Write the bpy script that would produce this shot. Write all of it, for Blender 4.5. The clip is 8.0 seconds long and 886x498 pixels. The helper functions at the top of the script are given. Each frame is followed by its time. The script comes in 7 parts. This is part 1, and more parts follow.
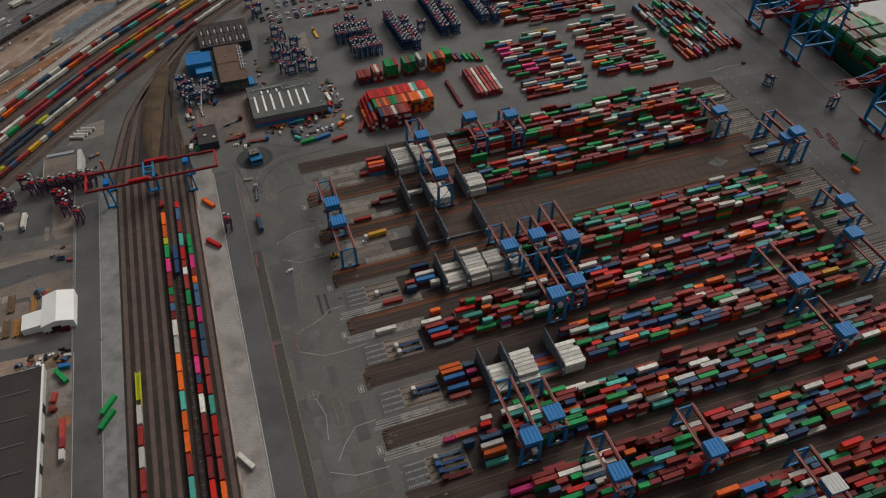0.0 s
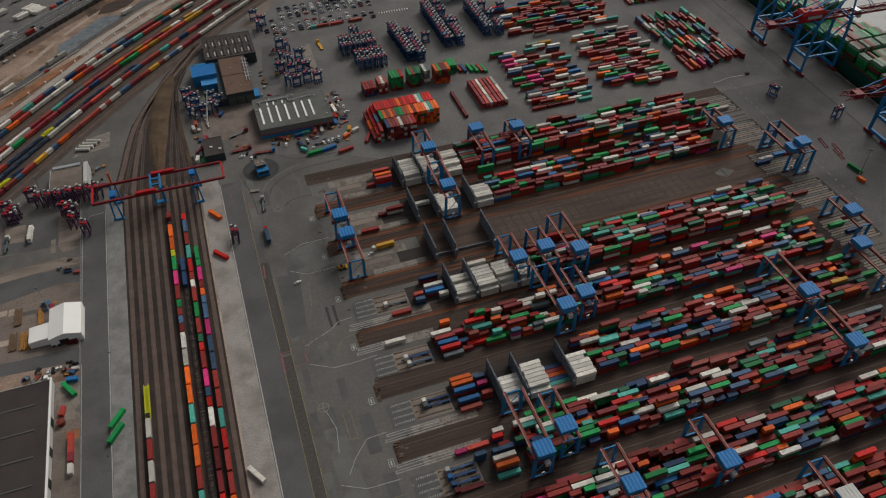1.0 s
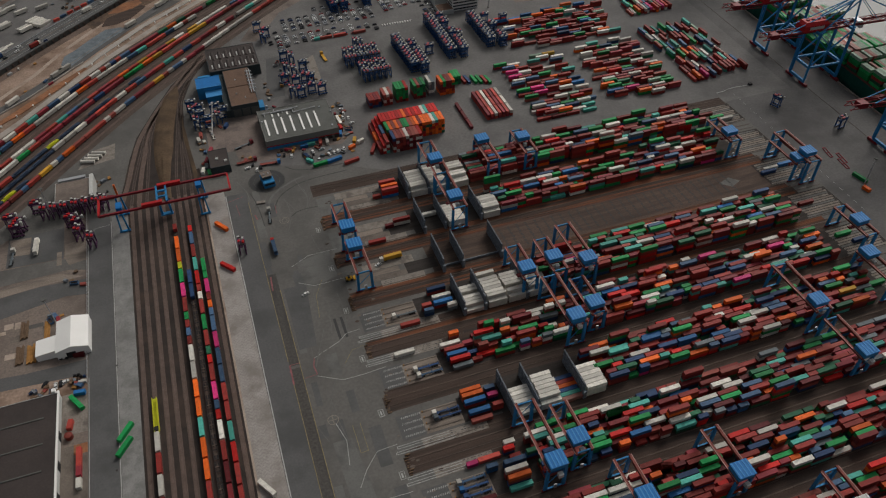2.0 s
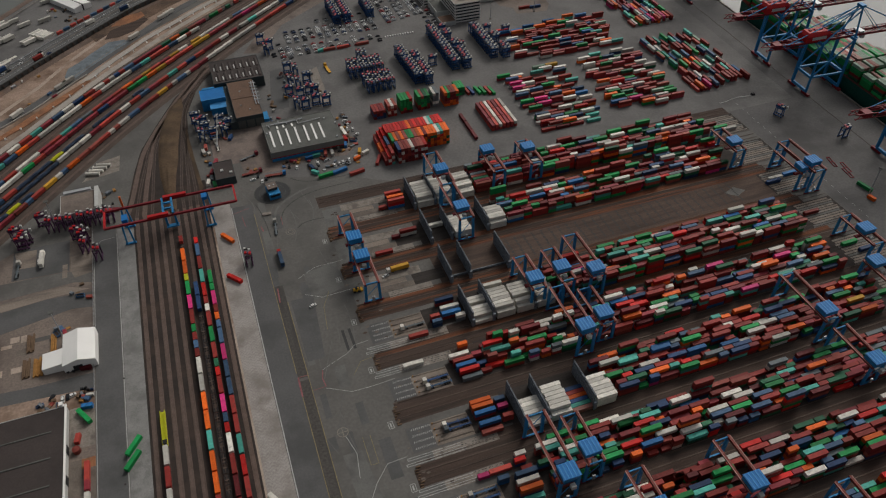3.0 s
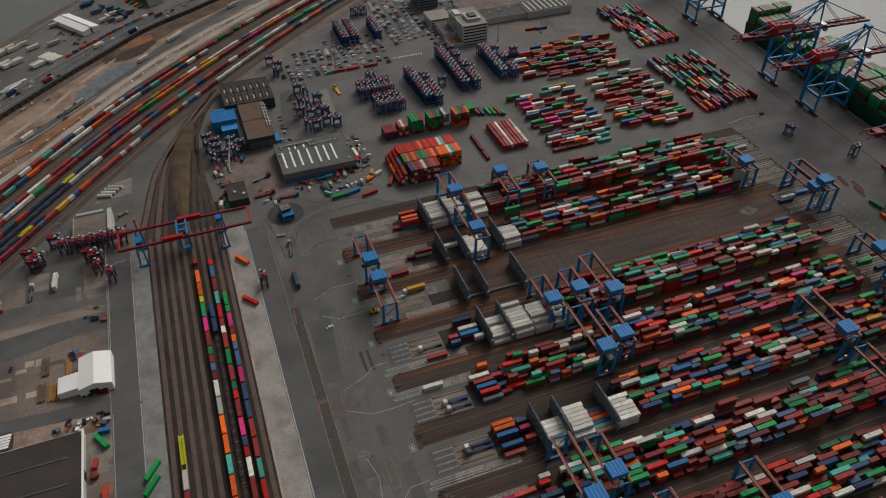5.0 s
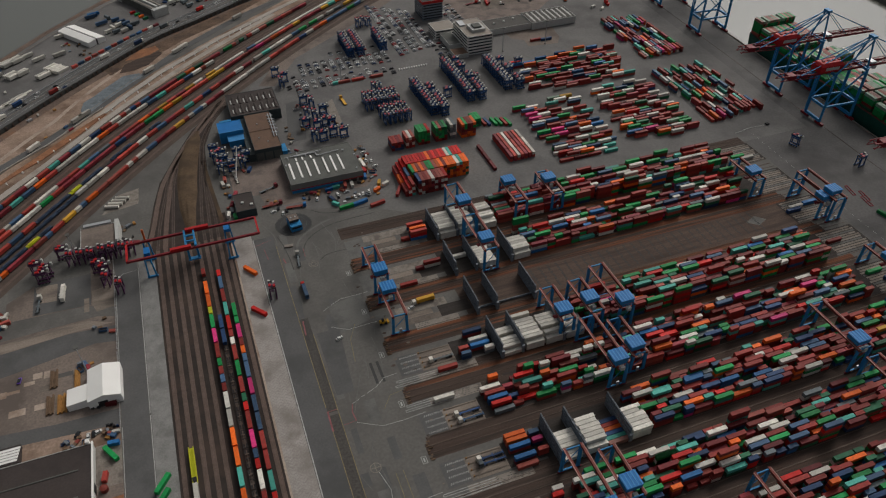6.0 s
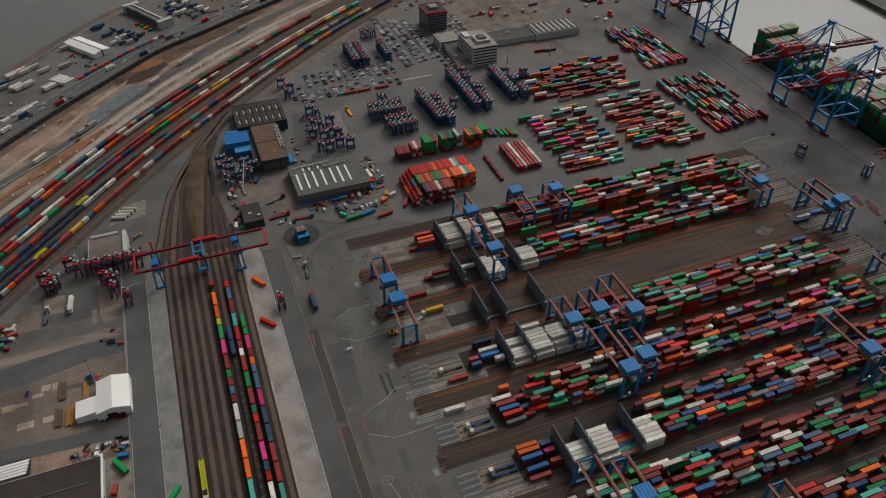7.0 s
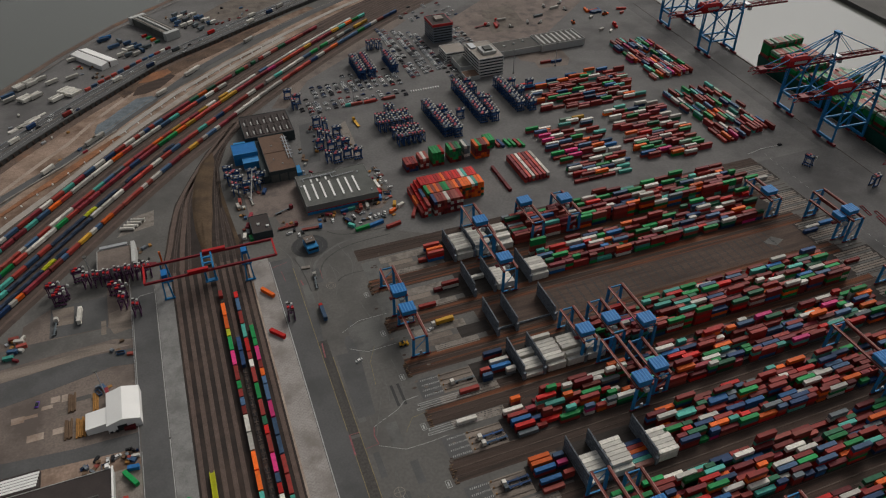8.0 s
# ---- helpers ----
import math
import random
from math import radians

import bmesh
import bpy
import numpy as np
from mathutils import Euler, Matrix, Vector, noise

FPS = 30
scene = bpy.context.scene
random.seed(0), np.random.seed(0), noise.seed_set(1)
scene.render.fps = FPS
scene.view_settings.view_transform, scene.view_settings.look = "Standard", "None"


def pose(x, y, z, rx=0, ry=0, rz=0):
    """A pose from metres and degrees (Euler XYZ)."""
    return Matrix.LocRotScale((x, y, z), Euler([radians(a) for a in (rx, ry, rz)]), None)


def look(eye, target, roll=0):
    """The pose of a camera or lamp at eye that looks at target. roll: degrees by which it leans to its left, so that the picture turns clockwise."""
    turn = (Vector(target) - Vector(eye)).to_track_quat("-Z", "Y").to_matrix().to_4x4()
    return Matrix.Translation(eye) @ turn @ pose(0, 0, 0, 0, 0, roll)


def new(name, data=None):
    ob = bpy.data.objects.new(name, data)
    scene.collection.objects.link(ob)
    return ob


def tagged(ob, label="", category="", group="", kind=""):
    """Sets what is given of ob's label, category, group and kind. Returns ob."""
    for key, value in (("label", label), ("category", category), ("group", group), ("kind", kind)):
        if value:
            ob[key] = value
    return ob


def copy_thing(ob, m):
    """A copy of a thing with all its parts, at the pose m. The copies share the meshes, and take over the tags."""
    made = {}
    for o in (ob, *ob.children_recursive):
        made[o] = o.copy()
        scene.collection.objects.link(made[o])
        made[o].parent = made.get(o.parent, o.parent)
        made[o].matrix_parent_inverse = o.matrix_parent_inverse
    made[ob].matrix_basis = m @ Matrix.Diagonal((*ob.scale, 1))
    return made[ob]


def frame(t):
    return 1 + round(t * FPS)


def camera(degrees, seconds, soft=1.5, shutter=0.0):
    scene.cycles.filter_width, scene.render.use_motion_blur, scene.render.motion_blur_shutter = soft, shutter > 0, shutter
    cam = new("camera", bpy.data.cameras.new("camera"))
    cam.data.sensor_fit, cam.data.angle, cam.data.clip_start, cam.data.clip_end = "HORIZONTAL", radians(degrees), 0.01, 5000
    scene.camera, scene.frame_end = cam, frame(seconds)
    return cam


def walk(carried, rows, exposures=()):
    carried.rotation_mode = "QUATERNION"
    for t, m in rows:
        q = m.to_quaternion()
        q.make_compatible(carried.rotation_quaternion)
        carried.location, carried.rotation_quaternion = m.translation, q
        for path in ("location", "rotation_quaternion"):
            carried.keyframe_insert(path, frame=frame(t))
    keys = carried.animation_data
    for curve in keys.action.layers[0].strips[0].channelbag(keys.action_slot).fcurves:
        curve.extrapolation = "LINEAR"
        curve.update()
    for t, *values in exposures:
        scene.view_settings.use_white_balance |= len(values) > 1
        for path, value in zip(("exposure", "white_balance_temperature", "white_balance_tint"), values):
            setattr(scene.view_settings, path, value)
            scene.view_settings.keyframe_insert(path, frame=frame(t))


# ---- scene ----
cam = camera(62.12, 8.0, soft=1.2)
PATH = [
    (0.0, 0.0, 0.0, 328.32, -18.82, -45.3, 0.44),
    (0.5, -2.94, 1.42, 328.08, -18.96, -44.89, 0.44),
    (1.0, -6.06, 2.87, 327.98, -19.1, -44.47, 0.44),
    (1.5, -9.11, 4.23, 327.84, -19.26, -44.06, 0.44),
    (3.0, -18.01, 8.28, 327.5, -19.77, -42.83, 0.46),
    (3.5, -20.94, 9.59, 327.32, -19.94, -42.44, 0.47),
    (4.0, -23.96, 11.02, 327.16, -20.08, -42.05, 0.46),
    (4.5, -27.06, 12.45, 327.05, -20.16, -41.66, 0.44),
    (6.0, -36.16, 17.07, 326.69, -20.38, -40.49, 0.43),
    (6.5, -39.11, 18.56, 326.52, -20.45, -40.1, 0.42),
    (7.0, -42.08, 20.05, 326.4, -20.51, -39.69, 0.43),
    (7.5, -44.93, 21.32, 326.15, -20.54, -39.27, 0.46),
    (8.0, -47.6, 22.52, 325.96, -20.54, -38.85, 0.5),
]
walk(cam, [(t, pose(x, y, z, 90 + p, r, yaw)) for t, x, y, z, yaw, p, r in PATH])

# ---------------------------------------------------------------- light: overcast sky, pale sun behind cloud in the north-east
world = bpy.data.worlds.new("overcast_sky")
scene.world = world
world.use_nodes = True
wn, wl = world.node_tree.nodes, world.node_tree.links
sky = wn.new("ShaderNodeTexSky")
sky.sky_type, sky.sun_disc = "NISHITA", False
SUN_AZ, SUN_EL = 46.0, 42.0
sky.sun_elevation, sky.sun_rotation = radians(SUN_EL), radians(SUN_AZ)
sky.air_density, sky.dust_density = 1.0, 6.0
grey = wn.new("ShaderNodeHueSaturation")
grey.inputs["Saturation"].default_value = 0.22
wl.new(sky.outputs[0], grey.inputs["Color"])
wl.new(grey.outputs[0], wn["Background"].inputs["Color"])
wn["Background"].inputs["Strength"].default_value = 0.065
sun_data = bpy.data.lights.new("sun", "SUN")
sun_data.energy, sun_data.angle, sun_data.color = 1.34, radians(28), (1.0, 0.95, 0.88)
sun = new("sun", sun_data)
sun.matrix_world = look((0, 0, 0), (-math.sin(radians(SUN_AZ)) * math.cos(radians(SUN_EL)), -math.cos(radians(SUN_AZ)) * math.cos(radians(SUN_EL)), -math.sin(radians(SUN_EL))))
scene.view_settings.exposure = 0.07

# ---------------------------------------------------------------- materials


def surface(name, rgb, rough=0.7, metal=0.0, var=0.25, scale=0.5, fine=6.0, bump=0.0, per="", stain=None, stain_scale=0.05, stain_at=0.55, zigzag=0.0, streak=None):
    """Base colour with a coarse and a fine noise; per 'object' or 'island' varies it from piece to piece."""
    m = bpy.data.materials.new(name)
    m.use_nodes = True
    n, l = m.node_tree.nodes, m.node_tree.links
    b = n["Principled BSDF"]
    b.inputs["Roughness"].default_value, b.inputs["Metallic"].default_value = rough, metal
    b.inputs["Specular IOR Level"].default_value = 0.5 if rough < 0.3 else 0.12
    geo = n.new("ShaderNodeNewGeometry")
    a, f = n.new("ShaderNodeTexNoise"), n.new("ShaderNodeTexNoise")
    a.inputs["Scale"].default_value, f.inputs["Scale"].default_value = scale, fine
    a.inputs["Detail"].default_value, f.inputs["Detail"].default_value = 5, 2
    place = geo.outputs["Position"]
    if streak:
        sv = n.new("ShaderNodeVectorMath"); sv.operation = "MULTIPLY"
        sv.inputs[1].default_value = streak
        l.new(place, sv.inputs[0])
        place = sv.outputs[0]
    l.new(place, a.inputs["Vector"])
    l.new(geo.outputs["Position"], f.inputs["Vector"])
    add = n.new("ShaderNodeMath"); add.operation = "ADD"
    l.new(a.outputs[0], add.inputs[0]); l.new(f.outputs[0], add.inputs[1])
    mr = n.new("ShaderNodeMapRange")
    mr.inputs["From Min"].default_value, mr.inputs["From Max"].default_value = 0.65, 1.35
    mr.inputs["To Min"].default_value, mr.inputs["To Max"].default_value = 1 - var, 1 + var
    l.new(add.outputs[0], mr.inputs["Value"])
    value = mr.outputs[0]
    if per:
        if per == "object":
            src = n.new("ShaderNodeObjectInfo").outputs["Random"]
        else:
            src = geo.outputs["Random Per Island"]
        pr = n.new("ShaderNodeMapRange")
        pr.inputs["To Min"].default_value, pr.inputs["To Max"].default_value = 0.55, 1.35
        l.new(src, pr.inputs["Value"])
        mu = n.new("ShaderNodeMath"); mu.operation = "MULTIPLY"
        l.new(value, mu.inputs[0]); l.new(pr.outputs[0], mu.inputs[1])
        value = mu.outputs[0]
    if zigzag:
        xyz = n.new("ShaderNodeSeparateXYZ")
        l.new(geo.outputs["Position"], xyz.inputs[0])
        steps = []
        for op, second in (("PINGPONG", zigzag), ("ADD", None), ("DIVIDE", zigzag * 1.1), ("FRACT", None), ("GREATER_THAN", 0.3), ("MULTIPLY_ADD", 0.12)):
            k = n.new("ShaderNodeMath"); k.operation = op
            if op == "PINGPONG":
                l.new(xyz.outputs[0], k.inputs[0])
            else:
                l.new(steps[-1].outputs[0], k.inputs[0])
            if op == "ADD":
                l.new(xyz.outputs[1], k.inputs[1])
            elif second:
                k.inputs[1].default_value = second
            if op == "MULTIPLY_ADD":
                k.inputs[2].default_value = 0.89
            steps.append(k)
        zz = n.new("ShaderNodeMath"); zz.operation = "MULTIPLY"
        l.new(value, zz.inputs[0]); l.new(steps[-1].outputs[0], zz.inputs[1])
        value = zz.outputs[0]
    mix = n.new("ShaderNodeVectorMath"); mix.operation = "SCALE"
    mix.inputs[0].default_value = rgb
    l.new(value, mix.inputs["Scale"])
    colour = mix.outputs[0]
    if stain:
        s = n.new("ShaderNodeTexNoise")
        s.inputs["Scale"].default_value, s.inputs["Detail"].default_value, s.inputs["Roughness"].default_value = stain_scale, 6, 0.65
        l.new(place, s.inputs["Vector"])
        sr = n.new("ShaderNodeMapRange")
        sr.inputs["From Min"].default_value, sr.inputs["From Max"].default_value = stain_at - 0.07, stain_at + 0.1
        l.new(s.outputs[0], sr.inputs["Value"])
        mx = n.new("ShaderNodeMix"); mx.data_type = "RGBA"
        mx.inputs["B"].default_value = (*stain, 1)
        l.new(sr.outputs[0], mx.inputs["Factor"])
        l.new(colour, mx.inputs["A"])
        colour = mx.outputs["Result"]
    l.new(colour, b.inputs["Base Color"])
    if bump:
        bp = n.new("ShaderNodeBump")
        bp.inputs["Strength"].default_value, bp.inputs["Distance"].default_value = bump, 0.1
        l.new(f.outputs[0], bp.inputs["Height"])
        l.new(bp.outputs[0], b.inputs["Normal"])
    return m


ASPHALT = surface("yard_asphalt", (0.115, 0.110, 0.102), 0.85, var=0.2, scale=0.03, fine=0.6, stain=(0.083, 0.08, 0.075), stain_scale=0.018)
ROAD = surface("road_asphalt", (0.095, 0.094, 0.093), 0.85, var=0.15, scale=0.05, fine=0.9, stain=(0.072, 0.072, 0.071), stain_scale=0.03)
PATCH_DARK = surface("dark_patch_asphalt", (0.05, 0.05, 0.05), 0.85, var=0.15, scale=0.1, fine=1.0)
LANE = surface("oily_lane_asphalt", (0.078, 0.072, 0.066), 0.85, var=0.35, scale=0.12, fine=0.8, stain=(0.045, 0.043, 0.041), stain_scale=0.12, stain_at=0.5, streak=(1.0, 0.05, 1.0))
TYRE = surface("tyre_darkened_asphalt", (0.066, 0.065, 0.062), 0.85, var=0.35, scale=0.2, fine=1.2)
PATCH_LIGHT = surface("light_worn_asphalt", (0.125, 0.123, 0.116), 0.85, var=0.15, scale=0.08, fine=1.0, stain=(0.085, 0.084, 0.08), stain_scale=0.06)
QUAY = surface("quay_paving", (0.104, 0.1, 0.098), 0.8, var=0.2, scale=0.04, fine=0.6, stain=(0.07, 0.067, 0.066), stain_scale=0.018)
DIRT = surface("brown_dirt", (0.062, 0.044, 0.036), 0.95, var=0.3, scale=0.45, fine=1.4, stain=(0.036, 0.029, 0.025), stain_scale=0.3, streak=(0.05, 1.0, 1.0))
RUST = surface("rusty_rail_bed", (0.14, 0.056, 0.03), 0.95, var=0.4, scale=0.5, fine=1.5, stain=(0.045, 0.032, 0.026), stain_scale=0.35, stain_at=0.49, streak=(0.03, 1.0, 1.0))
BLOCK_FLOOR = surface("stacking_floor", (0.042, 0.036, 0.033), 0.9, var=0.25, scale=0.4, fine=1.0, stain=(0.03, 0.026, 0.023), stain_scale=0.3, streak=(0.05, 1.0, 1.0))
OPEN_FLOOR = surface("brown_open_floor", (0.082, 0.058, 0.047), 0.9, var=0.3, scale=0.35, fine=1.0, stain=(0.052, 0.039, 0.033), stain_scale=0.2, streak=(0.08, 1.0, 1.0))
NORTH = surface("pale_grey_asphalt", (0.132, 0.127, 0.123), 0.85, var=0.2, scale=0.04, fine=0.5, stain=(0.094, 0.09, 0.088), stain_scale=0.018)
COBBLE = surface("grey_cobbles", (0.2, 0.197, 0.188), 0.85, var=0.3, scale=0.15, fine=1.8, stain=(0.14, 0.137, 0.13), stain_scale=0.06)
WAGON = surface("dark_wagon_steel", (0.038, 0.033, 0.032), 0.7, var=0.25)
CAR_WAGON = surface("dark_blue_wagon_steel", (0.03, 0.045, 0.075), 0.6, var=0.35, scale=0.3, fine=1.5)
SAND = surface("sandy_ground", (0.34, 0.275, 0.225), 0.95, var=0.25, scale=0.05, fine=0.8, stain=(0.2, 0.14, 0.105), stain_scale=0.03)
ORANGE_SAND = surface("orange_earth", (0.25, 0.115, 0.06), 0.95, var=0.3, scale=0.1, fine=0.8, stain=(0.17, 0.085, 0.05), stain_scale=0.06)
YARD_BROWN = surface("worn_brown_yard", (0.18, 0.146, 0.125), 0.9, var=0.3, scale=0.06, fine=0.8, stain=(0.105, 0.086, 0.075), stain_scale=0.03, stain_at=0.5)
TRODDEN = surface("pale_trodden_concrete", (0.33, 0.3, 0.265), 0.9, var=0.2, scale=0.1, fine=0.8, stain=(0.22, 0.19, 0.16), stain_scale=0.05, stain_at=0.56)
BANK = surface("brown_earth_bank", (0.12, 0.088, 0.072), 0.95, var=0.35, scale=0.08, fine=0.7, stain=(0.19, 0.11, 0.07), stain_scale=0.03, stain_at=0.57)
EARTH = surface("bare_brown_earth", (0.268, 0.194, 0.15), 0.95, var=0.35, scale=0.06, fine=0.7, stain=(0.13, 0.085, 0.06), stain_scale=0.022, stain_at=0.52)
ROUGH_EARTH = surface("rough_dark_earth", (0.115, 0.077, 0.055), 0.95, var=0.5, scale=0.12, fine=0.6, bump=0.3, stain=(0.055, 0.04, 0.032), stain_scale=0.06)
MOUND = surface("dirt_mound_earth", (0.088, 0.06, 0.038), 0.95, var=0.3, scale=0.08, fine=0.8, stain=(0.06, 0.043, 0.03), stain_scale=0.05)
BALLAST = surface("dark_ballast", (0.036, 0.029, 0.026), 0.95, var=0.3, scale=0.12, fine=2.5, stain=(0.055, 0.04, 0.033), stain_scale=0.05)
APRON = surface("pale_worn_apron", (0.172, 0.138, 0.121), 0.9, var=0.25, scale=0.08, fine=0.8, stain=(0.1, 0.085, 0.077), stain_scale=0.06)
SLEEPER = surface("track_sleepers", (0.122, 0.088, 0.074), 0.9, var=0.3, scale=0.2, fine=2.0)
DARK_SLEEPER = surface("oily_track_sleepers", (0.06, 0.046, 0.04), 0.9, var=0.3, scale=0.2, fine=2.0)
YARD_BALLAST = surface("brown_yard_ballast", (0.085, 0.064, 0.054), 0.95, var=0.3, scale=0.12, fine=2.0, stain=(0.055, 0.042, 0.037), stain_scale=0.06)
RAIL = surface("steel_rail", (0.1, 0.075, 0.062), 0.6, 0.2, var=0.2)
PAVER = surface("pale_pavers", (0.285, 0.262, 0.243), 0.85, var=0.22, scale=0.06, fine=1.2, stain=(0.19, 0.168, 0.152), stain_scale=0.05, zigzag=1.9)
CONCRETE = surface("pale_concrete", (0.225, 0.198, 0.172), 0.85, var=0.3, scale=0.12, fine=1.2, stain=(0.12, 0.104, 0.09), stain_scale=0.12, stain_at=0.52)
WORN = surface("worn_beige_concrete", (0.205, 0.17, 0.142), 0.9, var=0.3, scale=0.15, fine=1.2, stain=(0.11, 0.092, 0.08), stain_scale=0.1, streak=(0.15, 1.0, 1.0))
SLOT = surface("brown_concrete_slot", (0.14, 0.118, 0.1), 0.9, var=0.25, scale=0.1, fine=1.2, stain=(0.09, 0.076, 0.065), stain_scale=0.09)
WHITE_LINE = surface("white_road_paint", (0.36, 0.36, 0.345), 0.7, var=0.3, scale=0.3)
YELLOW_LINE = surface("yellow_road_paint", (0.21, 0.17, 0.085), 0.7, var=0.35, scale=0.3)
RED_LINE = surface("faded_red_paint", (0.22, 0.085, 0.09), 0.8, var=0.4, scale=0.4)
WHITE = surface("white_coated_sheet", (0.75, 0.74, 0.71), 0.5, var=0.05, scale=0.1)
ROOF_GREY = surface("grey_roof", (0.102, 0.104, 0.096), 0.8, var=0.18, scale=0.1, fine=1.0, stain=(0.078, 0.079, 0.073), stain_scale=0.08)
ROOF_DARK = surface("dark_roof", (0.055, 0.045, 0.042), 0.8, var=0.18, scale=0.1, fine=1.0, stain=(0.042, 0.035, 0.033), stain_scale=0.05)
ROOF_MID = surface("weathered_bitumen_roof", (0.08, 0.076, 0.07), 0.85, var=0.15, scale=0.1, fine=1.0)
ROOF_BROWN = surface("brown_gravel_roof", (0.135, 0.086, 0.062), 0.9, var=0.25, scale=0.1, fine=1.0, stain=(0.1, 0.066, 0.05), stain_scale=0.1)
ROOF_PALE = surface("pale_gravel_roof", (0.27, 0.24, 0.21), 0.9, var=0.12, scale=0.1, fine=1.0)
WALL_DARK = surface("dark_cladding", (0.045, 0.056, 0.058), 0.7, var=0.15)
HALL_WALL = surface("grey_hall_cladding", (0.17, 0.168, 0.155), 0.6, var=0.12, scale=0.2, fine=1.5)
WALL_LIGHT = surface("light_cladding", (0.42, 0.42, 0.4), 0.6, var=0.12)
WHITE_BAND = surface("pale_facade_panel", (0.6, 0.59, 0.56), 0.6, var=0.1)
WINDOW = surface("window_glass", (0.02, 0.025, 0.03), 0.12, var=0.1)
BLUE_STEEL = surface("blue_crane_paint", (0.025, 0.18, 0.38), 0.45, var=0.2, scale=0.3, fine=2)
BLUE_ROOF = surface("blue_roof_paint", (0.012, 0.13, 0.36), 0.5, var=0.15, scale=0.3, fine=2)
BLUE_RIB = surface("pale_blue_rib", (0.05, 0.22, 0.47), 0.5, var=0.12, scale=0.3)
GREY_ROOF_RIB = surface("pale_grey_machine_roof", (0.5, 0.5, 0.48), 0.5, var=0.1, scale=0.3)
GIRDER = surface("oxide_girder_paint", (0.165, 0.04, 0.032), 0.6, var=0.3, scale=0.25, fine=1.5, stain=(0.11, 0.035, 0.028), stain_scale=0.3)
# paler and pinker than the girder paint, for the strips along the outer edges
GIRDER_TOP = surface("pale_pink_girder_walkway", (0.3, 0.16, 0.14), 0.6, var=0.25, scale=0.3)
RED_STEEL = surface("red_crane_paint", (0.36, 0.016, 0.018), 0.45, var=0.2, scale=0.3, fine=2)
DARK_RED = surface("dark_red_paint", (0.17, 0.018, 0.024), 0.5, var=0.2, scale=0.3)
NAVY = surface("navy_machine_paint", (0.016, 0.055, 0.15), 0.45, var=0.2, scale=0.4)
PURPLE = surface("dark_purple_machine_paint", (0.075, 0.03, 0.07), 0.45, var=0.2, scale=0.4)
FADED_RED = surface("faded_red_machine_paint", (0.36, 0.085, 0.1), 0.5, var=0.25, scale=0.4)
BLACK = surface("black_rubber", (0.026, 0.026, 0.027), 0.8, var=0.2)
FENCE = surface("grey_mesh_wall", (0.155, 0.175, 0.197), 0.6, var=0.5, scale=1.1, fine=3, stain=(0.09, 0.1, 0.115), stain_scale=0.5)
STEEL = surface("galvanised_steel", (0.35, 0.36, 0.37), 0.45, 0.4, var=0.12)
HULL = surface("green_hull_paint", (0.01, 0.066, 0.05), 0.5, var=0.2, scale=0.1, fine=0.6)
DECK = surface("ship_deck_paint", (0.09, 0.035, 0.03), 0.7, var=0.2, scale=0.1)
YELLOW = surface("yellow_machine_paint", (0.5, 0.27, 0.02), 0.5, var=0.15)
LIME = surface("lime_crane_wagon_paint", (0.42, 0.42, 0.02), 0.5, var=0.15)
WOOD = surface("weathered_timber", (0.13, 0.085, 0.055), 0.85, var=0.3, scale=0.4, fine=3)
WOOD_ORANGE = surface("fresh_timber", (0.32, 0.16, 0.05), 0.85, var=0.3, scale=0.4, fine=3)
WATER = bpy.data.materials.new("harbour_water")
WATER.use_nodes = True
_n, _l = WATER.node_tree.nodes, WATER.node_tree.links
_b = _n["Principled BSDF"]
_b.inputs["Base Color"].default_value = (0.09, 0.094, 0.08, 1)
_b.inputs["Roughness"].default_value = 0.16
_t, _p, _g = _n.new("ShaderNodeTexNoise"), _n.new("ShaderNodeBump"), _n.new("ShaderNodeNewGeometry")
_t.inputs["Scale"].default_value, _t.inputs["Detail"].default_value = 0.25, 6
_p.inputs["Strength"].default_value, _p.inputs["Distance"].default_value = 0.06, 0.3
_l.new(_g.outputs["Position"], _t.inputs["Vector"]); _l.new(_t.outputs[0], _p.inputs["Height"]); _l.new(_p.outputs[0], _b.inputs["Normal"])

PAINTS = {
    "oxide": (0.215, 0.027, 0.022), "brown": (0.245, 0.055, 0.042), "maroon": (0.13, 0.016, 0.019), "red": (0.47, 0.016, 0.013), "orange": (0.64, 0.11, 0.014),
    "green": (0.012, 0.225, 0.06), "dark_green": (0.018, 0.1, 0.05), "teal": (0.07, 0.33, 0.27), "white": (0.54, 0.515, 0.46), "grey": (0.12, 0.14, 0.15),
    "blue": (0.02, 0.115, 0.29), "navy": (0.02, 0.05, 0.125), "pink": (0.5, 0.03, 0.15), "yellow": (0.5, 0.27, 0.03), "lime": (0.42, 0.42, 0.02),
    # faded_red and slate also carry distance haze on the curved yard's trains
    "faded_red": (0.38, 0.055, 0.042), "slate": (0.05, 0.098, 0.175), "wine": (0.22, 0.03, 0.04), "sage": (0.19, 0.27, 0.2), "rose": (0.3, 0.15, 0.125),
}
WORDS = {"oxide": "oxide red", "brown": "faded brown", "maroon": "dark maroon", "red": "bright red", "orange": "orange", "green": "bright green", "dark_green": "dark green",
         "teal": "pale teal", "white": "off-white", "grey": "grey", "blue": "blue", "navy": "dark navy blue", "pink": "magenta pink", "yellow": "yellow", "lime": "lime yellow", "faded_red": "faded red", "slate": "faded slate blue", "wine": "wine red", "sage": "pale sage green", "rose": "pale pinkish"}
HUES = list(PAINTS)
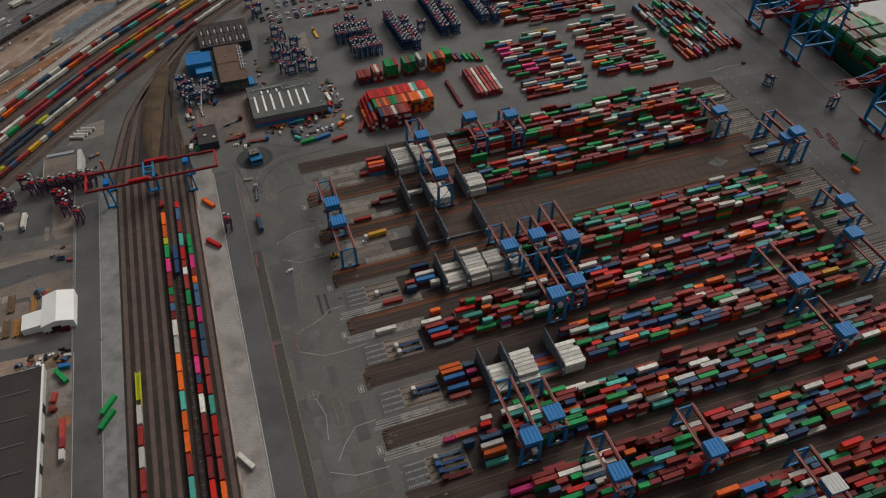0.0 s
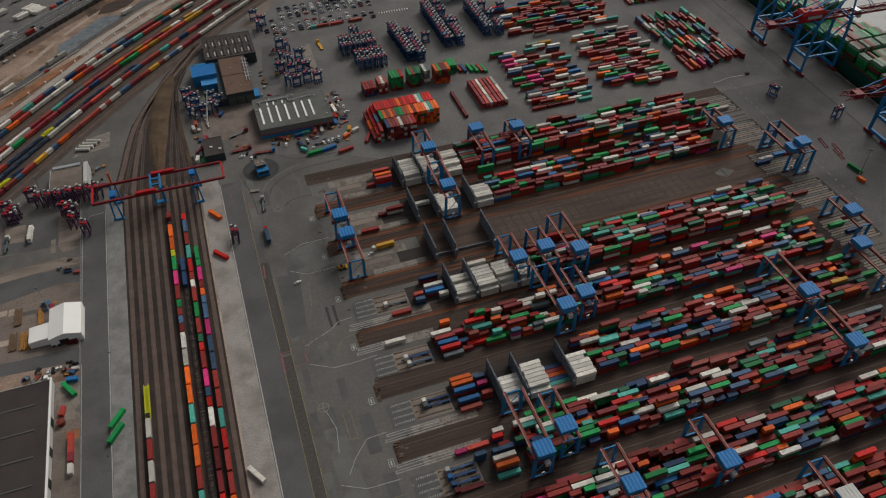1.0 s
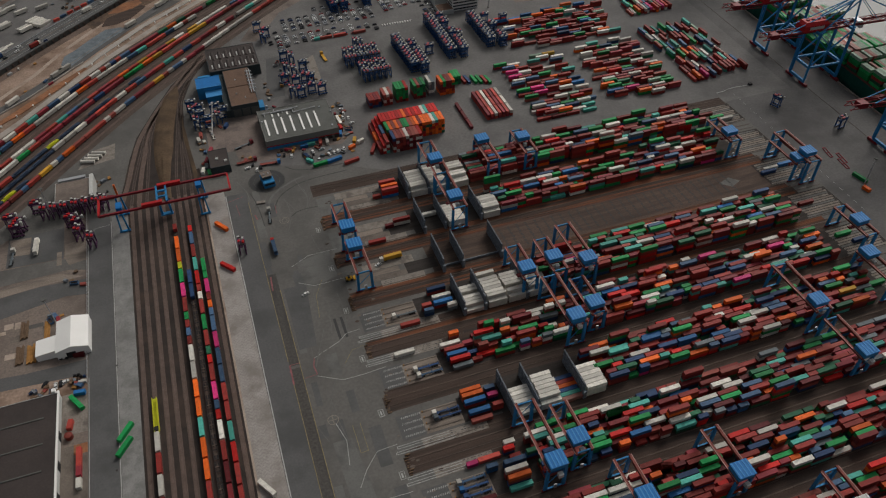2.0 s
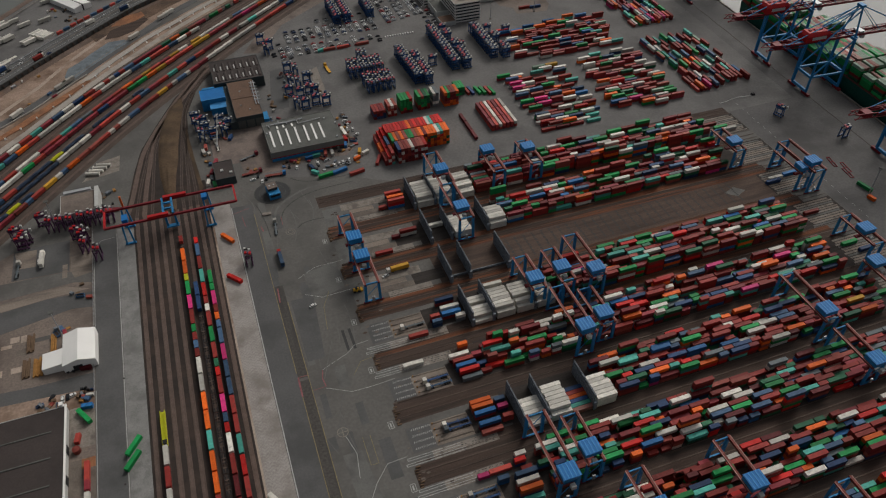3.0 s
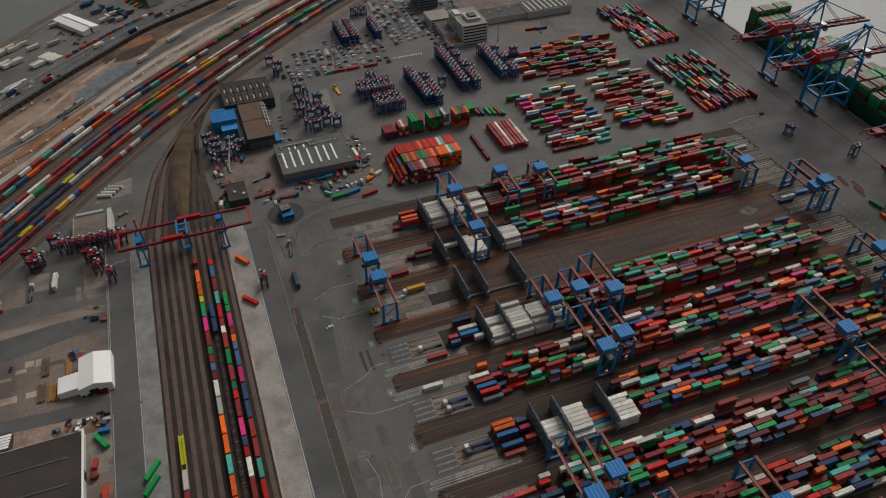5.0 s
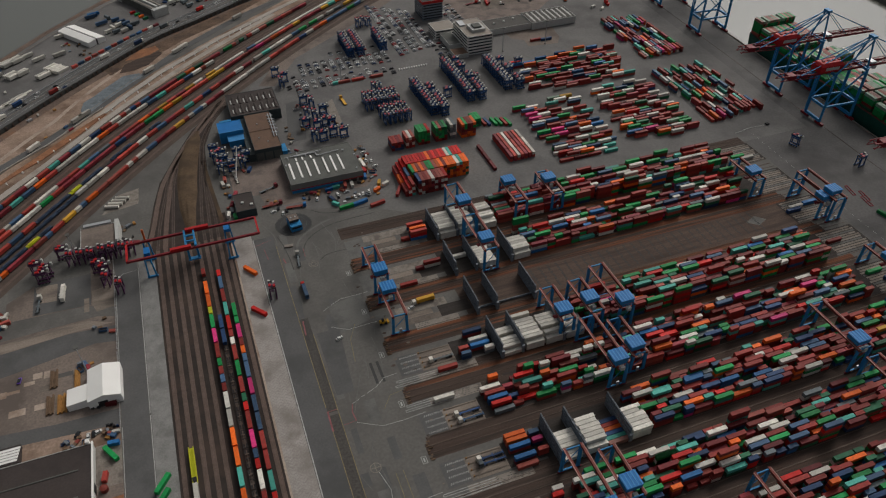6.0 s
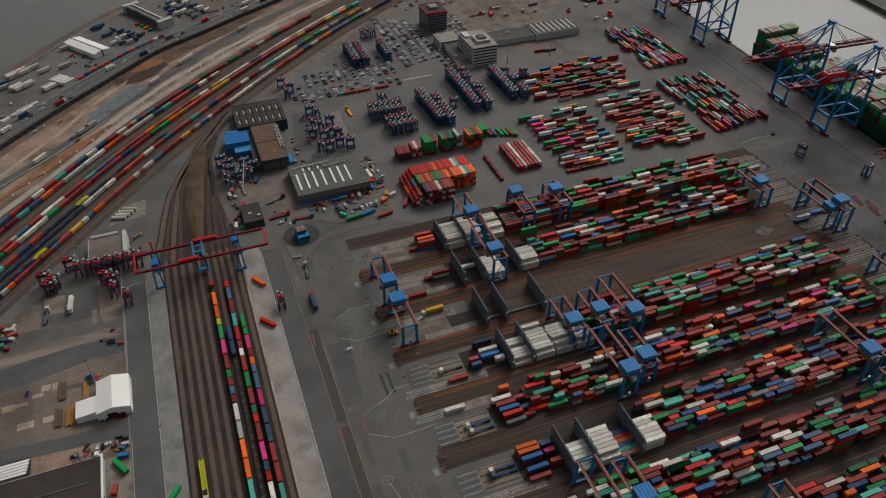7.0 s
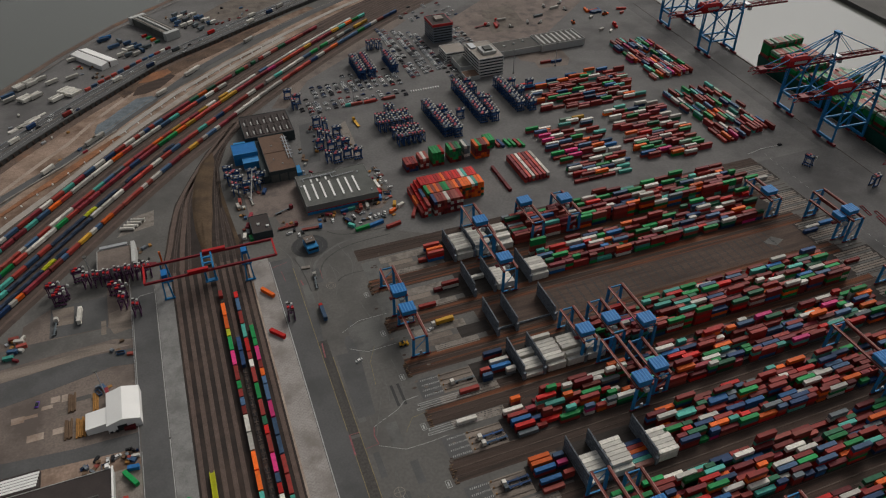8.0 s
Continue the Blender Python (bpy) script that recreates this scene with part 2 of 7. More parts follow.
LONE = {k: surface("container_paint_" + k, c, 0.55, var=0.2, scale=0.35, fine=2.0, per="object", stain=tuple(v * 0.72 + 0.012 for v in c), stain_scale=0.5, stain_at=0.6) for k, c in PAINTS.items()}
MASS = {k: surface("stacked_container_paint_" + k, c, 0.55, var=0.2, scale=0.35, fine=2.0, per="island", stain=tuple(v * 0.72 + 0.012 for v in c), stain_scale=0.5, stain_at=0.6) for k, c in PAINTS.items()}
MIX = ["oxide"] * 27 + ["brown"] * 11 + ["maroon"] * 9 + ["red"] * 7 + ["orange"] * 6 + ["green"] * 10 + ["dark_green"] * 4 + ["teal"] * 5 + ["white"] * 7 + ["grey"] * 3 + ["blue"] * 4 + ["navy"] * 3 + ["pink"] * 1

# ---------------------------------------------------------------- builders


def part(name, bm, material, parent=None, label=""):
    me = bpy.data.meshes.new(name)
    bm.to_mesh(me)
    bm.free()
    for m in (material if isinstance(material, (list, tuple)) else [material]):
        me.materials.append(m)
    ob = new(name, me)
    if parent:
        ob.parent = parent
    if label:
        ob["label"] = label
    return ob


def box(bm, x0, x1, y0, y1, z0, z1, mi=0, taper=0.0):
    """An upright box; taper draws the top in."""
    v = [bm.verts.new(p) for p in ((x0, y0, z0), (x1, y0, z0), (x1, y1, z0), (x0, y1, z0), (x0 + taper, y0 + taper, z1), (x1 - taper, y0 + taper, z1), (x1 - taper, y1 - taper, z1), (x0 + taper, y1 - taper, z1))]
    for i in ((3, 2, 1, 0), (4, 5, 6, 7), (0, 1, 5, 4), (1, 2, 6, 5), (2, 3, 7, 6), (3, 0, 4, 7)):
        bm.faces.new([v[k] for k in i]).material_index = mi
    return v


def bar(bm, a, b, w, h=None, mi=0):
    """A rectangular bar from a to b."""
    a, b, h = Vector(a), Vector(b), h or w
    d = (b - a).normalized()
    s = d.cross(Vector((0, 0, 1)))
    s = s.normalized() if s.length > 1e-4 else Vector((1, 0, 0))
    u = s.cross(d).normalized()
    v = [bm.verts.new(e + s * (i * w / 2) + u * (j * h / 2)) for e in (a, b) for i, j in ((-1, -1), (1, -1), (1, 1), (-1, 1))]
    for i in ((3, 2, 1, 0), (4, 5, 6, 7), (0, 1, 5, 4), (1, 2, 6, 5), (2, 3, 7, 6), (3, 0, 4, 7)):
        bm.faces.new([v[k] for k in i]).material_index = mi


def bars(*rows, w=0.6, h=None):
    bm = bmesh.new()
    for a, b in rows:
        bar(bm, a, b, w, h)
    return bm


def boxed(*b, **k):
    bm = bmesh.new()
    box(bm, *b, **k)
    return bm


def tube(bm, a, b, r, n=10, r2=None):
    a, b = Vector(a), Vector(b)
    d = (b - a)
    m = Matrix.Translation((a + b) / 2) @ d.to_track_quat("Z", "Y").to_matrix().to_4x4()
    bmesh.ops.create_cone(bm, cap_ends=True, segments=n, radius1=r, radius2=r if r2 is None else r2, depth=d.length, matrix=m)


def slab(name, pts, z, material, label="", thick=0.5, category="ground"):
    """A flat area of ground with a little thickness."""
    bm = bmesh.new()
    top = [bm.verts.new((x, y, z)) for x, y in pts]
    f = bm.faces.new(top)
    f.normal_update()
    if f.normal.z < 0:
        f.normal_flip()
    r = bmesh.ops.extrude_face_region(bm, geom=[f])
    bmesh.ops.translate(bm, verts=[v for v in r["geom"] if isinstance(v, bmesh.types.BMVert)], vec=(0, 0, 0))
    low = [v for v in top]
    for v in low:
        v.co.z = z - thick
    bmesh.ops.recalc_face_normals(bm, faces=bm.faces[:])
    ob = part(name, bm, material)
    return tagged(ob, label, category, kind="structure")


def rect(x0, x1, y0, y1):
    return [(x0, y0), (x1, y0), (x1, y1), (x0, y1)]


def thing(name, m, label, category, group="", kind=""):
    ob = new(name)
    ob.matrix_world = m
    return tagged(ob, label, category, group, kind)


# container: a box with recessed roof, side and end panels
CW, CH = 2.32, 2.5


def container_bmesh(length):
    bm = bmesh.new()
    box(bm, -length / 2, length / 2, -CW / 2, CW / 2, 0.0, CH)
    faces = [f for f in bm.faces if f.calc_center_median().z > 0.01]
    bmesh.ops.inset_individual(bm, faces=faces, thickness=0.16, depth=-0.06)
    bm.verts.index_update()
    return bm


def template(length):
    bm = container_bmesh(length)
    v = np.array([p.co[:] for p in bm.verts])
    f = [[p.index for p in q.verts] for q in bm.faces]
    bm.free()
    return v, f


SHAPES = {40: template(11.55), 20: template(5.72), 45: template(12.9)}
LONE_MESH = {}


def lone_mesh(size, key):
    if (size, key) not in LONE_MESH:
        bm = container_bmesh({40: 11.55, 20: 5.72, 45: 12.9}[size])
        me = bpy.data.meshes.new("shipping_container")
        bm.to_mesh(me)
        bm.free()
        me.materials.append(LONE[key])
        LONE_MESH[size, key] = me
    return LONE_MESH[size, key]


def container(x, y, z, key, size=40, turn=0.0, group="", where="standing on the yard"):
    ob = new("shipping_container", lone_mesh(size, key))
    ob.matrix_world = pose(x, y, z, 0, 0, turn)
    return tagged(ob, WORDS[key] + " steel shipping container " + where, "container", group)


class Pile:
    """Many containers joined into one object."""

    def __init__(self):
        self.v, self.f, self.m, self.count = [], [], [], 0

    def add(self, x, y, z, key, size=40, turn=0.0):
        v, f = SHAPES[size]
        c, s = math.cos(radians(turn)), math.sin(radians(turn))
        w = np.stack([v[:, 0] * c - v[:, 1] * s + x, v[:, 0] * s + v[:, 1] * c + y, v[:, 2] + z], 1)
        self.v.append(w)
        self.f += [[i + self.count for i in q] for q in f]
        self.m += [HUES.index(key)] * len(f)
        self.count += len(v)

    def build(self, name, label, category="containers"):
        me = bpy.data.meshes.new(name)
        me.from_pydata(np.concatenate(self.v).tolist(), [], self.f)
        for k in HUES:
            me.materials.append(MASS[k])
        me.polygons.foreach_set("material_index", self.m)
        me.update()
        return tagged(new(name, me), label, category, kind="stuff")


# ---------------------------------------------------------------- ground and water
def quay_x(y):
    return 480 + 0.057 * (y - 400)


bm = bmesh.new()


def ground_face(pts):
    return bm.faces.new([bm.verts.new((x, y, 0)) for x, y in pts])


SHORE = [(-3500, -900), (-900, 240), (-420, 560), (-225, 788), (-176, 856), (-118, 924), (-51, 983), (40, 1045), (250, 1180), (300, 1400), (420, 2600)]
ground_face([(-3500, -2500), (quay_x(-2500), -2500), (quay_x(-900), -900), (-3500, -900)])
for (ax, ay), (bx, by) in zip(SHORE, SHORE[1:]):
    ground_face([(ax, ay), (quay_x(ay), ay), (quay_x(by), by), (bx, by)])
ground_face([(470, -2500), (3500, -2500), (3500, 2600), (860, 2600)])
ground_face([(-3500, 2600), (420, 2600), (860, 2600), (3500, 2600), (3500, 4500), (-3500, 4500)])
bmesh.ops.remove_doubles(bm, verts=bm.verts[:], dist=0.01)
edges = [e for e in bm.edges if len(e.link_faces) == 1]
r = bmesh.ops.extrude_edge_only(bm, edges=edges)
for v in [g for g in r["geom"] if isinstance(g, bmesh.types.BMVert)]:
    v.co.z = -7
bmesh.ops.recalc_face_normals(bm, faces=bm.faces[:])
up = [f for f in bm.faces if abs(f.normal.z) > 0.5]
if up and up[0].normal.z < 0:
    bmesh.ops.reverse_faces(bm, faces=bm.faces[:])
tagged(part("ground", bm, ASPHALT), "grey stained asphalt yard of a container terminal", "ground", kind="structure")
bm = bmesh.new()
bmesh.ops.create_grid(bm, x_segments=8, y_segments=8, size=4500)
bmesh.ops.translate(bm, verts=bm.verts[:], vec=(0, 500, -4.5))
tagged(part("water", bm, WATER), "calm pale grey harbour water", "water", kind="structure")
PITCH = 37.9


def near_rail(k):
    return 385.9 - PITCH * k


Y0, Y1 = 60, 442
slab("pavement_west", rect(-101.5, -91, Y0, Y1 - 6), 0.18, COBBLE, "pale cobbled strip beside the railway tracks", category="pavement")
slab("track_bed", rect(-91, -39.5, Y0, Y1 + 30), 0.05, BALLAST, "dark brown ballast bed under the loading tracks", category="track bed")
slab("loading_platform", rect(-39.2, -26.2, Y0, Y1 - 2), 0.16, PAVER, "pale paved loading strip beside the tracks", category="pavement")
slab("platform_edge", rect(-40.4, -39.2, Y0, Y1 - 2), 0.2, SAND, "sandy brown kerb strip along the platform", category="kerb")
slab("road_east", rect(-25.2, -11.8, Y0, Y1 - 10), 0.04, ROAD, "dark asphalt road along the railway", category="road")
slab("road_west", rect(-116.5, -102.6, Y0, 440), 0.04, ROAD, "dark asphalt access road", category="road")
slab("rail_lane", rect(-11.4, -6, 40, 268), 0.03, LANE, "dark worn lane between yellow lines", category="road")
slab("rail_lane", rect(-11.4, -6, 270, 345), 0.03, LANE, "dark worn lane between yellow lines", category="road")


def line(name, pts, width, z, material, label):
    """A painted line along points, one mesh."""
    bm = bmesh.new()
    for (ax, ay), (bx, by) in zip(pts, pts[1:]):
        d = Vector((bx - ax, by - ay)).normalized()
        s = Vector((-d.y, d.x)) * width / 2
        bm.faces.new([bm.verts.new((p[0], p[1], z)) for p in ((ax - s.x, ay - s.y), (bx - s.x, by - s.y), (bx + s.x, by + s.y), (ax + s.x, ay + s.y))])
    bmesh.ops.recalc_face_normals(bm, faces=bm.faces[:])
    for f in bm.faces:
        if f.normal.z < 0:
            f.normal_flip()
    return tagged(part(name, bm, material), label, "road marking", kind="structure")


line("white_line", [(-25.6, Y0), (-25.6, 432)], 0.55, 0.10, WHITE_LINE, "white painted line along the road")
line("white_line", [(-102.0, Y0), (-102.0, 432)], 0.4, 0.10, WHITE_LINE, "white painted line along the access road")
line("white_line", [(-116.6, Y0), (-116.6, 300)], 0.3, 0.10, WHITE_LINE, "faded white line along the access road")
line("white_line", [(-116.6, 318), (-116.6, 420), (-112, 428), (-103, 429)], 0.3, 0.10, WHITE_LINE, "faded white line along the access road")
for a, b in ((40, 268), (274, 420)):
    line("yellow_line", [(-11.6, a), (-11.6, b)], 0.35, 0.10, YELLOW_LINE, "faded yellow line along the lane")
    line("yellow_line", [(-5.8, a - 6), (-5.8, min(b, 330))], 0.35, 0.10, YELLOW_LINE, "faded yellow line along the lane")

# straight loading tracks
TRACKS = [-88.4, -83.3, -78.1, -72.9, -67.6, -61.5, -56.6, -52.2, -47.4, -42.9]
for x in TRACKS:
    t = tagged(new("railway_track"), "straight railway track with rusty rails", "railway track", "loading tracks", "structure")
    part("sleeper_bed", boxed(x - 1.25, x + 1.25, Y0, Y1 + 2, 0.05, 0.16), SLEEPER, t)
    for s in (-0.75, 0.75):
        part("rail", boxed(x + s - 0.09, x + s + 0.09, Y0, Y1 + 2, 0.16, 0.34), RAIL, t)

# curved main yard: offsets to the north-west of a base curve
BASE = [(-330, 240), (-262, 345), (-210, 418), (-163, 479), (-125, 528), (-80, 583), (-27, 638), (34, 694), (107, 756), (180, 812), (262, 866), (360, 922), (480, 985)]


SWING = (0, 0, 0, 0, 0, 0, 1.5, 6, 10, 12, 12, 12, 12)  # the yard tracks swing out towards their far end



def curve(off, step=6.0):
    """Points and directions along the base curve, shifted sideways by off."""
    P = [Vector(p) for p in BASE]
    out = []
    for i in range(1, len(P) - 2):
        n = max(2, int((P[i + 1] - P[i]).length / step))
        for j in range(n):
            t = j / n
            a, b, c, d = P[i - 1], P[i], P[i + 1], P[i + 2]
            p = 0.5 * ((2 * b) + (c - a) * t + (2 * a - 5 * b + 4 * c - d) * t * t + (3 * b - a - 3 * c + d) * t ** 3)
            q = 0.5 * ((c - a) + 2 * (2 * a - 5 * b + 4 * c - d) * t + 3 * (3 * b - a - 3 * c + d) * t * t)
            q.normalize()
            swing = (SWING[i] + (SWING[i + 1] - SWING[i]) * t) * max(0.0, 1 - abs(off) / 85)
            out.append((p + Vector((-q.y, q.x)) * (off + swing), q))
    return out


def band(bm, off, w, z, mi=0, height=0.0):
    """A strip along the base curve."""
    a, b = curve(off - w / 2), curve(off + w / 2)
    rows = [[bm.verts.new((p.x, p.y, z)) for p, _ in s] for s in (a, b)]
    for i in range(len(a) - 1):
        bm.faces.new((rows[0][i], rows[0][i + 1], rows[1][i + 1], rows[1][i])).material_index = mi
    if height:
        low = [[bm.verts.new((p.x, p.y, z - height)) for p, _ in s] for s in (a, b)]
        for i in range(len(a) - 1):
            bm.faces.new((low[0][i], low[0][i + 1], rows[0][i + 1], rows[0][i])).material_index = mi
            bm.faces.new((rows[1][i], rows[1][i + 1], low[1][i + 1], low[1][i])).material_index = mi


def strip(name, off, w, z, material, label, category, height=0.3):
    bm = bmesh.new()
    band(bm, off, w, z, 0, height)
    bmesh.ops.recalc_face_normals(bm, faces=bm.faces[:])
    return tagged(part(name, bm, material), label, category, kind="structure")


def ribbon(name, table, w, z, material, label, category, height=0.3):
    """A strip whose offset from the base curve changes with the arc length: table holds (arc length, offset)."""
    table = [(float(a), float(b)) for a, b in table]
    arc, last, rows = 0.0, None, []
    bm = bmesh.new()
    pts = curve(0.0, 6.0)
    plain = [(p, q) for p, q in pts]
    for p, q in plain:
        arc += 0.0 if last is None else (p - last).length
        last = p
        if arc < table[0][0] or arc > table[-1][0]:
            continue
        off = np.interp(arc, [a for a, _ in table], [b for _, b in table])
        wide = np.interp(arc, [a for a, _ in table], w) if isinstance(w, (list, tuple)) else w
        side = Vector((-q.y, q.x))
        e, f = p + side * (off - wide / 2), p + side * (off + wide / 2)
        rows.append([bm.verts.new(c) for c in ((e.x, e.y, z - height), (e.x, e.y, z), (f.x, f.y, z), (f.x, f.y, z - height))])
    for a, b in zip(rows, rows[1:]):
        for i in range(3):
            bm.faces.new((a[i], b[i], b[i + 1], a[i + 1]))
    bmesh.ops.recalc_face_normals(bm, faces=bm.faces[:])
    return tagged(part(name, bm, material), label, category, kind="structure")


strip("yard_bed", 28, 78, 0.06, YARD_BALLAST, "dark ballast bed of the curved railway yard", "track bed")
ROAD_LINE = [(0, 112), (167, 105), (224, 98), (251, 94), (275, 89.5), (332, 88.5), (362, 91), (413, 94), (448, 97), (496, 95.5), (540, 93.5), (580, 88), (700, 80)]
LANE_LINE = [(318, 78.5), (360, 81.5), (402, 83), (437, 80.5), (480, 79.5), (516, 75.5), (557, 72.5), (594, 70.5), (646, 67), (760, 62)]
HIGHWAY_LINE = [(0, 146), (440, 145.5), (462, 142.5), (498, 135), (535, 130), (572, 125), (640, 117), (760, 105)]


def beside(line_, d):
    return [(a, b + d) for a, b in line_]


strip("yard_verge", 78, 26, 0.05, EARTH, "brown sandy verge beside the railway yard", "ground")
ribbon("verge_path", [(0, 72), (199, 69), (250, 66.5), (300, 67.5), (350, 69.5), (420, 70), (560, 66)], 6.0, 0.1, TRODDEN, "pale trodden path along the railway yard", "path", 0.1)
ribbon("orange_bank", [(150, 88), (236, 80.5), (256, 77.5), (290, 75.5), (326, 75)], [1.0, 5.0, 7.0, 7.5, 3.0], 0.5, ORANGE_SAND, "rust-orange bare earth bank below the service road", "ground", 0.5)
ribbon("retaining_wall", beside([r for r in ROAD_LINE if r[0] < 340], -4.9), 1.0, 1.3, TRODDEN, "low pale concrete barrier beside the service road", "wall", 1.4)
ribbon("concrete_lane", LANE_LINE, 5.2, 0.16, TRODDEN, "pale concrete lane beside the railway yard", "road", 0.15)
ribbon("lane_kerb", beside(LANE_LINE, -3.1), 0.7, 0.5, WHITE_LINE, "pale concrete kerb along the lane", "kerb", 0.5)
ribbon("curved_road", ROAD_LINE, 8.0, 0.2, ROAD, "grey curved service road", "road")
ribbon("road_edge", beside(ROAD_LINE, 4.4), 0.7, 0.3, CONCRETE, "pale concrete road edge", "kerb", 0.2)
ribbon("earth_field", [(0, 120), (300, 114), (440, 114), (500, 112), (560, 104), (640, 96)], [44, 44, 40, 26, 16, 10], 0.04, EARTH, "bare brown earth between service road and highway", "ground")
ribbon("earth_track", [(150, 112), (224, 106), (300, 108), (340, 116), (390, 122)], 4, 0.09, SAND, "pale sandy wheel track over the earth field", "ground")
ribbon("earth_bank", beside([r for r in HIGHWAY_LINE if r[0] < 600], -14.5), 9, 0.11, BANK, "brown bare earth bank below the highway", "ground")
ribbon("highway", HIGHWAY_LINE, 19.5, 3.6, ROAD, "grey multi-lane highway on an embankment", "road", 3.6)
ribbon("highway_shoulder", beside([r for r in HIGHWAY_LINE if r[0] < 500], 13.3), 7, 3.55, NORTH, "grey shoulder along the river side of the highway", "road", 3.5)
ribbon("highway_wall", beside(HIGHWAY_LINE, -10.2), 0.8, 4.2, TYRE, "long dark retaining wall below the highway", "wall", 4.3)
ribbon("guard_rail", beside(HIGHWAY_LINE, 9.5), 0.4, 4.3, STEEL, "pale guard rail along the highway", "guard rail", 0.7)
for d in (-4.4, 4.4):
    ribbon("lane_line", beside(HIGHWAY_LINE, d), 0.25, 3.64, WHITE_LINE, "white lane line on the highway", "road marking", 0.02)
ribbon("central_reserve", HIGHWAY_LINE, 0.7, 3.9, CONCRETE, "pale concrete strip in the middle of the highway", "kerb", 0.3)


def on_curve(s_, table):
    """Place and heading at an arc length along a table's line."""
    acc, last = 0.0, None
    for p, q in curve(0.0, 2.0):
        acc += 0.0 if last is None else (p - last).length
        last = p
        if acc >= s_:
            break
    off = float(np.interp(s_, [a for a, _ in table], [b for _, b in table]))
    return p + Vector((-q.y, q.x)) * off, math.degrees(math.atan2(q.y, q.x))


pier_mesh = None
for i in range(64):
    p, turn = on_curve(230 + 6.0 * i, beside(HIGHWAY_LINE, -10.9))
    if pier_mesh is None:
        b = part("highway_pier", boxed(-0.6, 0.6, -0.6, 0.6, 0.0, 3.4), YARD_BALLAST)
        pier_mesh = b.data
    else:
        b = new("highway_pier", pier_mesh)
    b.matrix_world = pose(p.x, p.y, 0.05, 0, 0, turn)
    tagged(b, "concrete pier in front of the dark highway wall", "pier", "piers along the highway wall", "structure")
YARD = [-5.5, 0.8, 6.5, 13.5, 19.5, 24.5, 29.5, 34.6, 40, 45, 50, 57, 63]
for off in YARD:
    t = tagged(new("railway_track"), "curved railway track with rusty rails", "railway track", "yard tracks", "structure")
    bm = bmesh.new(); band(bm, off, 2.3, 0.14, 0, 0.1); part("sleeper_bed", bm, SLEEPER, t)
    for s in (-0.75, 0.75):
        bm = bmesh.new(); band(bm, off + s, 0.18, 0.3, 0, 0.15); part("rail", bm, RAIL, t)


def yard_train(off, b, palette, seed, text="", gap=0.05, doubles=0.3):
    """A row of containers on low flat wagons along the curve, up to arc length b; text names them in slots of 6.15 m."""
    r = random.Random(seed)
    pts, run, total = curve(off, 1.0), [], 0.0
    for (p, q), (p2, _) in zip(pts, pts[1:]):
        run.append((total, p, q))
        total += (p2 - p).length
    text = text + "." * (int(b / BAY) - len(text))
    pile, bm, i, n = Pile(), bmesh.new(), 0, 0
    while i < len(text) - 1:
        c = text[i]
        if c == ".":
            size = 40 if text[i + 1] == "." and r.random() > doubles else 20
            key = r.choice(palette) if r.random() > gap else None
        elif c == "-":
            size, key = 20, None
        elif c in "12":
            size, key = 40, ("navy", "lime")[c == "2"]
        else:
            size, key = (40 if c.isupper() else 20), DUST_HAZE.get(c.lower()) or LETTERS[c.lower()]
        s = BAY * i + (BAY if size == 40 else BAY / 2)
        i += 2 if size == 40 else 1
        while n < len(run) - 1 and run[n][0] < s:
            n += 1
        if n >= len(run) - 1:
            break
        _, p, q = run[n]
        turn = math.degrees(math.atan2(q.y, q.x))
        half = 6.2 if size == 40 else 3.1
        mm = pose(p.x, p.y, 0, 0, 0, turn)
        for u0, u1, v0, v1, z0, z1 in ((-half, half, -1.2, 1.2, 0.95, 1.2), (-half + 0.6, -half + 2.4, -1.1, 1.1, 0.3, 0.95), (half - 2.4, half - 0.6, -1.1, 1.1, 0.3, 0.95)):
            for v in box(bm, u0, u1, v0, v1, z0, z1):
                v.co = mm @ v.co
        if key and c not in "12":
            pile.add(p.x, p.y, 1.2, key, size, turn)
        elif key:
            for v in box(bm, -half, half, -1.25, 1.25, 1.2, 2.3, 1 + (key == "lime")):
                v.co = mm @ v.co
            for v in box(bm, -half * 0.6, half * 0.5, -0.7, 0.7, 2.3, 3.0, 1 + (key == "lime")):
                v.co = mm @ v.co
    if pile.v:
        pile.build("train_containers", "mixed containers on a long curved goods train", "containers")
    tagged(part("wagon_row", bm, [WAGON, CAR_WAGON, LIME]), "row of low flat wagons on the curved yard track", "wagons", kind="stuff")


BAY = 6.15
LETTERS = {"i": "wine", "f": "faded_red", "s": "sage", "o": "orange", "r": "red", "x": "oxide", "b": "brown", "m": "maroon", "g": "green", "d": "dark_green", "t": "teal", "w": "white", "y": "grey", "u": "slate", "k": "blue", "n": "navy", "p": "pink", "l": "lime", "e": "yellow"}
# paler paints for the yard trains: dust, and distance haze put into the colour
DUST_HAZE = {"r": "faded_red", "u": "slate", "m": "wine", "x": "brown"}
WARM = ["oxide"] * 8 + ["faded_red"] * 5 + ["brown"] * 4 + ["white"] * 9 + ["orange"] * 2 + ["slate"] * 4 + ["teal"] * 3 + ["green"] * 2 + ["wine"] * 4 + ["yellow"] * 2 + ["navy"] * 2
yard_train(0.8, 676, WARM, 1, "......................M=M=B=uR=E=wuO=X=X=R=wxW=U=M=R=E=xwU=wM=M=W=W=W=W=W=W=R=R=R=R=N=W=X=O=U=U=U=G=U=W=X=N=N=")
yard_train(6.5, 184, ["navy"], 8, "1=1=1=1=1=1=1=1=1=1=1=1=1=2=1=")
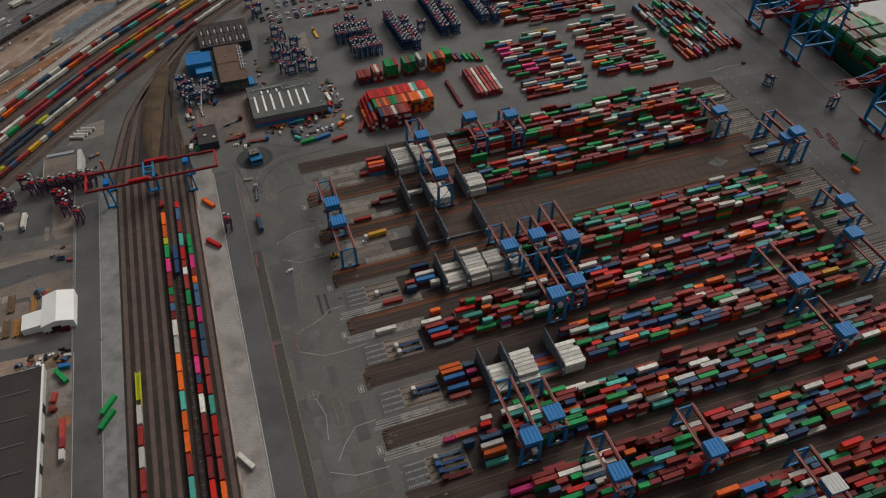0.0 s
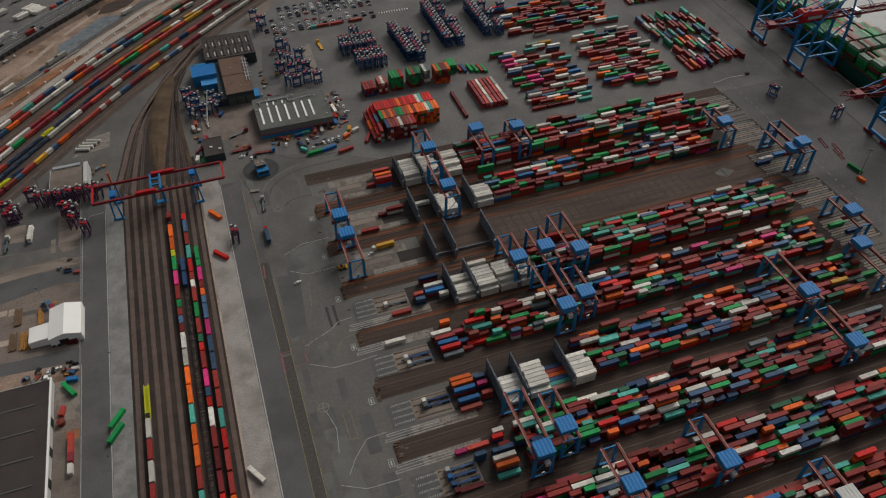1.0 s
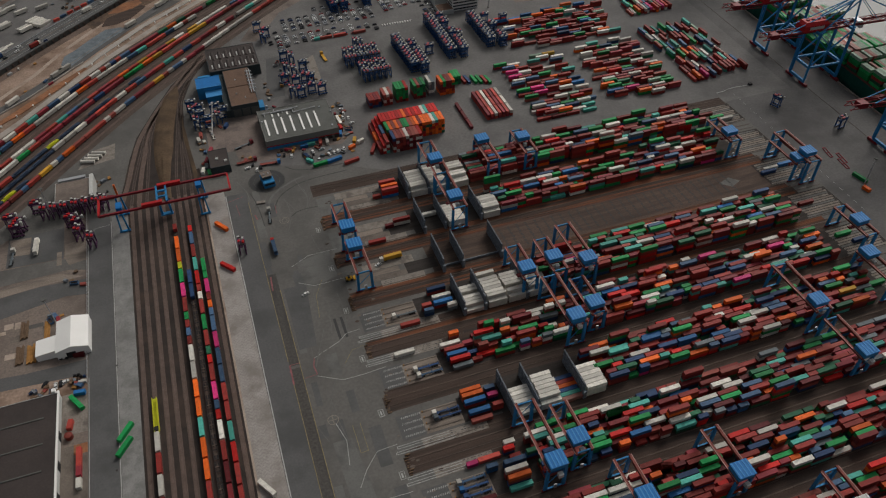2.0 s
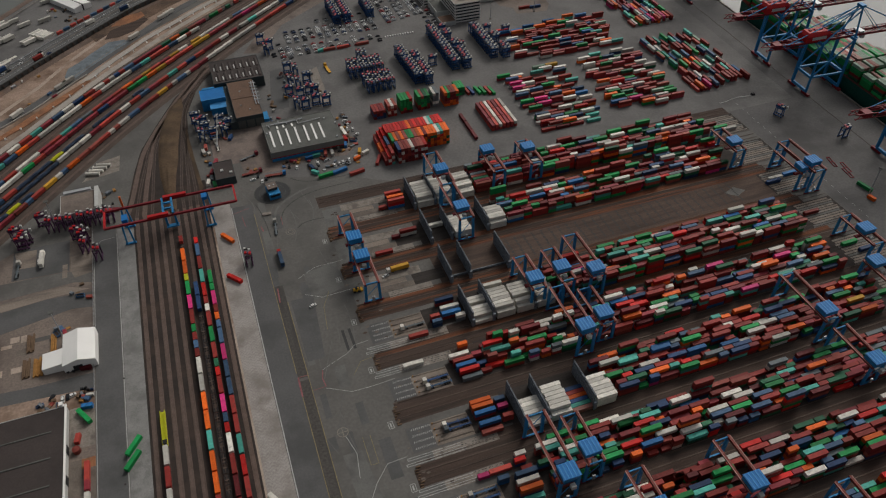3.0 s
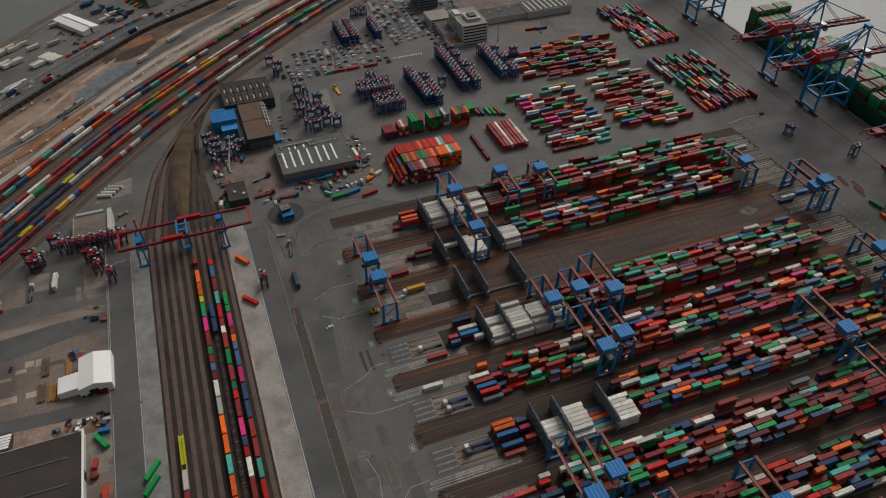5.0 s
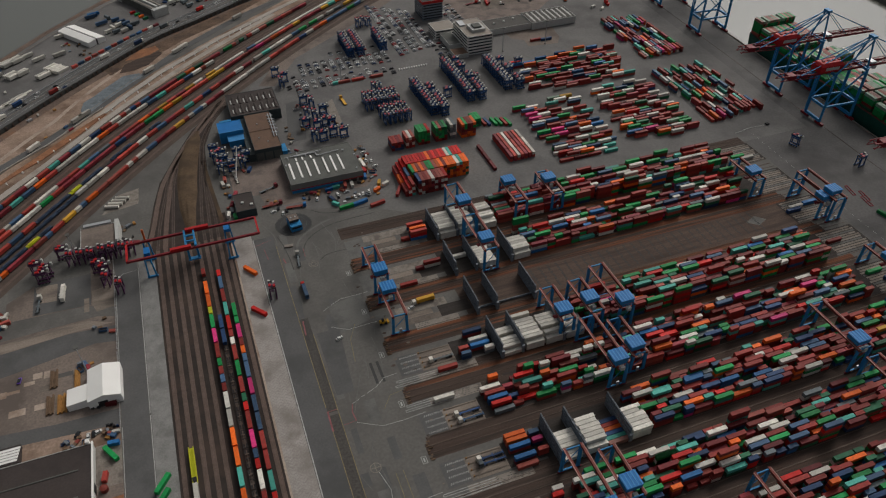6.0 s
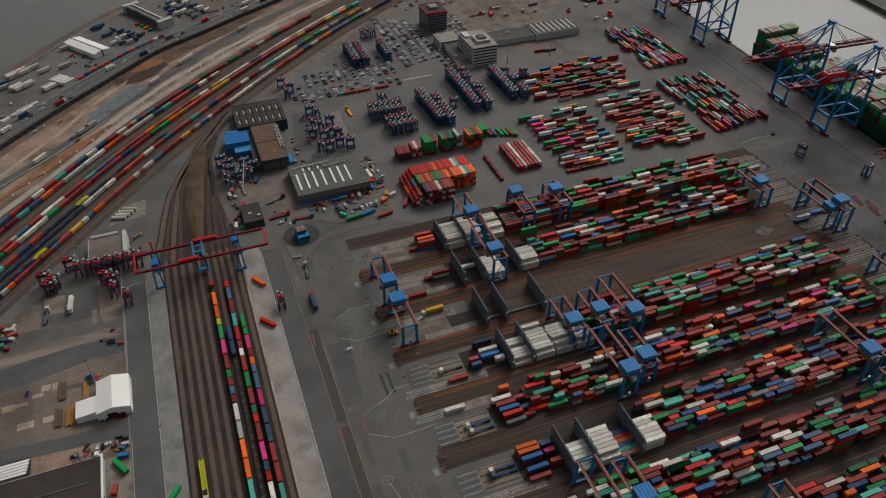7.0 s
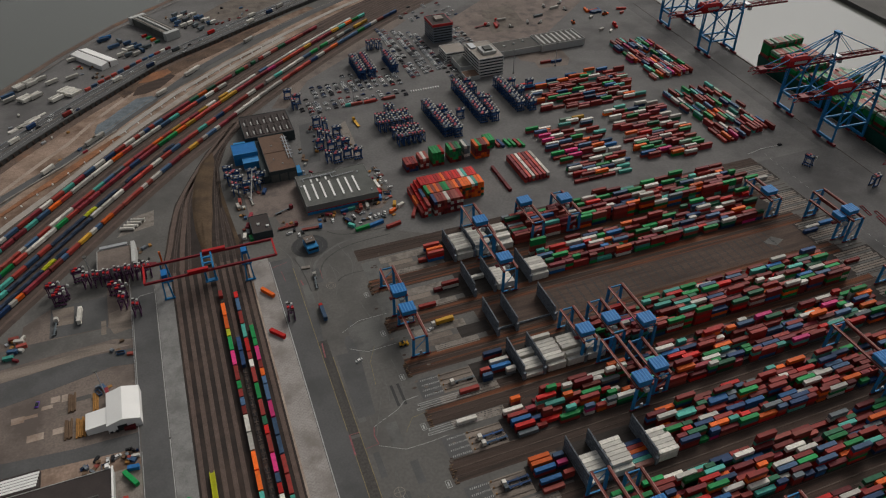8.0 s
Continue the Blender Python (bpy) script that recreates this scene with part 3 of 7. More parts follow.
yard_train(13.5, 639, WARM, 2, "......................1=1=1=1=1=1=1=W=W=W=M=R=R=W=R=U=M=R=T=R=N=R=M=R=W=M=-W=T=W=W=W=U=G=-G=W=-W=Y=-E=E=")
yard_train(19.5, 307, WARM, 3, "......................T=R=U=R=1=1=1=2=1=1=--1=1=----1=")
yard_train(29.5, 658, WARM, 4, "........................G=R=wW=W=G=R=M=M=M=M=M=N=M=M=G=G=O=E=R=R=R=E=E=M=M=B=M=P=M=O=R=R=E=M=M=M=E=T=O=G=T=")
yard_train(34.6, 639, WARM, 5, ".............................U=R=W=W=M=R=T=U=Y=R=M=R=O=R=E=R=M=E=W=-E=wW=W=W=-U=W=W=W=W=W=W=W=W=W=W=W=W=")
yard_train(50, 448, WARM, 6, "............................M=M=T=U=O=R=W=W=W=W=O=R=W=W=W=U=T=R=R=U=W=xW=")
yard_train(57, 608, WARM, 7, "..............................U=R=M=W=R=T=M=U=W=N=R=W=rwnrU=M=M=M=D=O=D=X=M=-G=x-d-rW=X=D=M=rX=M=M=")

# ---------------------------------------------------------------- loading-track trains
def flat_wagon(x, y, length, loaded=True):
    w = thing("flat_wagon", pose(x, y, 0), "dark flat railway wagon standing on the loading track", "wagon", "flat wagons on the loading tracks")
    if loaded:
        part("deck", boxed(-1.3, 1.3, -length / 2 + 0.3, length / 2 - 0.3, 1.0, 1.25), WAGON, w)
    else:
        for s in (-1.15, 1.15):
            part("side_sill", boxed(s - 0.16, s + 0.16, -length / 2 + 0.3, length / 2 - 0.3, 0.95, 1.25), WAGON, w)
        part("centre_sill", boxed(-0.3, 0.3, -length / 2 + 0.2, length / 2 - 0.2, 0.95, 1.2), YARD_BALLAST, w)
        for i in range(5):
            v = (i - 2) * (length - 1.6) / 4
            part("cross_member", boxed(-1.0, 1.0, v - 0.35, v + 0.35, 0.97, 1.22), (WAGON, RAIL)[i % 2], w)
    for s in (-1, 1):
        part("bogie", boxed(-1.2, 1.2, s * (length / 2 - 2.6) - 1.3, s * (length / 2 - 2.6) + 1.3, 0.34, 0.94), BLACK, w)


def straight_train(x, y_top, row, seed):
    """Containers laid southwards from y_top; row holds (colour, size) with None for an empty wagon."""
    y = y_top
    for key, size in row:
        n = {40: 12.7, 20: 6.45, 45: 14.4}[size]
        flat_wagon(x, y - n / 2, n, bool(key))
        if key:
            container(x, y - n / 2, 1.25, key, size, 90, "containers on the loading trains", "on a flat railway wagon")
        y -= n


def row(text):
    short = {"o": "orange", "r": "red", "x": "oxide", "b": "brown", "m": "maroon", "g": "green", "d": "dark_green", "t": "teal", "w": "white", "y": "grey", "u": "slate", "n": "navy", "p": "pink", "l": "lime", "-": None, "e": "yellow"}
    return [(short[c.lower()], 20 if c.islower() else 40) if c != "-" else (None, 40) for c in text]


straight_train(-61.5, 411, row("x") + [(None, 20)] + row("OOlGPXgxuxWWOOTOOXTXRGXO"), 1)
straight_train(-56.6, 364, row("NN----------------"), 2)
straight_train(-52.2, 406, row("rUXTRxwXGXdrXPurWXMMRGXR"), 3)
straight_train(-47.4, 371.5, row("GgPxouUPUUXXTRXXOXRX"), 4)
straight_train(-83.3, 250.2, row("WXWXXWXX"), 5)

# ---------------------------------------------------------------- stacking blocks
for k in range(0, 10):
    n = near_rail(k)
    slab("corridor", rect(31 if k < 9 else 60, 352, n - 11.5, n - 1.5), 0.03, DIRT, "brown dirt corridor between two stacking blocks", category="ground")
    slab("rail_strip", rect(33, 350, n - 3.2, n + 2.6), 0.05, RUST if 0 <= k <= 3 else DIRT, "rust-stained crane rail strip", category="ground")
    slab("rail_strip", rect(33, 350, n + 27.6, n + 32.0), 0.05, RUST if 1 <= k <= 3 else DIRT, "rust-stained crane rail strip", category="ground")
    slab("stack_floor", rect(88, 340, n + 2.6, n + 27.6), 0.05, OPEN_FLOOR if k == 2 else BLOCK_FLOOR, "dark worn floor of a container stacking block", category="ground")
    for y in (n - 3.2, n + 2, n + 30.2, n + 34.4):
        bm = bmesh.new()
        box(bm, 33, 372, y - 0.12, y + 0.12, 0.05, 0.28)
        tagged(part("crane_rail", bm, RAIL), "single steel crane rail along a stacking block", "rail", kind="structure")


# what lies on top of the rows: a letter for the paint (capital: 40 ft), then the tiers, then = along its length; 2.5 m a sign
STOCK = {
    0: (".........................................G4===.......X4===....D5===W3===............X4===",
        "...........................................G4===X4===.....O4===............G4===",
        "....................................................w4=...................M4===..O4===X4===X4===",
        "...........................................M4===M4===...........W4===...X4===",
        "....................................................M4===X4===W4===X3===.......U4===W4===W4===n4=g4=",
        "............................X4===X4===......g4=R4===.........................................o4=",
        "................................g4=M4===...........G4===.U4===G4===.W4===.G4===.....t4=X4===",
        "............................................g4=W4===.........................N3===.....M5===",
        "...................................................X5===M4===.......G4===X4===G5===..........X4==="),
    1: (".......................................T1===.O3===.M3===X3===......T3===..G2===.W3===",
        "................................g3=..M3===...................G3===",
        ".................................................................................X3===",
        "...........................G3===......X3===...U3===........W3===....N3===....U3===....O3===",
        ".......................U3===.....K3===.W3===..........G3===.............w3=",
        "......................................r3=................G3===X3===...............w3=.......D3===",
        "........................t3=.R3===W3===W3===g3=K3===.X3===............M3===..W4===....W3===M3===",
        ".......................................................X4===X5===G3===.....U4===.............r4=",
        ".......................G5===......X3===.............O3===.X3===X3===....d4=G5===.X4===R3===G5==="),
    3: ("...............................M4===.....G4===...G5===......D4===...........W5===...X4===.M4===",
        ".....................................B4===....X3===...X4===.......................G4===U4===",
        "....................X4===.....................T4===....X4===.....X4===.X4===......K4===....G4===",
        ".......................g4=w4=.w4=........X4===....W4===N4===.X5===........W4===X5===...W4===X4===",
        "...............................P3===..........T4===.....X4===...X4===..w4=...M4===.....D4===",
        ".......................X4===r4=..........T4===X4===d4=.G5===.M3===......X4===.....T4===...G5===",
        "....................m4=....................D4===..G4===U5===R4===M4===.......G4===....Y4===X4===",
        ".......................................t4=....R4===....W4===....U4===...T4===K4===....G4===",
        "........................................G4===.T4===G4===...M4===.X4===..X4===..W5===X4===N5==="),
    4: (".t3=G2===.u3=x2=..W3===..............M2===w4=.........x4=.........P3===...................N2===",
        "R1===.t3=G1===.T1===o3=...........O4===.........N3===g3=..N3===.......X2===...........Y3===G3===",
        "..........X3===..g2=..............M5===...W3===......g3=.M3===X3===",
        "..T3===....G3===r2=........M3===M3===......G3===t3=.....x2=........N3===..........U3===...O3===",
        ".......o3=............................R3===....O3===X3===X4===U3===.X3===..O4===X2===.w3=",
        ".R3===.............................R3===...X4===.........X4===X4===.N2===W3===.......g3=..N3===",
        "....g4=.w3=M3===...w4=w4=....T3===K3===N3===X4===w3=..X3===....D5===........O2===P3===......O3===",
        "...x3=r2=.X3===.....O4===........W4===........R5===..o4=U4===P5===.....x3=........M3===....G4===",
        ".....R3===..M3===G3===............X4===.t3=..x4=X4===x3=.w4=G2===...........M3===W3===r4=G2==="),
    5: ("........................N3===g1=..M2===G3===O2===u3=N3===...x4=W3===....g2=n1=.....D3===",
        ".....................m3=m3=.....O3===t3=r3=...Y3===...........X3===.O3===.............X3===X2===",
        ".....................u3=..r3=N3===X3===............K3===W2===..X3===....X3===",
        "......................G3===....W3===..N3===K3===.....x3=...W3===....X3===..X3===..X3===E3===",
        "..................................X3===......X3===X4===...G3===W3===U3===.X3===.............X3===",
        "...........................T3===...K4===u3=G4===...X4===.X3===W2===U3===X3===........G3===.y3=",
        ".......................W3===.....d3=K3===....X4===.....w3=..R3===.N4===.............U3===o3=.t3=x3=",
        ".....................M3===.......x3=..X4===.u3=y3=X4===X3===....d3=....N3===.........o3=r4=.x3=",
        "........................O2===X4===.......R3===.......t4=o3=O4===...X4===...G2===.x4=X3===.G4===n3="),
    6: ("...........u1=n2=.o3=.x1=x1=...T2===n3=.y3=n2=u2=M2===U5===..M3===..R1===",
        "............G3===....K3===....W3===...w2=......U3===.O2===.T3===",
        ".................R3===...W3===X5===...U3===G3===..X3===G3===....X3===",
        "...n3=........t3=.....G4===..X3===....W3===X3===.U3===...x3=X3===",
        "d3=...............M3===..N3===.....o3=.......W3===...G3===",
        ".....W3===....n3=.....R3===...M3===X3===...W3===",
        "..T3===G3===X3===..G3===T3===............X3===",
        ".W3===.......X3===W3===......n3=W3===M3===",
        "....G3===..G3===......................X5==="),
    7: ("...................g3=..X3===X4===.............W3===N3===W1===M4===U2===",
        "............g3=........X3===...r3=......R3===.......u3=.G3===..G3===..N5===",
        "....G3===u4=.........K3===X4===.......W5===.G3===X4===.........O3===X1===g2=",
        "......R3===.w3=....G5===T4===.......O3===...X3===T4===U3===...X3===.X2===X1===",
        "x3=u3=....U3===......x4=N4===G3===....X3===...o5=...G3===.t2=.X3===X3===T3===",
        ".....x3=g3=............x3=....G4===......N3===..N4===.X3===.....u3=T2===X4===X2===",
        ".X3===W3===W3===....o3=..m4=X3===.X3===....X3===.X4===....d3=.....R3===t3=X3===",
        ".X3===X3===.d3=.X3===..x3=.X3===.W3===..X3===W3===....O3===...W3===X3===R2===.G3===",
        "..............W1===X3===...............R3===........D3===d3=.x3=..........W3===o3="),
    8: ("",
        "..........................................................d3=",
        ".........................................................R3===",
        "............................................U4===.......X3===d3=",
        "...........................................G3===...............g3=",
        "........................................R3===...w3=...X3===.o3=",
        ".........................................d5=w3=r3=X3===X4===X3===R3===",
        ".....................................K3===X3===W2===u3=.G3===X3===X4===",
        "................................O3===..............u3=.....R5===X1==="),
}


def stock_items(text, x0=88.0):
    """(x, tiers, colour, size) of each container named in a row's text."""
    out, i = [], 0
    while i < len(text):
        c = text[i]
        if c.isalpha():
            size = 40 if c.isupper() else 20
            out.append((x0 + 2.5 * i + (6.15 if size == 40 else 3.1), int(text[i + 1]), LETTERS[c.lower()], size))
            i += 5 if size == 40 else 3
        else:
            i += 1
    return out


USUAL = {0: 4, 1: 3, 3: 4, 4: 3, 5: 3, 6: 3, 7: 3, 8: 3, 9: 3}  # tiers that the blocks are filled to
FILL = ["oxide"] * 10 + ["brown"] * 7 + ["maroon"] * 6 + ["wine"] * 5 + ["dark_green"] * 3 + ["green"] * 2 + ["navy"] * 2 + ["grey"] * 2 + ["red", "teal", "white", "blue", "orange"]


def stack_writer(solo):
    """A pile to add to; with solo, the uppermost containers are single objects."""
    pile = Pile()

    def put(x, y, tier, key, size, top=False):
        z = 0.05 + tier * (CH + 0.03)
        if solo and top:
            container(x, y, z, key, size, 0, "containers in the stacking blocks", "stacked in a storage block")
        else:
            pile.add(x, y, z, key, size)

    def finish():
        if pile.v:
            pile.build("container_stack", "dense multi-coloured container stack in a storage block", "containers")

    return put, finish


def white_bay(k, x0, lo, hi, seed, palette, rows, solo=False):
    """One bay of 40 ft containers across a block, side by side."""
    r = random.Random(seed)
    put, finish = stack_writer(solo)
    for j in rows:
        h = lo if j < 1 else hi if r.random() < 0.82 else r.randint(lo, hi)
        x = x0 + r.uniform(-0.3, 0.4)
        for t in range(h):
            put(x + 6.1 + r.uniform(-0.12, 0.12), near_rail(k) + 1.9 + 2.62 * j, t, palette[j % len(palette)], 40, t == h - 1)
    finish()


def stack(k, x0, x1, seed, rows=range(9), solo=False):
    """Rows of a block: the named containers on top where they lie, lower ones in the gaps between them."""
    r = random.Random(seed)
    put, finish = stack_writer(solo)
    texts = STOCK.get(k, ())

    def column(x, y, h, top, size):
        for t in range(h):
            put(x + r.uniform(-0.12, 0.12), y, t, top if t == h - 1 else r.choice(MIX), size, t == h - 1)

    for j in rows:
        y = near_rail(k) + 4.0 + 2.9 * j
        x = x0
        todo = [q for q in (stock_items(texts[j]) if j < len(texts) else []) if x0 - 3 < q[0] < x1 + 1]
        for cx, h, top, size in todo + [(x1 + 6.1, 0, "oxide", 40)]:
            edge = cx - (6.1 if size == 40 else 3.05)
            while edge - x > 6.0:
                long = edge - x > 12.1 and r.random() < 0.72
                low = USUAL[k] - r.choice((0, 0, 0, 1, 1) if j < 2 else (0, 1, 1, 1, 1, 2, 2, 3))
                column(x + (6.1 if long else 3.05), y, max(0, low), r.choice(FILL), 40 if long else 20)
                x += 12.2 if long else 6.1
            column(cx, y, h, top, size)
            x = max(x, cx + (6.1 if size == 40 else 3.05))
    finish()


WHITES = ["white"]
for k, x0, lo, hi, seed, n_, solo in ((0, 96.5, 2, 3, 11, 8, False), (0, 110.8, 2, 3, 12, 9, False), (0, 127, 2, 3, 13, 8, False), (1, 110, 2, 2, 15, 7, False), (1, 135.5, 2, 3, 16, 6, False),
                                      (3, 94.6, 1, 2, 18, 7, False), (3, 108.2, 2, 3, 19, 9, False), (3, 121, 2, 3, 20, 7, False), (3, 135, 2, 3, 21, 7, False),
                                      (5, 94.2, 1, 2, 27, 6, True), (5, 107.4, 2, 3, 28, 7, True), (5, 133.2, 3, 3, 30, 6, True)):
    white_bay(k, x0, lo, hi, seed, WHITES, range(n_), solo)
white_bay(5, 119.8, 1, 1, 29, ["rose", "teal", "navy", "orange", "oxide", "navy"], range(6), True)
stack(0, 141, 335, 14)
stack(1, 149, 325, 17)
stack(3, 150.4, 250, 22)
stack(3, 252, 332, 24)
stack(4, 90, 103, 25, range(1, 8), True)
stack(4, 107, 145, 25, range(0, 8))
stack(4, 148, 332, 26)
stack(5, 147, 332, 31)
stack(6, 92, 144, 32, range(9), True)
stack(6, 144, 332, 36)
stack(7, 98, 150, 33, range(9), True)
stack(7, 150, 332, 37)
stack(8, 150, 332, 34)
stack(9, 200, 332, 35)


def wind_wall(k, x, h=10.4, y0=1.6, y1=26.0):
    n = near_rail(k)
    w = thing("screen_wall", pose(x, n, 0), "tall grey mesh screen wall across a storage block", "screen wall", "screen walls between the bays")
    part("panel", boxed(-0.12, 0.12, y0, y1, 0.4, h), FENCE, w)
    for i in range(7):
        y = y0 + (y1 - y0) * i / 6
        part("post", boxed(-0.35, 0.35, y - 0.2, y + 0.2, 0, h + 0.3), FENCE, w)
    part("end_stair_tower", boxed(-0.9, 0.9, y0 - 1.6, y0 - 0.1, 0, h * 0.55), FENCE, w)
    part("base_beam", boxed(-0.5, 0.5, y0, y1, 0.05, 0.45), FENCE, w)
    for z in (2.7, 5.3, 7.9, h):
        part("walkway", boxed(-0.4, 0.4, y0, y1, z - 0.12, z), FENCE, w)


for k, xs in ((0, (94.8, 109.4, 125.5)), (1, (94.0, 108.2, 133.8)), (2, (93.8, 106.6, 132.6)), (3, (93.4, 106.4, 133.2)), (5, (92.3, 105.6, 132.2))):
    for x in xs:
        wind_wall(k, x)
n = near_rail(2)
f = thing("low_barrier", pose(0, 0, 0), "low grey steel barrier along the empty bays", "barrier")
part("rail", boxed(93.8, 137, n + 4.8, n + 5.4, 0.1, 1.6), FENCE, f)


def rmg_crane(k, x, trolley, big=False, grey_top=False):
    """A gantry crane over one block, small on the inner rails or big on the outer ones; trolley: where its house stands, in metres from the near rail."""
    n = near_rail(k)
    c = thing("stacking_crane", pose(x, n, 0), ("tall blue stacking crane on the outer rails of a block" if big else "blue rail-mounted stacking crane with rust-red girders straddling a block"), "gantry crane", "stacking cranes over the blocks")
    H, W, ends = (20.0, 4.5, (-3.2, 34.4)) if big else (16.6, 4.1, (2.0, 30.2))
    for s in (-1, 1):
        g = part("girder", boxed(s * W - 0.55, s * W + 0.55, ends[0] - 0.9, ends[1] + 0.9, H - 1.5, H), GIRDER, c, "rust-red box girder")
        part("walkway", boxed(s * (W + 0.75) - 0.25, s * (W + 0.75) + 0.25, ends[0] - 0.5, ends[1] + 0.5, H - 0.1, H + 0.04), GIRDER_TOP, g)
        for y in ends:
            part("leg", bars(((s * (W + 0.3), y, 1.4), (s * W, y, H - 1.5)), w=1.25, h=1.5), BLUE_STEEL, c)
            part("bogie", boxed(s * W - 2.0, s * W + 2.0, y - 0.45, y + 0.45, 0.28, 1.2), DARK_RED, c)
    for y in ends:
        part("sill_beam", boxed(-W - 1.4, W + 1.4, y - 0.4, y + 0.4, 1.0, 1.8), BLUE_STEEL, c)
        part("tie_beam", boxed(-W, W, y - 0.3, y + 0.3, H - 1.3, H - 0.4), BLUE_STEEL, c)
        part("brace", bars(((-W - 0.2, y, 5.5), (W, y, H - 3)), w=0.3), BLUE_STEEL, c)
    t = part("trolley_house", boxed(-4.4, 4.4, trolley - 4.0, trolley + 4.0, H + 0.3, H + 3.2, taper=0.15), BLUE_STEEL, c, "blue ribbed trolley house")
    part("roof", boxed(-4.6, 4.6, trolley - 4.2, trolley + 4.2, H + 3.2, H + 3.4), GREY_ROOF_RIB if grey_top else BLUE_ROOF, t)
    for i in range(5):
        u = -3.8 + 1.9 * i
        part("rib", boxed(u - 0.3, u + 0.3, trolley - 4.0, trolley + 4.0, H + 3.4, H + 3.56), GREY_ROOF_RIB if grey_top else BLUE_RIB, t)
    part("spreader", boxed(-6, 6, trolley - 1.2, trolley + 1.2, H - 4.2, H - 3.4), DARK_RED, c)
    part("hoist_rope", bars(((-3, trolley, H - 3.4), (-3, trolley, H + 0.3)), ((3, trolley, H - 3.4), (3, trolley, H + 0.3)), w=0.12), BLACK, c)
    part("cab", boxed(-1.2, 1.2, trolley - 6.6, trolley - 4.4, H - 3.2, H - 0.8), WALL_LIGHT, c)
    part("cable_reel", boxed(-0.8, 0.8, ends[0] - 1.2, ends[0] - 0.6, 2.2, 5.4), STEEL, c)


for k, x, tr, big in ((0, 117.5, 11.5, True), (0, 158.3, 26, False), (0, 187, 18.8, False), (1, 116.5, 6.5, True), (1, 331.5, 10.8, False), (1, 43.6, 5, False), (2, 43.6, 24.8, False), (2, 364, 5.5, True), (2, 358, 6, False),
                      (3, 135.2, 8.8, False), (3, 154.3, 11.8, False), (3, 171, 0.8, True), (4, 143.9, 0.4, True), (4, 159.8, 8, False), (4, 350.4, 14.3, False),
                      (5, 276, 2.6, True), (5, 334.5, 26, False), (6, 94.5, -1, True), (6, 111.2, 8.8, False), (6, 279, 4.5, False), (7, 126.3, 9, False), (7, 174.2, 5, False)):
    rmg_crane(k, x, tr, big)
rmg_crane(8, 214, 10, False, True)
# ---------------------------------------------------------------- tent hall, warehouse and other buildings
tent = thing("tent_hall", pose(0, 0, 0), "white gabled storage tent with a lower lean-to", "tent hall")


def gable(bm, x0, x1, y0, y1, eave, ridge, mi=0):
    """A gabled body with its ridge along y."""
    xm = (x0 + x1) / 2
    v = [bm.verts.new(p) for p in ((x0, y0, 0), (x1, y0, 0), (x1, y0, eave), (xm, y0, ridge), (x0, y0, eave), (x0, y1, 0), (x1, y1, 0), (x1, y1, eave), (xm, y1, ridge), (x0, y1, eave))]
    for i in ((0, 1, 2, 3, 4), (9, 8, 7, 6, 5), (1, 6, 7, 2), (2, 7, 8, 3), (3, 8, 9, 4), (4, 9, 5, 0)):
        bm.faces.new([v[j] for j in i]).material_index = mi


bm = bmesh.new(); gable(bm, -132.5, -115, 318.5, 343, 6, 8.5); part("body", bm, WHITE, tent)
bm = bmesh.new(); v = box(bm, -143.5, -132.6, 321, 333, 0, 4.5); v[5].co.z = v[6].co.z = 5.6; part("lean_to", bm, WHITE, tent)
part("doorway", boxed(-127.5, -122.5, 318.35, 318.6, 0, 4.2), BLACK, tent)


def building(name, x0, x1, y0, y1, h, roof, wall, label, storeys=0, parapet=0.4):
    b = thing(name, pose(0, 0, 0), label, "building")
    part("wall", boxed(x0, x1, y0, y1, 0, h), wall, b)
    part("roof", boxed(x0 + 0.3, x1 - 0.3, y0 + 0.3, y1 - 0.3, h, h + 0.12), roof, b)
    if parapet:
        for e in ((x0, x1, y0, y0 + 0.3), (x0, x1, y1 - 0.3, y1), (x0, x0 + 0.3, y0 + 0.3, y1 - 0.3), (x1 - 0.3, x1, y0 + 0.3, y1 - 0.3)):
            part("parapet", boxed(*e, h, h + parapet), wall, b)
    for i in range(storeys):
        z = (i + 0.38) * h / storeys
        w = h / storeys * 0.46
        for e in ((x0 - 0.05, x0 + 0.1, y0 + 0.8, y1 - 0.8), (x1 - 0.1, x1 + 0.05, y0 + 0.8, y1 - 0.8), (x0 + 0.8, x1 - 0.8, y0 - 0.05, y0 + 0.1), (x0 + 0.8, x1 - 0.8, y1 - 0.1, y1 + 0.05)):
            part("window_band", boxed(*e, z, z + w), WINDOW, b)
    return b


wh = building("warehouse", -230, -130.2, 180, 291, 5, ROOF_DARK, WALL_LIGHT, "large dark-roofed warehouse with white front edge")
building("roof_strip_hall", 11.2, 66.8, 476, 519.5, 8, ROOF_GREY, HALL_WALL, "grey workshop hall with white roof light strips")
building("workshop", -6.5, 14.8, 530, 588, 10, ROOF_BROWN, WALL_DARK, "dark workshop with a brown gravel roof")
building("sawtooth_workshop", -16.5, 25.5, 591, 631, 9, ROOF_DARK, WALL_DARK, "dark flat-roofed workshop with small roof lights")
building("blue_shed", -29.6, -10, 566, 584, 9.5, BLUE_ROOF, BLUE_STEEL, "bright blue sheet metal shed")
building("gatehouse", -31.5, -17.5, 460, 482, 6, ROOF_DARK, WALL_DARK, "small dark flat-roofed building")
building("pale_flat_building", -136, -113.5, 455, 478, 7, YARD_BROWN, WALL_LIGHT, "flat building with a pale gravel roof")
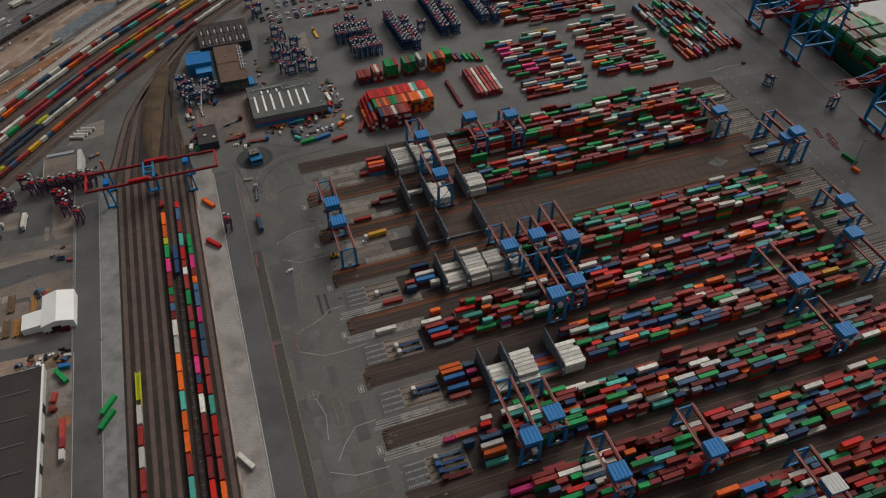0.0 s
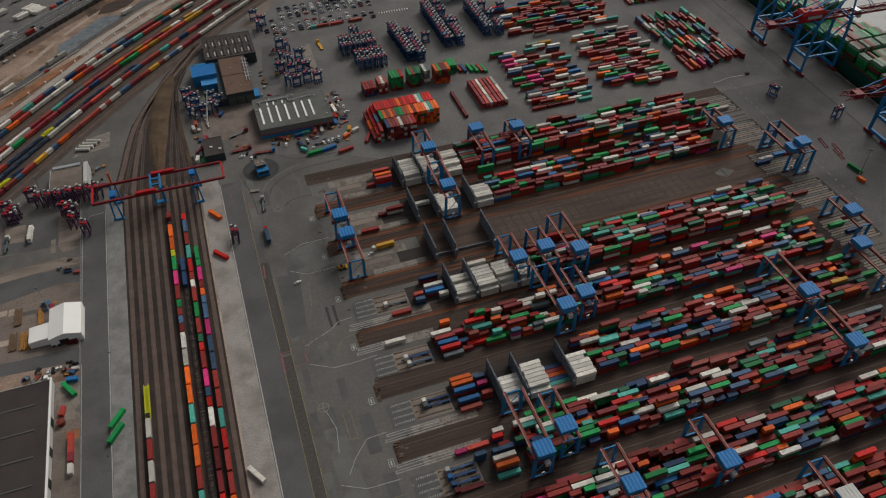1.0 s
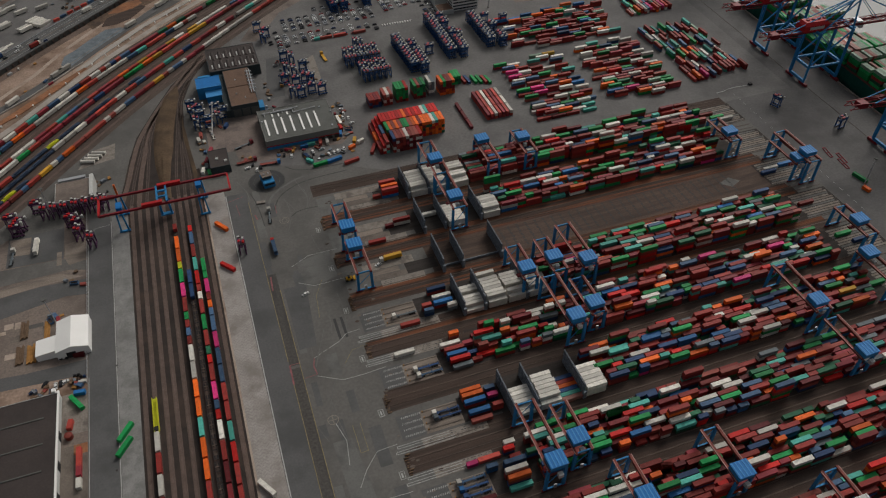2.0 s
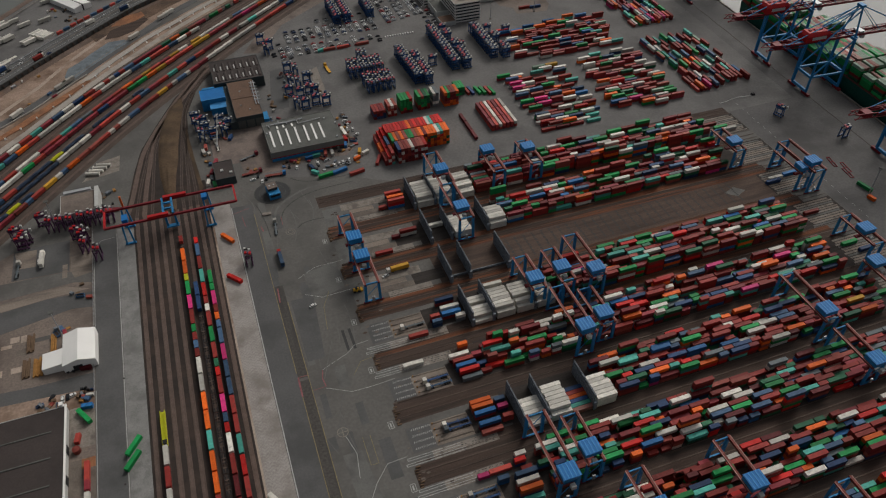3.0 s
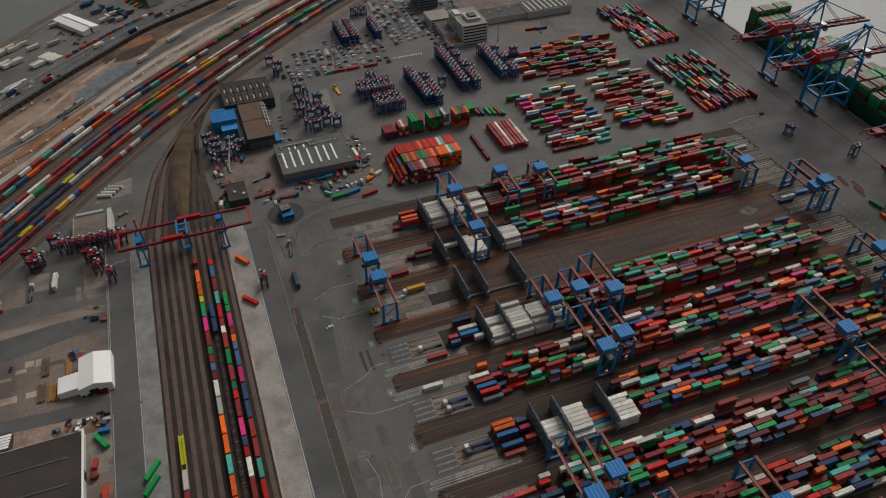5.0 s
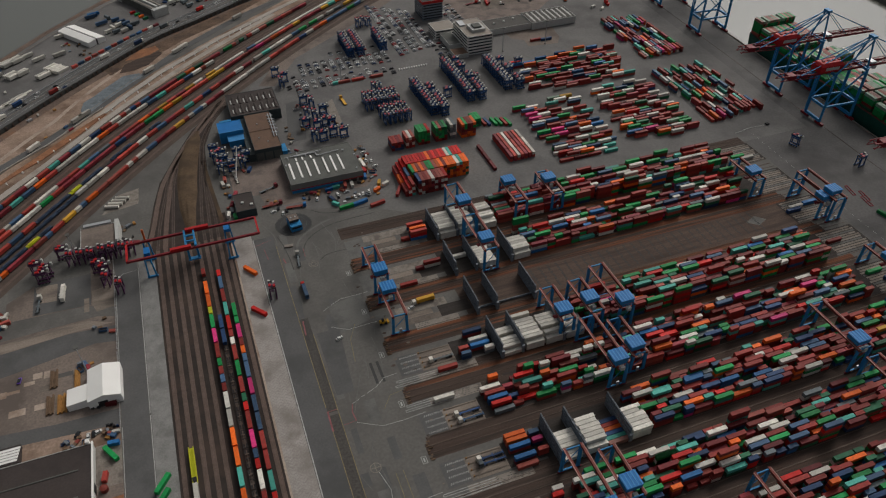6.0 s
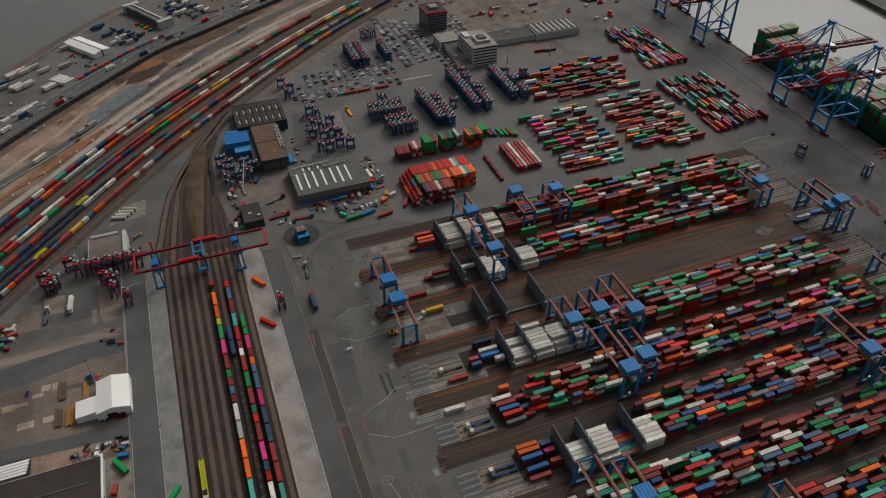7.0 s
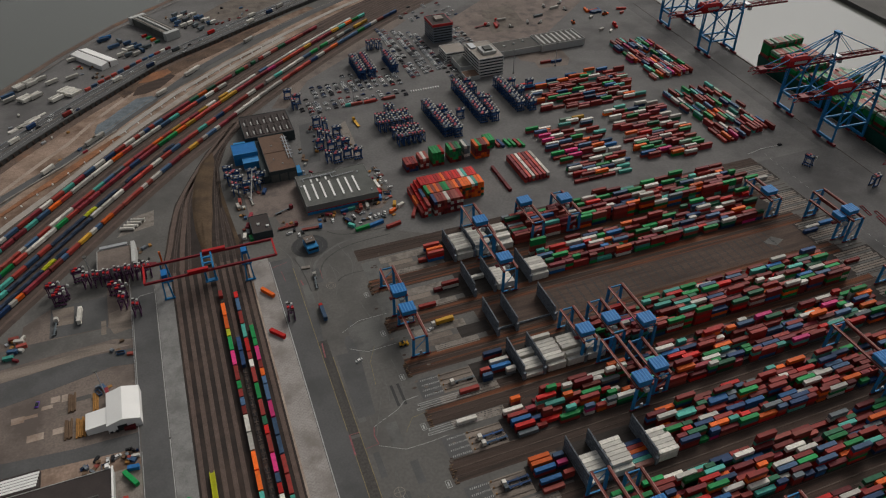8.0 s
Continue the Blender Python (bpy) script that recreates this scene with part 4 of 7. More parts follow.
building("office_block", 220, 246.5, 644, 684, 18.5, ROOF_PALE, WHITE_BAND, "pale office block with bands of windows", 6)
building("office_tower", 206, 228.5, 738, 765, 20, ROOF_DARK, surface("blue_grey_cladding", (0.13, 0.15, 0.18), 0.5), "blue-grey office tower with a red roof edge", 7)
building("low_office", 203, 226, 690, 712, 8.5, ROOF_PALE, WHITE_BAND, "low pale office building with window bands", 3)
building("long_shed", 258, 305, 678, 702, 6, ROOF_MID, WALL_LIGHT, "long dark-roofed shed with pale walls")
building("roof_light_shed", 305, 356, 675, 704, 7, ROOF_MID, WALL_LIGHT, "shed with pale roof light strips")

# ---------------------------------------------------------------- container fields of the quay side
def field(x0, x1, y0, y1, seed, along_x=True, tiers=2, palette=MIX, name="container_field"):
    r = random.Random(seed)
    pile = Pile()
    if along_x:
        y = y0
        while y < y1:
            x = x0 + r.uniform(0, 3)
            while x < x1 - 10:
                if r.random() > 0.14:
                    for t in range(r.choice((1, 1, 2, 2, tiers))):
                        pile.add(x + 6.1, y, 0.02 + t * 2.52, r.choice(palette))
                x += 12.6 + r.choice((0, 0, 0.8, 3.0))
            y += r.choice((3.1, 3.3, 3.9, 4.4))
    else:
        x = x0
        while x < x1:
            y = y0 + r.uniform(0, 3)
            while y < y1 - 10:
                if r.random() > 0.14:
                    for t in range(r.choice((1, 1, 2, 2, tiers))):
                        pile.add(x, y + 6.1, 0.02 + t * 2.52, r.choice(palette), 40, 90)
                y += 12.6 + r.choice((0, 0, 0.8, 3.0))
            x += r.choice((3.1, 3.3, 3.9, 4.4))
    pile.build(name, "rows of mixed containers standing on the open yard", "containers")


FIELD = ["wine"] * 17 + ["oxide"] * 14 + ["maroon"] * 2 + ["brown"] * 7 + ["white"] * 12 + ["teal"] * 6 + ["green"] * 8 + ["orange"] * 5 + ["slate"] * 4 + ["blue"] * 2 + ["navy"] * 4 + ["pink"] * 3 + ["faded_red"] * 8 + ["dark_green"] * 2
# what stands in the rows: a letter for the paint, then = along its length, 2.5 m a sign; field: (start along, start across, rows)
FIELDS = {
    3: (287.2, 445.7, (
        "..............w====",
        "..........o====.x====x====",
        "..x====...x====.w====x====",
        "k====..p====........g====",
        "..u====.........s====",
        "..g====g====..x====..g====",
        "o====.d====.x====...b====",
        "..g====x====....x====",
        "..w====i====w====",
        "...x====.......x====.g====",
        "x====......i====.b====o====",
        ".......r====.........w====",
        "..o====............x====",
        "........b====....w====",
        ".......i====.d====",
        "...x====...............w====",
        ".x====.............i====",
        ".................f====",
        "...w====.....i====....w====",
        ".........g====....i====",
        "...w====.....w====....i====",
        ".........x====.....x====",
        "......x====......d====.b====",
        "...w====.....u====...w====",
        "........t====....w====",
    )),
    2: (215.4, 442.4, (
        ".x====...........t====",
        "....x====o====w====",
        "..r====w====n====.t====",
        ".w====u====g====.w====",
        "..w====x====........u====",
        "..u====.........r====",
        "......x====w====....x====",
        ".................s====",
        "..g====...x====",
        "......p====....w====.w====",
        ".x====.....x====x====",
        ".g====p====.....o====k====",
        "............u====",
        "......b====..........u====",
        ".u====......x====.x====",
        "..w====u====....o====",
        ".....x====..g====....t====",
        "..p====",
        "......w====.........x====",
        "..p====....x====w====g====",
        "",
        "..u====x====........u====",
        "....o====...t====....w====",
        "g====...........w====",
        "..............s====e====",
    )),
    1: (245.3, 550.8, (
        ".........x====.....x====.........w====t====",
        "..........x====.........g====.....o====",
        "x====...........................w====",
        ".w====.....x====...n====.....x====",
        "...........x====x====...x====......x====",
        ".........x====x====.k====......x====",
        "o====.g====g====......x====.......t====",
        "......r====.........w====b====.k====..x====",
        ".....x====.n====..g====........g====",
        ".u====...x====........x====........x====x====",
        "..w====...x====.x====....x====.x====...s====",
        ".............x====.............x====",
        "...........x====x====..x====......n====.x====",
        "......o====s====.x====.......w====...x====",
        ".k====..........o====.....g====",
        ".r====.k====k====.....o====...............x====",
        ".....................k====.........k====",
        "..............................o====",
    )),
    4: (450.1, 367.9, (
        "......................x====.w====u====",
        "o====.....x====.t====...g====.....t====",
        "......x====.......x====...........x====",
        "p====u====....g====..k====x====...x====",
        "..x====w====.........t====........t====",
        "u====......x====",
        "............g====...u====.x====...g====",
        ".x====....t====.o====.....x====t====",
        "........n====...x====..x====..u====",
        "..x====......w====...g====.........x====",
        "..x====x====....................x====",
        "..x====t====...t====.n====....x====",
        ".....x====.x====.u====",
        "...x====..........................t====",
        ".x====k====......x====...x====",
    )),
}
DULL = ["wine"] * 5 + ["oxide"] * 5 + ["brown"] * 4 + ["maroon"] * 2 + ["white"] * 3 + ["faded_red"] * 2 + ["green"] * 2 + ["sage", "rose", "teal", "slate", "navy", "dark_green", "orange"]


def open_field(k, across_x=False):
    """A yard field: named containers lie on top of a second one, duller single ones fill the rows between."""
    a0, b0, rows = FIELDS[k]
    r = random.Random(60 + k)
    pile = Pile()

    def put(a, b, z, key):
        a, b = a + r.uniform(-0.25, 0.25), b + r.uniform(-0.12, 0.12)
        pile.add(b if across_x else a, a if across_x else b, z, key, 40, 90 if across_x else 0)

    for n, text in enumerate(rows):
        b, i = b0 + 3.7 * n, 0
        first, last = len(text) - len(text.lstrip(".")), len(text)
        if across_x:
            text, first, last = text.ljust(38, "."), -1, 38
        while i < last:
            if text[i].isalpha():
                if r.random() < 0.75:
                    put(a0 + 2.5 * i + 6.1, b, 0.02, r.choice(DULL))
                    put(a0 + 2.5 * i + 6.1, b, 2.54, LETTERS[text[i]])
                else:
                    put(a0 + 2.5 * i + 6.1, b, 0.02, LETTERS[text[i]])
                i += 5
            elif i > first and text[i:i + 5] == "." * 5:
                if r.random() < 0.72:
                    put(a0 + 2.5 * i + 6.1, b, 0.02, r.choice(DULL))
                i += 5
            else:
                i += 1
    pile.build("container_field", "rows of mixed containers standing on the open yard", "containers")


for k in (1, 2, 3):
    open_field(k)
open_field(4, True)
field(379, 422, 573, 666, 45, False, palette=FIELD)

# ---------------------------------------------------------------- ship-to-shore cranes
def quay_crane(y, boom_up=False):
    x0 = 449 + 0.057 * (y - 420)
    c = thing("quay_crane", pose(x0, y, 0, 0, 0, -3.26), "tall blue ship-to-shore crane with red boom and machinery house", "quay crane", "quay cranes")
    for x in (0, 31):
        for s in (-9, 9):
            part("leg", bars(((x, s, 2.5), (x + (1.0 if x == 0 else 0), s * 0.92, 46)), w=1.7, h=1.7), BLUE_STEEL, c)
            part("bogie", boxed(x - 1, x + 1, s - 4.5, s + 4.5, 0.2, 2.2), DARK_RED, c)
        part("sill_beam", boxed(x - 0.8, x + 0.8, -9, 9, 2.2, 4.4), BLUE_STEEL, c)
        part("portal_beam", boxed(x - 0.8, x + 0.8, -8.6, 8.6, 15, 17), BLUE_STEEL, c)
        part("top_beam", boxed(x - 0.8, x + 0.8, -8.4, 8.4, 44, 46), BLUE_STEEL, c)
    for s in (-9, 9):
        part("cross_beam", bars(((0, s, 16), (31, s, 16)), w=1.3, h=1.5), BLUE_STEEL, c)
        part("diagonal", bars(((0.4, s, 17), (30, s * 0.95, 44)), w=1.0), BLUE_STEEL, c)
        part("mast", bars(((31, s * 0.85, 46), (33, s * 0.2, 70)), w=1.1), BLUE_STEEL, c)
        part("back_stay", bars(((33, s * 0.2, 70), (-6, s * 0.5, 48)), w=0.7), BLUE_STEEL, c)
        part("fore_stay", bars(((33, s * 0.2, 70), (84, s * 0.35, 47)), w=0.45), BLUE_STEEL, c)
        part("inner_stay", bars(((33, s * 0.2, 70), (58, s * 0.35, 47)), w=0.4), BLUE_STEEL, c)
        part("back_stay", bars(((33, s * 0.2, 69), (-30, s * 0.45, 47)), w=0.6), BLUE_STEEL, c)
        part("back_strut", bars(((0.5, s * 0.9, 46), (32.5, s * 0.25, 66)), w=0.8), BLUE_STEEL, c)
        part("leg_brace", bars(((31, s * 0.95, 17), (1, s * 0.95, 44)), w=0.6), BLUE_STEEL, c)
        part("boom_girder", boxed(-30, 88, s * 0.36 - 0.5, s * 0.36 + 0.5, 44.8, 46.6), DARK_RED, c, "dark red boom girder")
        for z in (43.2, 46.6):
            part("back_chord", bars(((-48, s * 0.3, z + 1.2), (-14, s * 0.5, z)), w=0.55), DARK_RED, c)
        part("back_lattice", bars(*[((-48 + 4 * n_, s * 0.4, 43.9 + (n_ % 2) * 3), (-44 + 4 * n_, s * 0.4, 46.9 - (n_ % 2) * 3)) for n_ in range(8)], w=0.4), DARK_RED, c)
        part("boom_lattice", bars(*[((8 + 5 * n_, s * 0.36, 46.6 + (n_ % 2) * 1.7), (13 + 5 * n_, s * 0.36, 48.3 - (n_ % 2) * 1.7)) for n_ in range(15)], w=0.35), DARK_RED, c)
        part("boom_chord", bars(((8, s * 0.36, 48.3), (84, s * 0.36, 48.0)), w=0.4), DARK_RED, c)
    for x in range(-44, 88, 11):
        part("boom_tie", bars(((x, -2.6, 46.3), (x, 2.6, 46.3)), w=0.6), DARK_RED, c)
    part("trolley", boxed(38, 43, -3.6, 3.6, 46.8, 48.4), STEEL, c)
    part("machinery_house", boxed(-14, 8, -5.6, 5.6, 47, 52.0), RED_STEEL, c, "red machinery house")
    part("house_roof", boxed(-14.2, 8.2, -5.8, 5.8, 52.0, 54.4, taper=2.0), RED_STEEL, c)
    for n_ in range(4):
        part("roof_vent", boxed(-10 + 5 * n_, -8 + 5 * n_, -1, 1, 54.4, 55.2), DARK_RED, c)
    part("stair_tower", boxed(-2.0, -1.0, 8.2, 9.2, 4, 40), BLUE_STEEL, c)
    part("boom_hinge_frame", bars(((33, -8, 46), (33, 8, 46)), w=1.2), BLUE_STEEL, c)
    part("nameplate", boxed(-9, 4, -5.75, -5.6, 48.5, 51), WALL_LIGHT, c)
    part("tail_counterweight", boxed(-40, -34, -3.5, 3.5, 44.0, 47.4), DARK_RED, c)
    part("cab", boxed(44, 47, -1.5, 1.5, 40.5, 43.5), WALL_LIGHT, c)
    part("mast_head", boxed(31, 35, -3, 3, 69, 71), BLUE_STEEL, c)


for y in (322, 425, 479, 611, 688):
    quay_crane(y)

# ---------------------------------------------------------------- container ship
def ship_x(y):
    return quay_x(y) + 3


SHIP = thing("container_ship", pose(0, 0, 0, 0, 0, 0), "large dark green container ship moored at the quay", "ship")
bm = bmesh.new()
secs = [(140, 0.0), (330, 0), (540, 0), (556, 0.5), (569, 2.0)]
ring = []
for y, cut in secs:
    a, b = ship_x(y) + cut, ship_x(y) + 46 - cut
    ring.append([bm.verts.new(p) for p in ((a + 2, y, -6), (a, y, 11), (b, y, 11), (b - 2, y, -6))])
for p, q in zip(ring, ring[1:]):
    for i in range(4):
        bm.faces.new((p[i], p[(i + 1) % 4], q[(i + 1) % 4], q[i])).material_index = 1 if i == 1 else 0
bm.faces.new(ring[0]); bm.faces.new(ring[-1])
bmesh.ops.recalc_face_normals(bm, faces=bm.faces[:])
part("hull", bm, [HULL, DECK], SHIP)
r = random.Random(5)
pile = Pile()
SHIPMIX = ["green"] * 9 + ["dark_green"] * 6 + ["brown"] * 2 + ["oxide"] * 2
SHIPTOP = ["sage"] * 8 + ["rose"] * 6 + ["white"] * 1 + ["green"] * 3 + ["brown"] * 3
BAYS = [6, 4, 4, 3, 1, 4, 6, 1, 2, 4, 5, 5, 4, 5, 3, 5, 5, 4, 5, 5, 4, 5, 5, 3, 5, 5, 5, 4]
for i, h in enumerate(BAYS):
    y = 562 - 14.0 * i
    for j in range(16):
        hh = max(1, h - (1 if r.random() < 0.12 and j else 0))
        for t in range(hh):
            key = r.choice(SHIPTOP) if t == hh - 1 and h > 2 else "green" if j == 0 and r.random() < 0.7 else r.choice(SHIPMIX)
            pile.add(ship_x(y) + 3.6 + 2.52 * j, y, 11.2 + 2.52 * t, key, 40, 90 - 3.26)
pile.build("ship_containers", "green and brown containers stacked on the ship's deck", "containers")
# ---------------------------------------------------------------- straddle carriers
def straddle_carrier(m, label, group, leg=NAVY, top=DARK_RED, cab=WALL_LIGHT):
    """Long axis along y, 10 m long, 5 m wide, 13 m high."""
    c = thing("straddle_carrier", m, label, "straddle carrier", group)
    for sx in (-2.1, 2.1):
        bm = boxed(sx - 0.4, sx + 0.4, -4.9, 4.9, 1.0, 1.9)
        for i in range(4):
            box(bm, sx - 0.28, sx + 0.28, -4.3 + 2.5 * i, -3.2 + 2.5 * i, 0.0, 1.15, 1, 0.12)
        part("wheel_beam", bm, [leg, BLACK], c)
        for sy in (-3.6, 3.6):
            part("leg", bars(((sx, sy, 1.9), (sx * 0.98, sy, 11.4)), w=0.7, h=0.9), leg, c)
        part("side_beam", boxed(sx - 0.4, sx + 0.4, -4.6, 4.6, 10.4, 12.0), leg, c)
    for sy in (-4.6, 3.9):
        part("top_frame", boxed(-2.4, 2.4, sy, sy + 0.9, 11.6, 12.3), WAGON, c)
    part("engine_deck", boxed(-2.5, -0.7, 0.6, 3.4, 12.05, 13.2, taper=0.08), top, c)
    part("winch_house", boxed(0.5, 2.3, -0.8, 1.6, 12.05, 12.9, taper=0.08), top, c)
    part("cooler", boxed(-2.2, -0.6, -3.5, -1.6, 12.05, 13.0), cab, c)
    part("cab", boxed(0.8, 2.6, -6.3, -4.6, 9.8, 12.4, taper=0.1), cab, c)
    part("spreader", boxed(-1.2, 1.2, -4.2, 4.2, 8.2, 8.9), leg, c)
    return c


STRADDLE_SCALE = Vector((0.86, 0.8, 0.8))
SC = straddle_carrier(pose(-130, 449, 0, 0, 0, 180), "red-topped straddle carrier with dark legs parked on the yard", "red straddle carriers of the west yard", PURPLE, RED_STEEL)
SC.scale = STRADDLE_SCALE
for x, y, a in ((-143, 451, 178), (-136.5, 450, 184), (-123, 449.5, 182), (-116.5, 449, 176), (-110, 448.5, 180), (-104.5, 448, 183), (-148.5, 459, 95), (-164, 449, 88), (-158, 443, 92), (-160, 438, 90), (-126, 436, 85), (-122, 431, 95), (-121, 421, 170), (-113, 411, 178), (-22, 372, 176)):
    copy_thing(SC, pose(x, y, 0, 0, 0, a))
NC = straddle_carrier(pose(113, 605, 0), "dark blue straddle carrier parked in a dense row", "parked navy straddle carriers", NAVY, FADED_RED)
GC = straddle_carrier(pose(117, 605, 0), "dark blue straddle carrier with pale grey top in a row", "parked navy straddle carriers", NAVY, surface("grey_machine_top", (0.22, 0.23, 0.24), 0.5))
for o in (SC, NC, GC):
    o.scale = STRADDLE_SCALE
pick = random.Random(4)


def park(x, y, a):
    copy_thing(pick.choice((NC, NC, GC)), pose(x + pick.uniform(-0.3, 0.3), y + pick.uniform(-0.5, 0.5), 0, 0, 0, a + pick.uniform(-3, 3)))


for i in range(6):
    park(100 + 5.2 * i, 590, 0)
    park(99.5 + 5.2 * i, 577, 180)
    if i < 5:
        park(107 + 5.0 * i, 561 + (i % 2) * 2, 0)
        park(107.5 + 5.0 * i, 549, 180)
for i in range(11):
    park(148.5 + 0.2 * i, 601 - 5.3 * i, 90)
    if i not in (0, 1, 4):
        park(159, 597 - 5.3 * i, 90)
for i in range(14):
    park(189, 629 - 5.3 * i, 90)
    if i not in (1, 4, 5, 8):
        park(200, 627 - 5.3 * i, 90)
for i in range(11):
    park(229, 620 - 5.3 * i, 90)
    if i in (1, 4, 5, 8, 9, 10):
        park(240, 617 - 5.3 * i, 90)
for i in range(8):
    park(112, 722 - 5.4 * i, 90)
    park(122, 722 - 5.4 * i, 90)
    if i < 7:
        park(146, 719 - 5.6 * i, 90)
for x, y in ((137, 748), (143, 750), (148, 747), (172, 573), (206, 588), (34, 668), (40, 655), (36, 646), (256, 604)):
    park(x, y, pick.choice((0, 90)))
for x, y in ((48, 606), (54, 600), (46, 583), (52, 578), (60, 584), (42, 566), (50, 560), (58, 563), (44, 545), (51, 541), (62, 560), (60, 545), (68, 541), (-37, 541), (-31, 534), (-35, 525), (-32, 543), (-20, 541), (-14, 534), (-18, 526), (-37, 552), (-26, 524)):
    park(x, y, pick.choice((90, 90, 0)))
for x, y, a in ((407, 397, 20), (434, 355, 100)):
    copy_thing(NC, pose(x, y, 0, 0, 0, a))

# ---------------------------------------------------------------- gantry crane over the loading tracks
G = thing("track_gantry_crane", pose(0, 0, 0), "red and blue gantry crane spanning the loading tracks", "gantry crane")
for y in (418, 436):
    part("girder", boxed(-105, -21, y - 0.65, y + 0.65, 15.7, 17.2), DARK_RED, G, "dark red lattice girder")
    part("machinery_box", boxed(-67 if y > 430 else -78, -52 if y > 430 else -65, y - 1.2, y + 1.2, 17.2, 19.2), RED_STEEL, G, "bright red machinery box")
    for x in (-93, -40.5):
        for s in (-1.6, 1.6):
            part("leg", bars(((x + s * 1.5, y, 1.2), (x + s, y, 15.6)), w=1.0, h=1.0), BLUE_STEEL, G, "blue leg")
        part("bogie", boxed(x - 3.4, x + 3.4, y - 0.6, y + 0.6, 0.3, 1.3), BLUE_STEEL, G)
for x in (-105, -21):
    part("end_beam", boxed(x - 0.6, x + 0.6, 418, 436, 15.6, 17.2), RED_STEEL, G)
part("winch_house", boxed(-94.8, -91.2, 423.5, 430, 13, 16), BLUE_ROOF, G)
part("mast", boxed(-93.6, -92.4, 437, 438.2, 15, 25), surface("orange_mast_paint", (0.55, 0.12, 0.03), 0.5), G)
part("trolley_frame", bars(((-68, 418, 17.9), (-68, 436, 17.9)), ((-62, 418, 17.9), (-62, 436, 17.9)), ((-68, 424, 17.9), (-62, 424, 17.9)), ((-68, 430, 17.9), (-62, 430, 17.9)), w=1.1), BLUE_STEEL, G)
for x in (-68, -62):
    part("trolley_mast", bars(((x, 424, 3.4), (x, 424, 17.5)), w=1.3), BLUE_STEEL, G)
part("grab_beam", boxed(-69, -61, 422.5, 425.5, 2.6, 3.4), BLUE_STEEL, G)
part("trolley_box", boxed(-42.6, -39, 425, 430, 17.5, 19.8), BLUE_ROOF, G)

# ---------------------------------------------------------------- transfer areas at the block ends
TR = random.Random(9)


def truck(x, y, a, cab="white", trailer="navy", load=None, label="white lorry with a flat trailer on the terminal yard"):
    t = thing("lorry", pose(x, y, 0, 0, 0, a), label, "lorry", "lorries on the terminal")
    part("cab", boxed(5.6, 8.0, -1.25, 1.25, 0.6, 3.4, taper=0.12), LONE[cab], t)
    part("windscreen", boxed(7.9, 8.06, -1.1, 1.1, 1.9, 3.0), WINDOW, t)
    if load or trailer in ("brown", "maroon", "yellow"):
        part("trailer_bed", boxed(-7, 5.4, -1.2, 1.2, 1.0, 1.35), LONE[trailer], t)
    else:
        part("trailer_spine", boxed(-7, 5.4, -0.5, 0.5, 0.95, 1.35), LONE[trailer], t)
        for u in (-6.6, -1.0, 4.9):
            part("bolster", boxed(u - 0.25, u + 0.25, -1.2, 1.2, 1.05, 1.4), LONE[trailer], t)
    for u in (-5.5, -4.2, -2.9, 4.0, 6.7):
        part("axle", boxed(u - 0.5, u + 0.5, -1.15, 1.15, 0, 0.94, taper=0.08), BLACK, t)
    if load:
        container(x - 0.8 * math.cos(radians(a)), y - 0.8 * math.sin(radians(a)), 1.35, load, 40, a, "containers on lorries", "on a lorry trailer")


def car_bmesh():
    bm = bmesh.new()
    box(bm, -2.2, 2.2, -0.9, 0.9, 0.3, 0.95, taper=0.06)
    for u in (-1.4, 1.4):
        box(bm, u - 0.33, u + 0.33, -0.86, 0.86, 0.0, 0.32, taper=0.03)
    return bm


CARS = []
for hue, rgb in (("white", (0.6, 0.6, 0.58)), ("black", (0.02, 0.02, 0.022)), ("silver grey", (0.3, 0.31, 0.32)), ("dark blue", (0.03, 0.05, 0.11)), ("red", (0.25, 0.03, 0.03))):
    c = thing("car", pose(0, -400, 0), hue + " passenger car parked on the asphalt lot", "car", "parked cars")
    part("body", car_bmesh(), surface("car_paint_" + hue.replace(" ", "_"), rgb, 0.35), c)
    part("roof", boxed(-1.0, 0.8, -0.72, 0.72, 1.36, 1.46), c.children[0].data.materials[0], c)
    part("window_band", boxed(-1.5, 1.3, -0.8, 0.8, 0.95, 1.36, taper=0.1), WINDOW, c)
    CARS.append(c)
used = set()


def car(x, y, a, which=None):
    i = which if which is not None else TR.choice((0, 0, 0, 0, 1, 1, 1, 2, 2, 2, 3, 4))
    if i not in used:
        used.add(i)
        CARS[i].matrix_world = pose(x, y, 0, 0, 0, a)
    else:
        copy_thing(CARS[i], pose(x, y, 0, 0, 0, a))


def chevron_row(x, y):
    """Ten slanted white strokes with a bar across their heads."""
    bm = bmesh.new()
    for i in range(10):
        u = x + 1.12 * i
        bm.faces.new([bm.verts.new((u + a, y + b, 0.13)) for a, b in ((0.0, -0.55), (0.34, -0.55), (0.8, 0.55), (0.46, 0.55))])
        if i % 3 == 2:
            bm.faces.new([bm.verts.new((u + a, y + b, 0.13)) for a, b in ((0.46, 0.55), (0.8, 0.55), (1.25, 0.1), (1.0, 0.05))])
    bmesh.ops.recalc_face_normals(bm, faces=bm.faces[:])
    for f in bm.faces:
        if f.normal.z < 0:
            f.normal_flip()
    tagged(part("chevron_row", bm, WHITE_LINE), "row of small white strokes painted between lorry slots", "road marking", kind="structure")


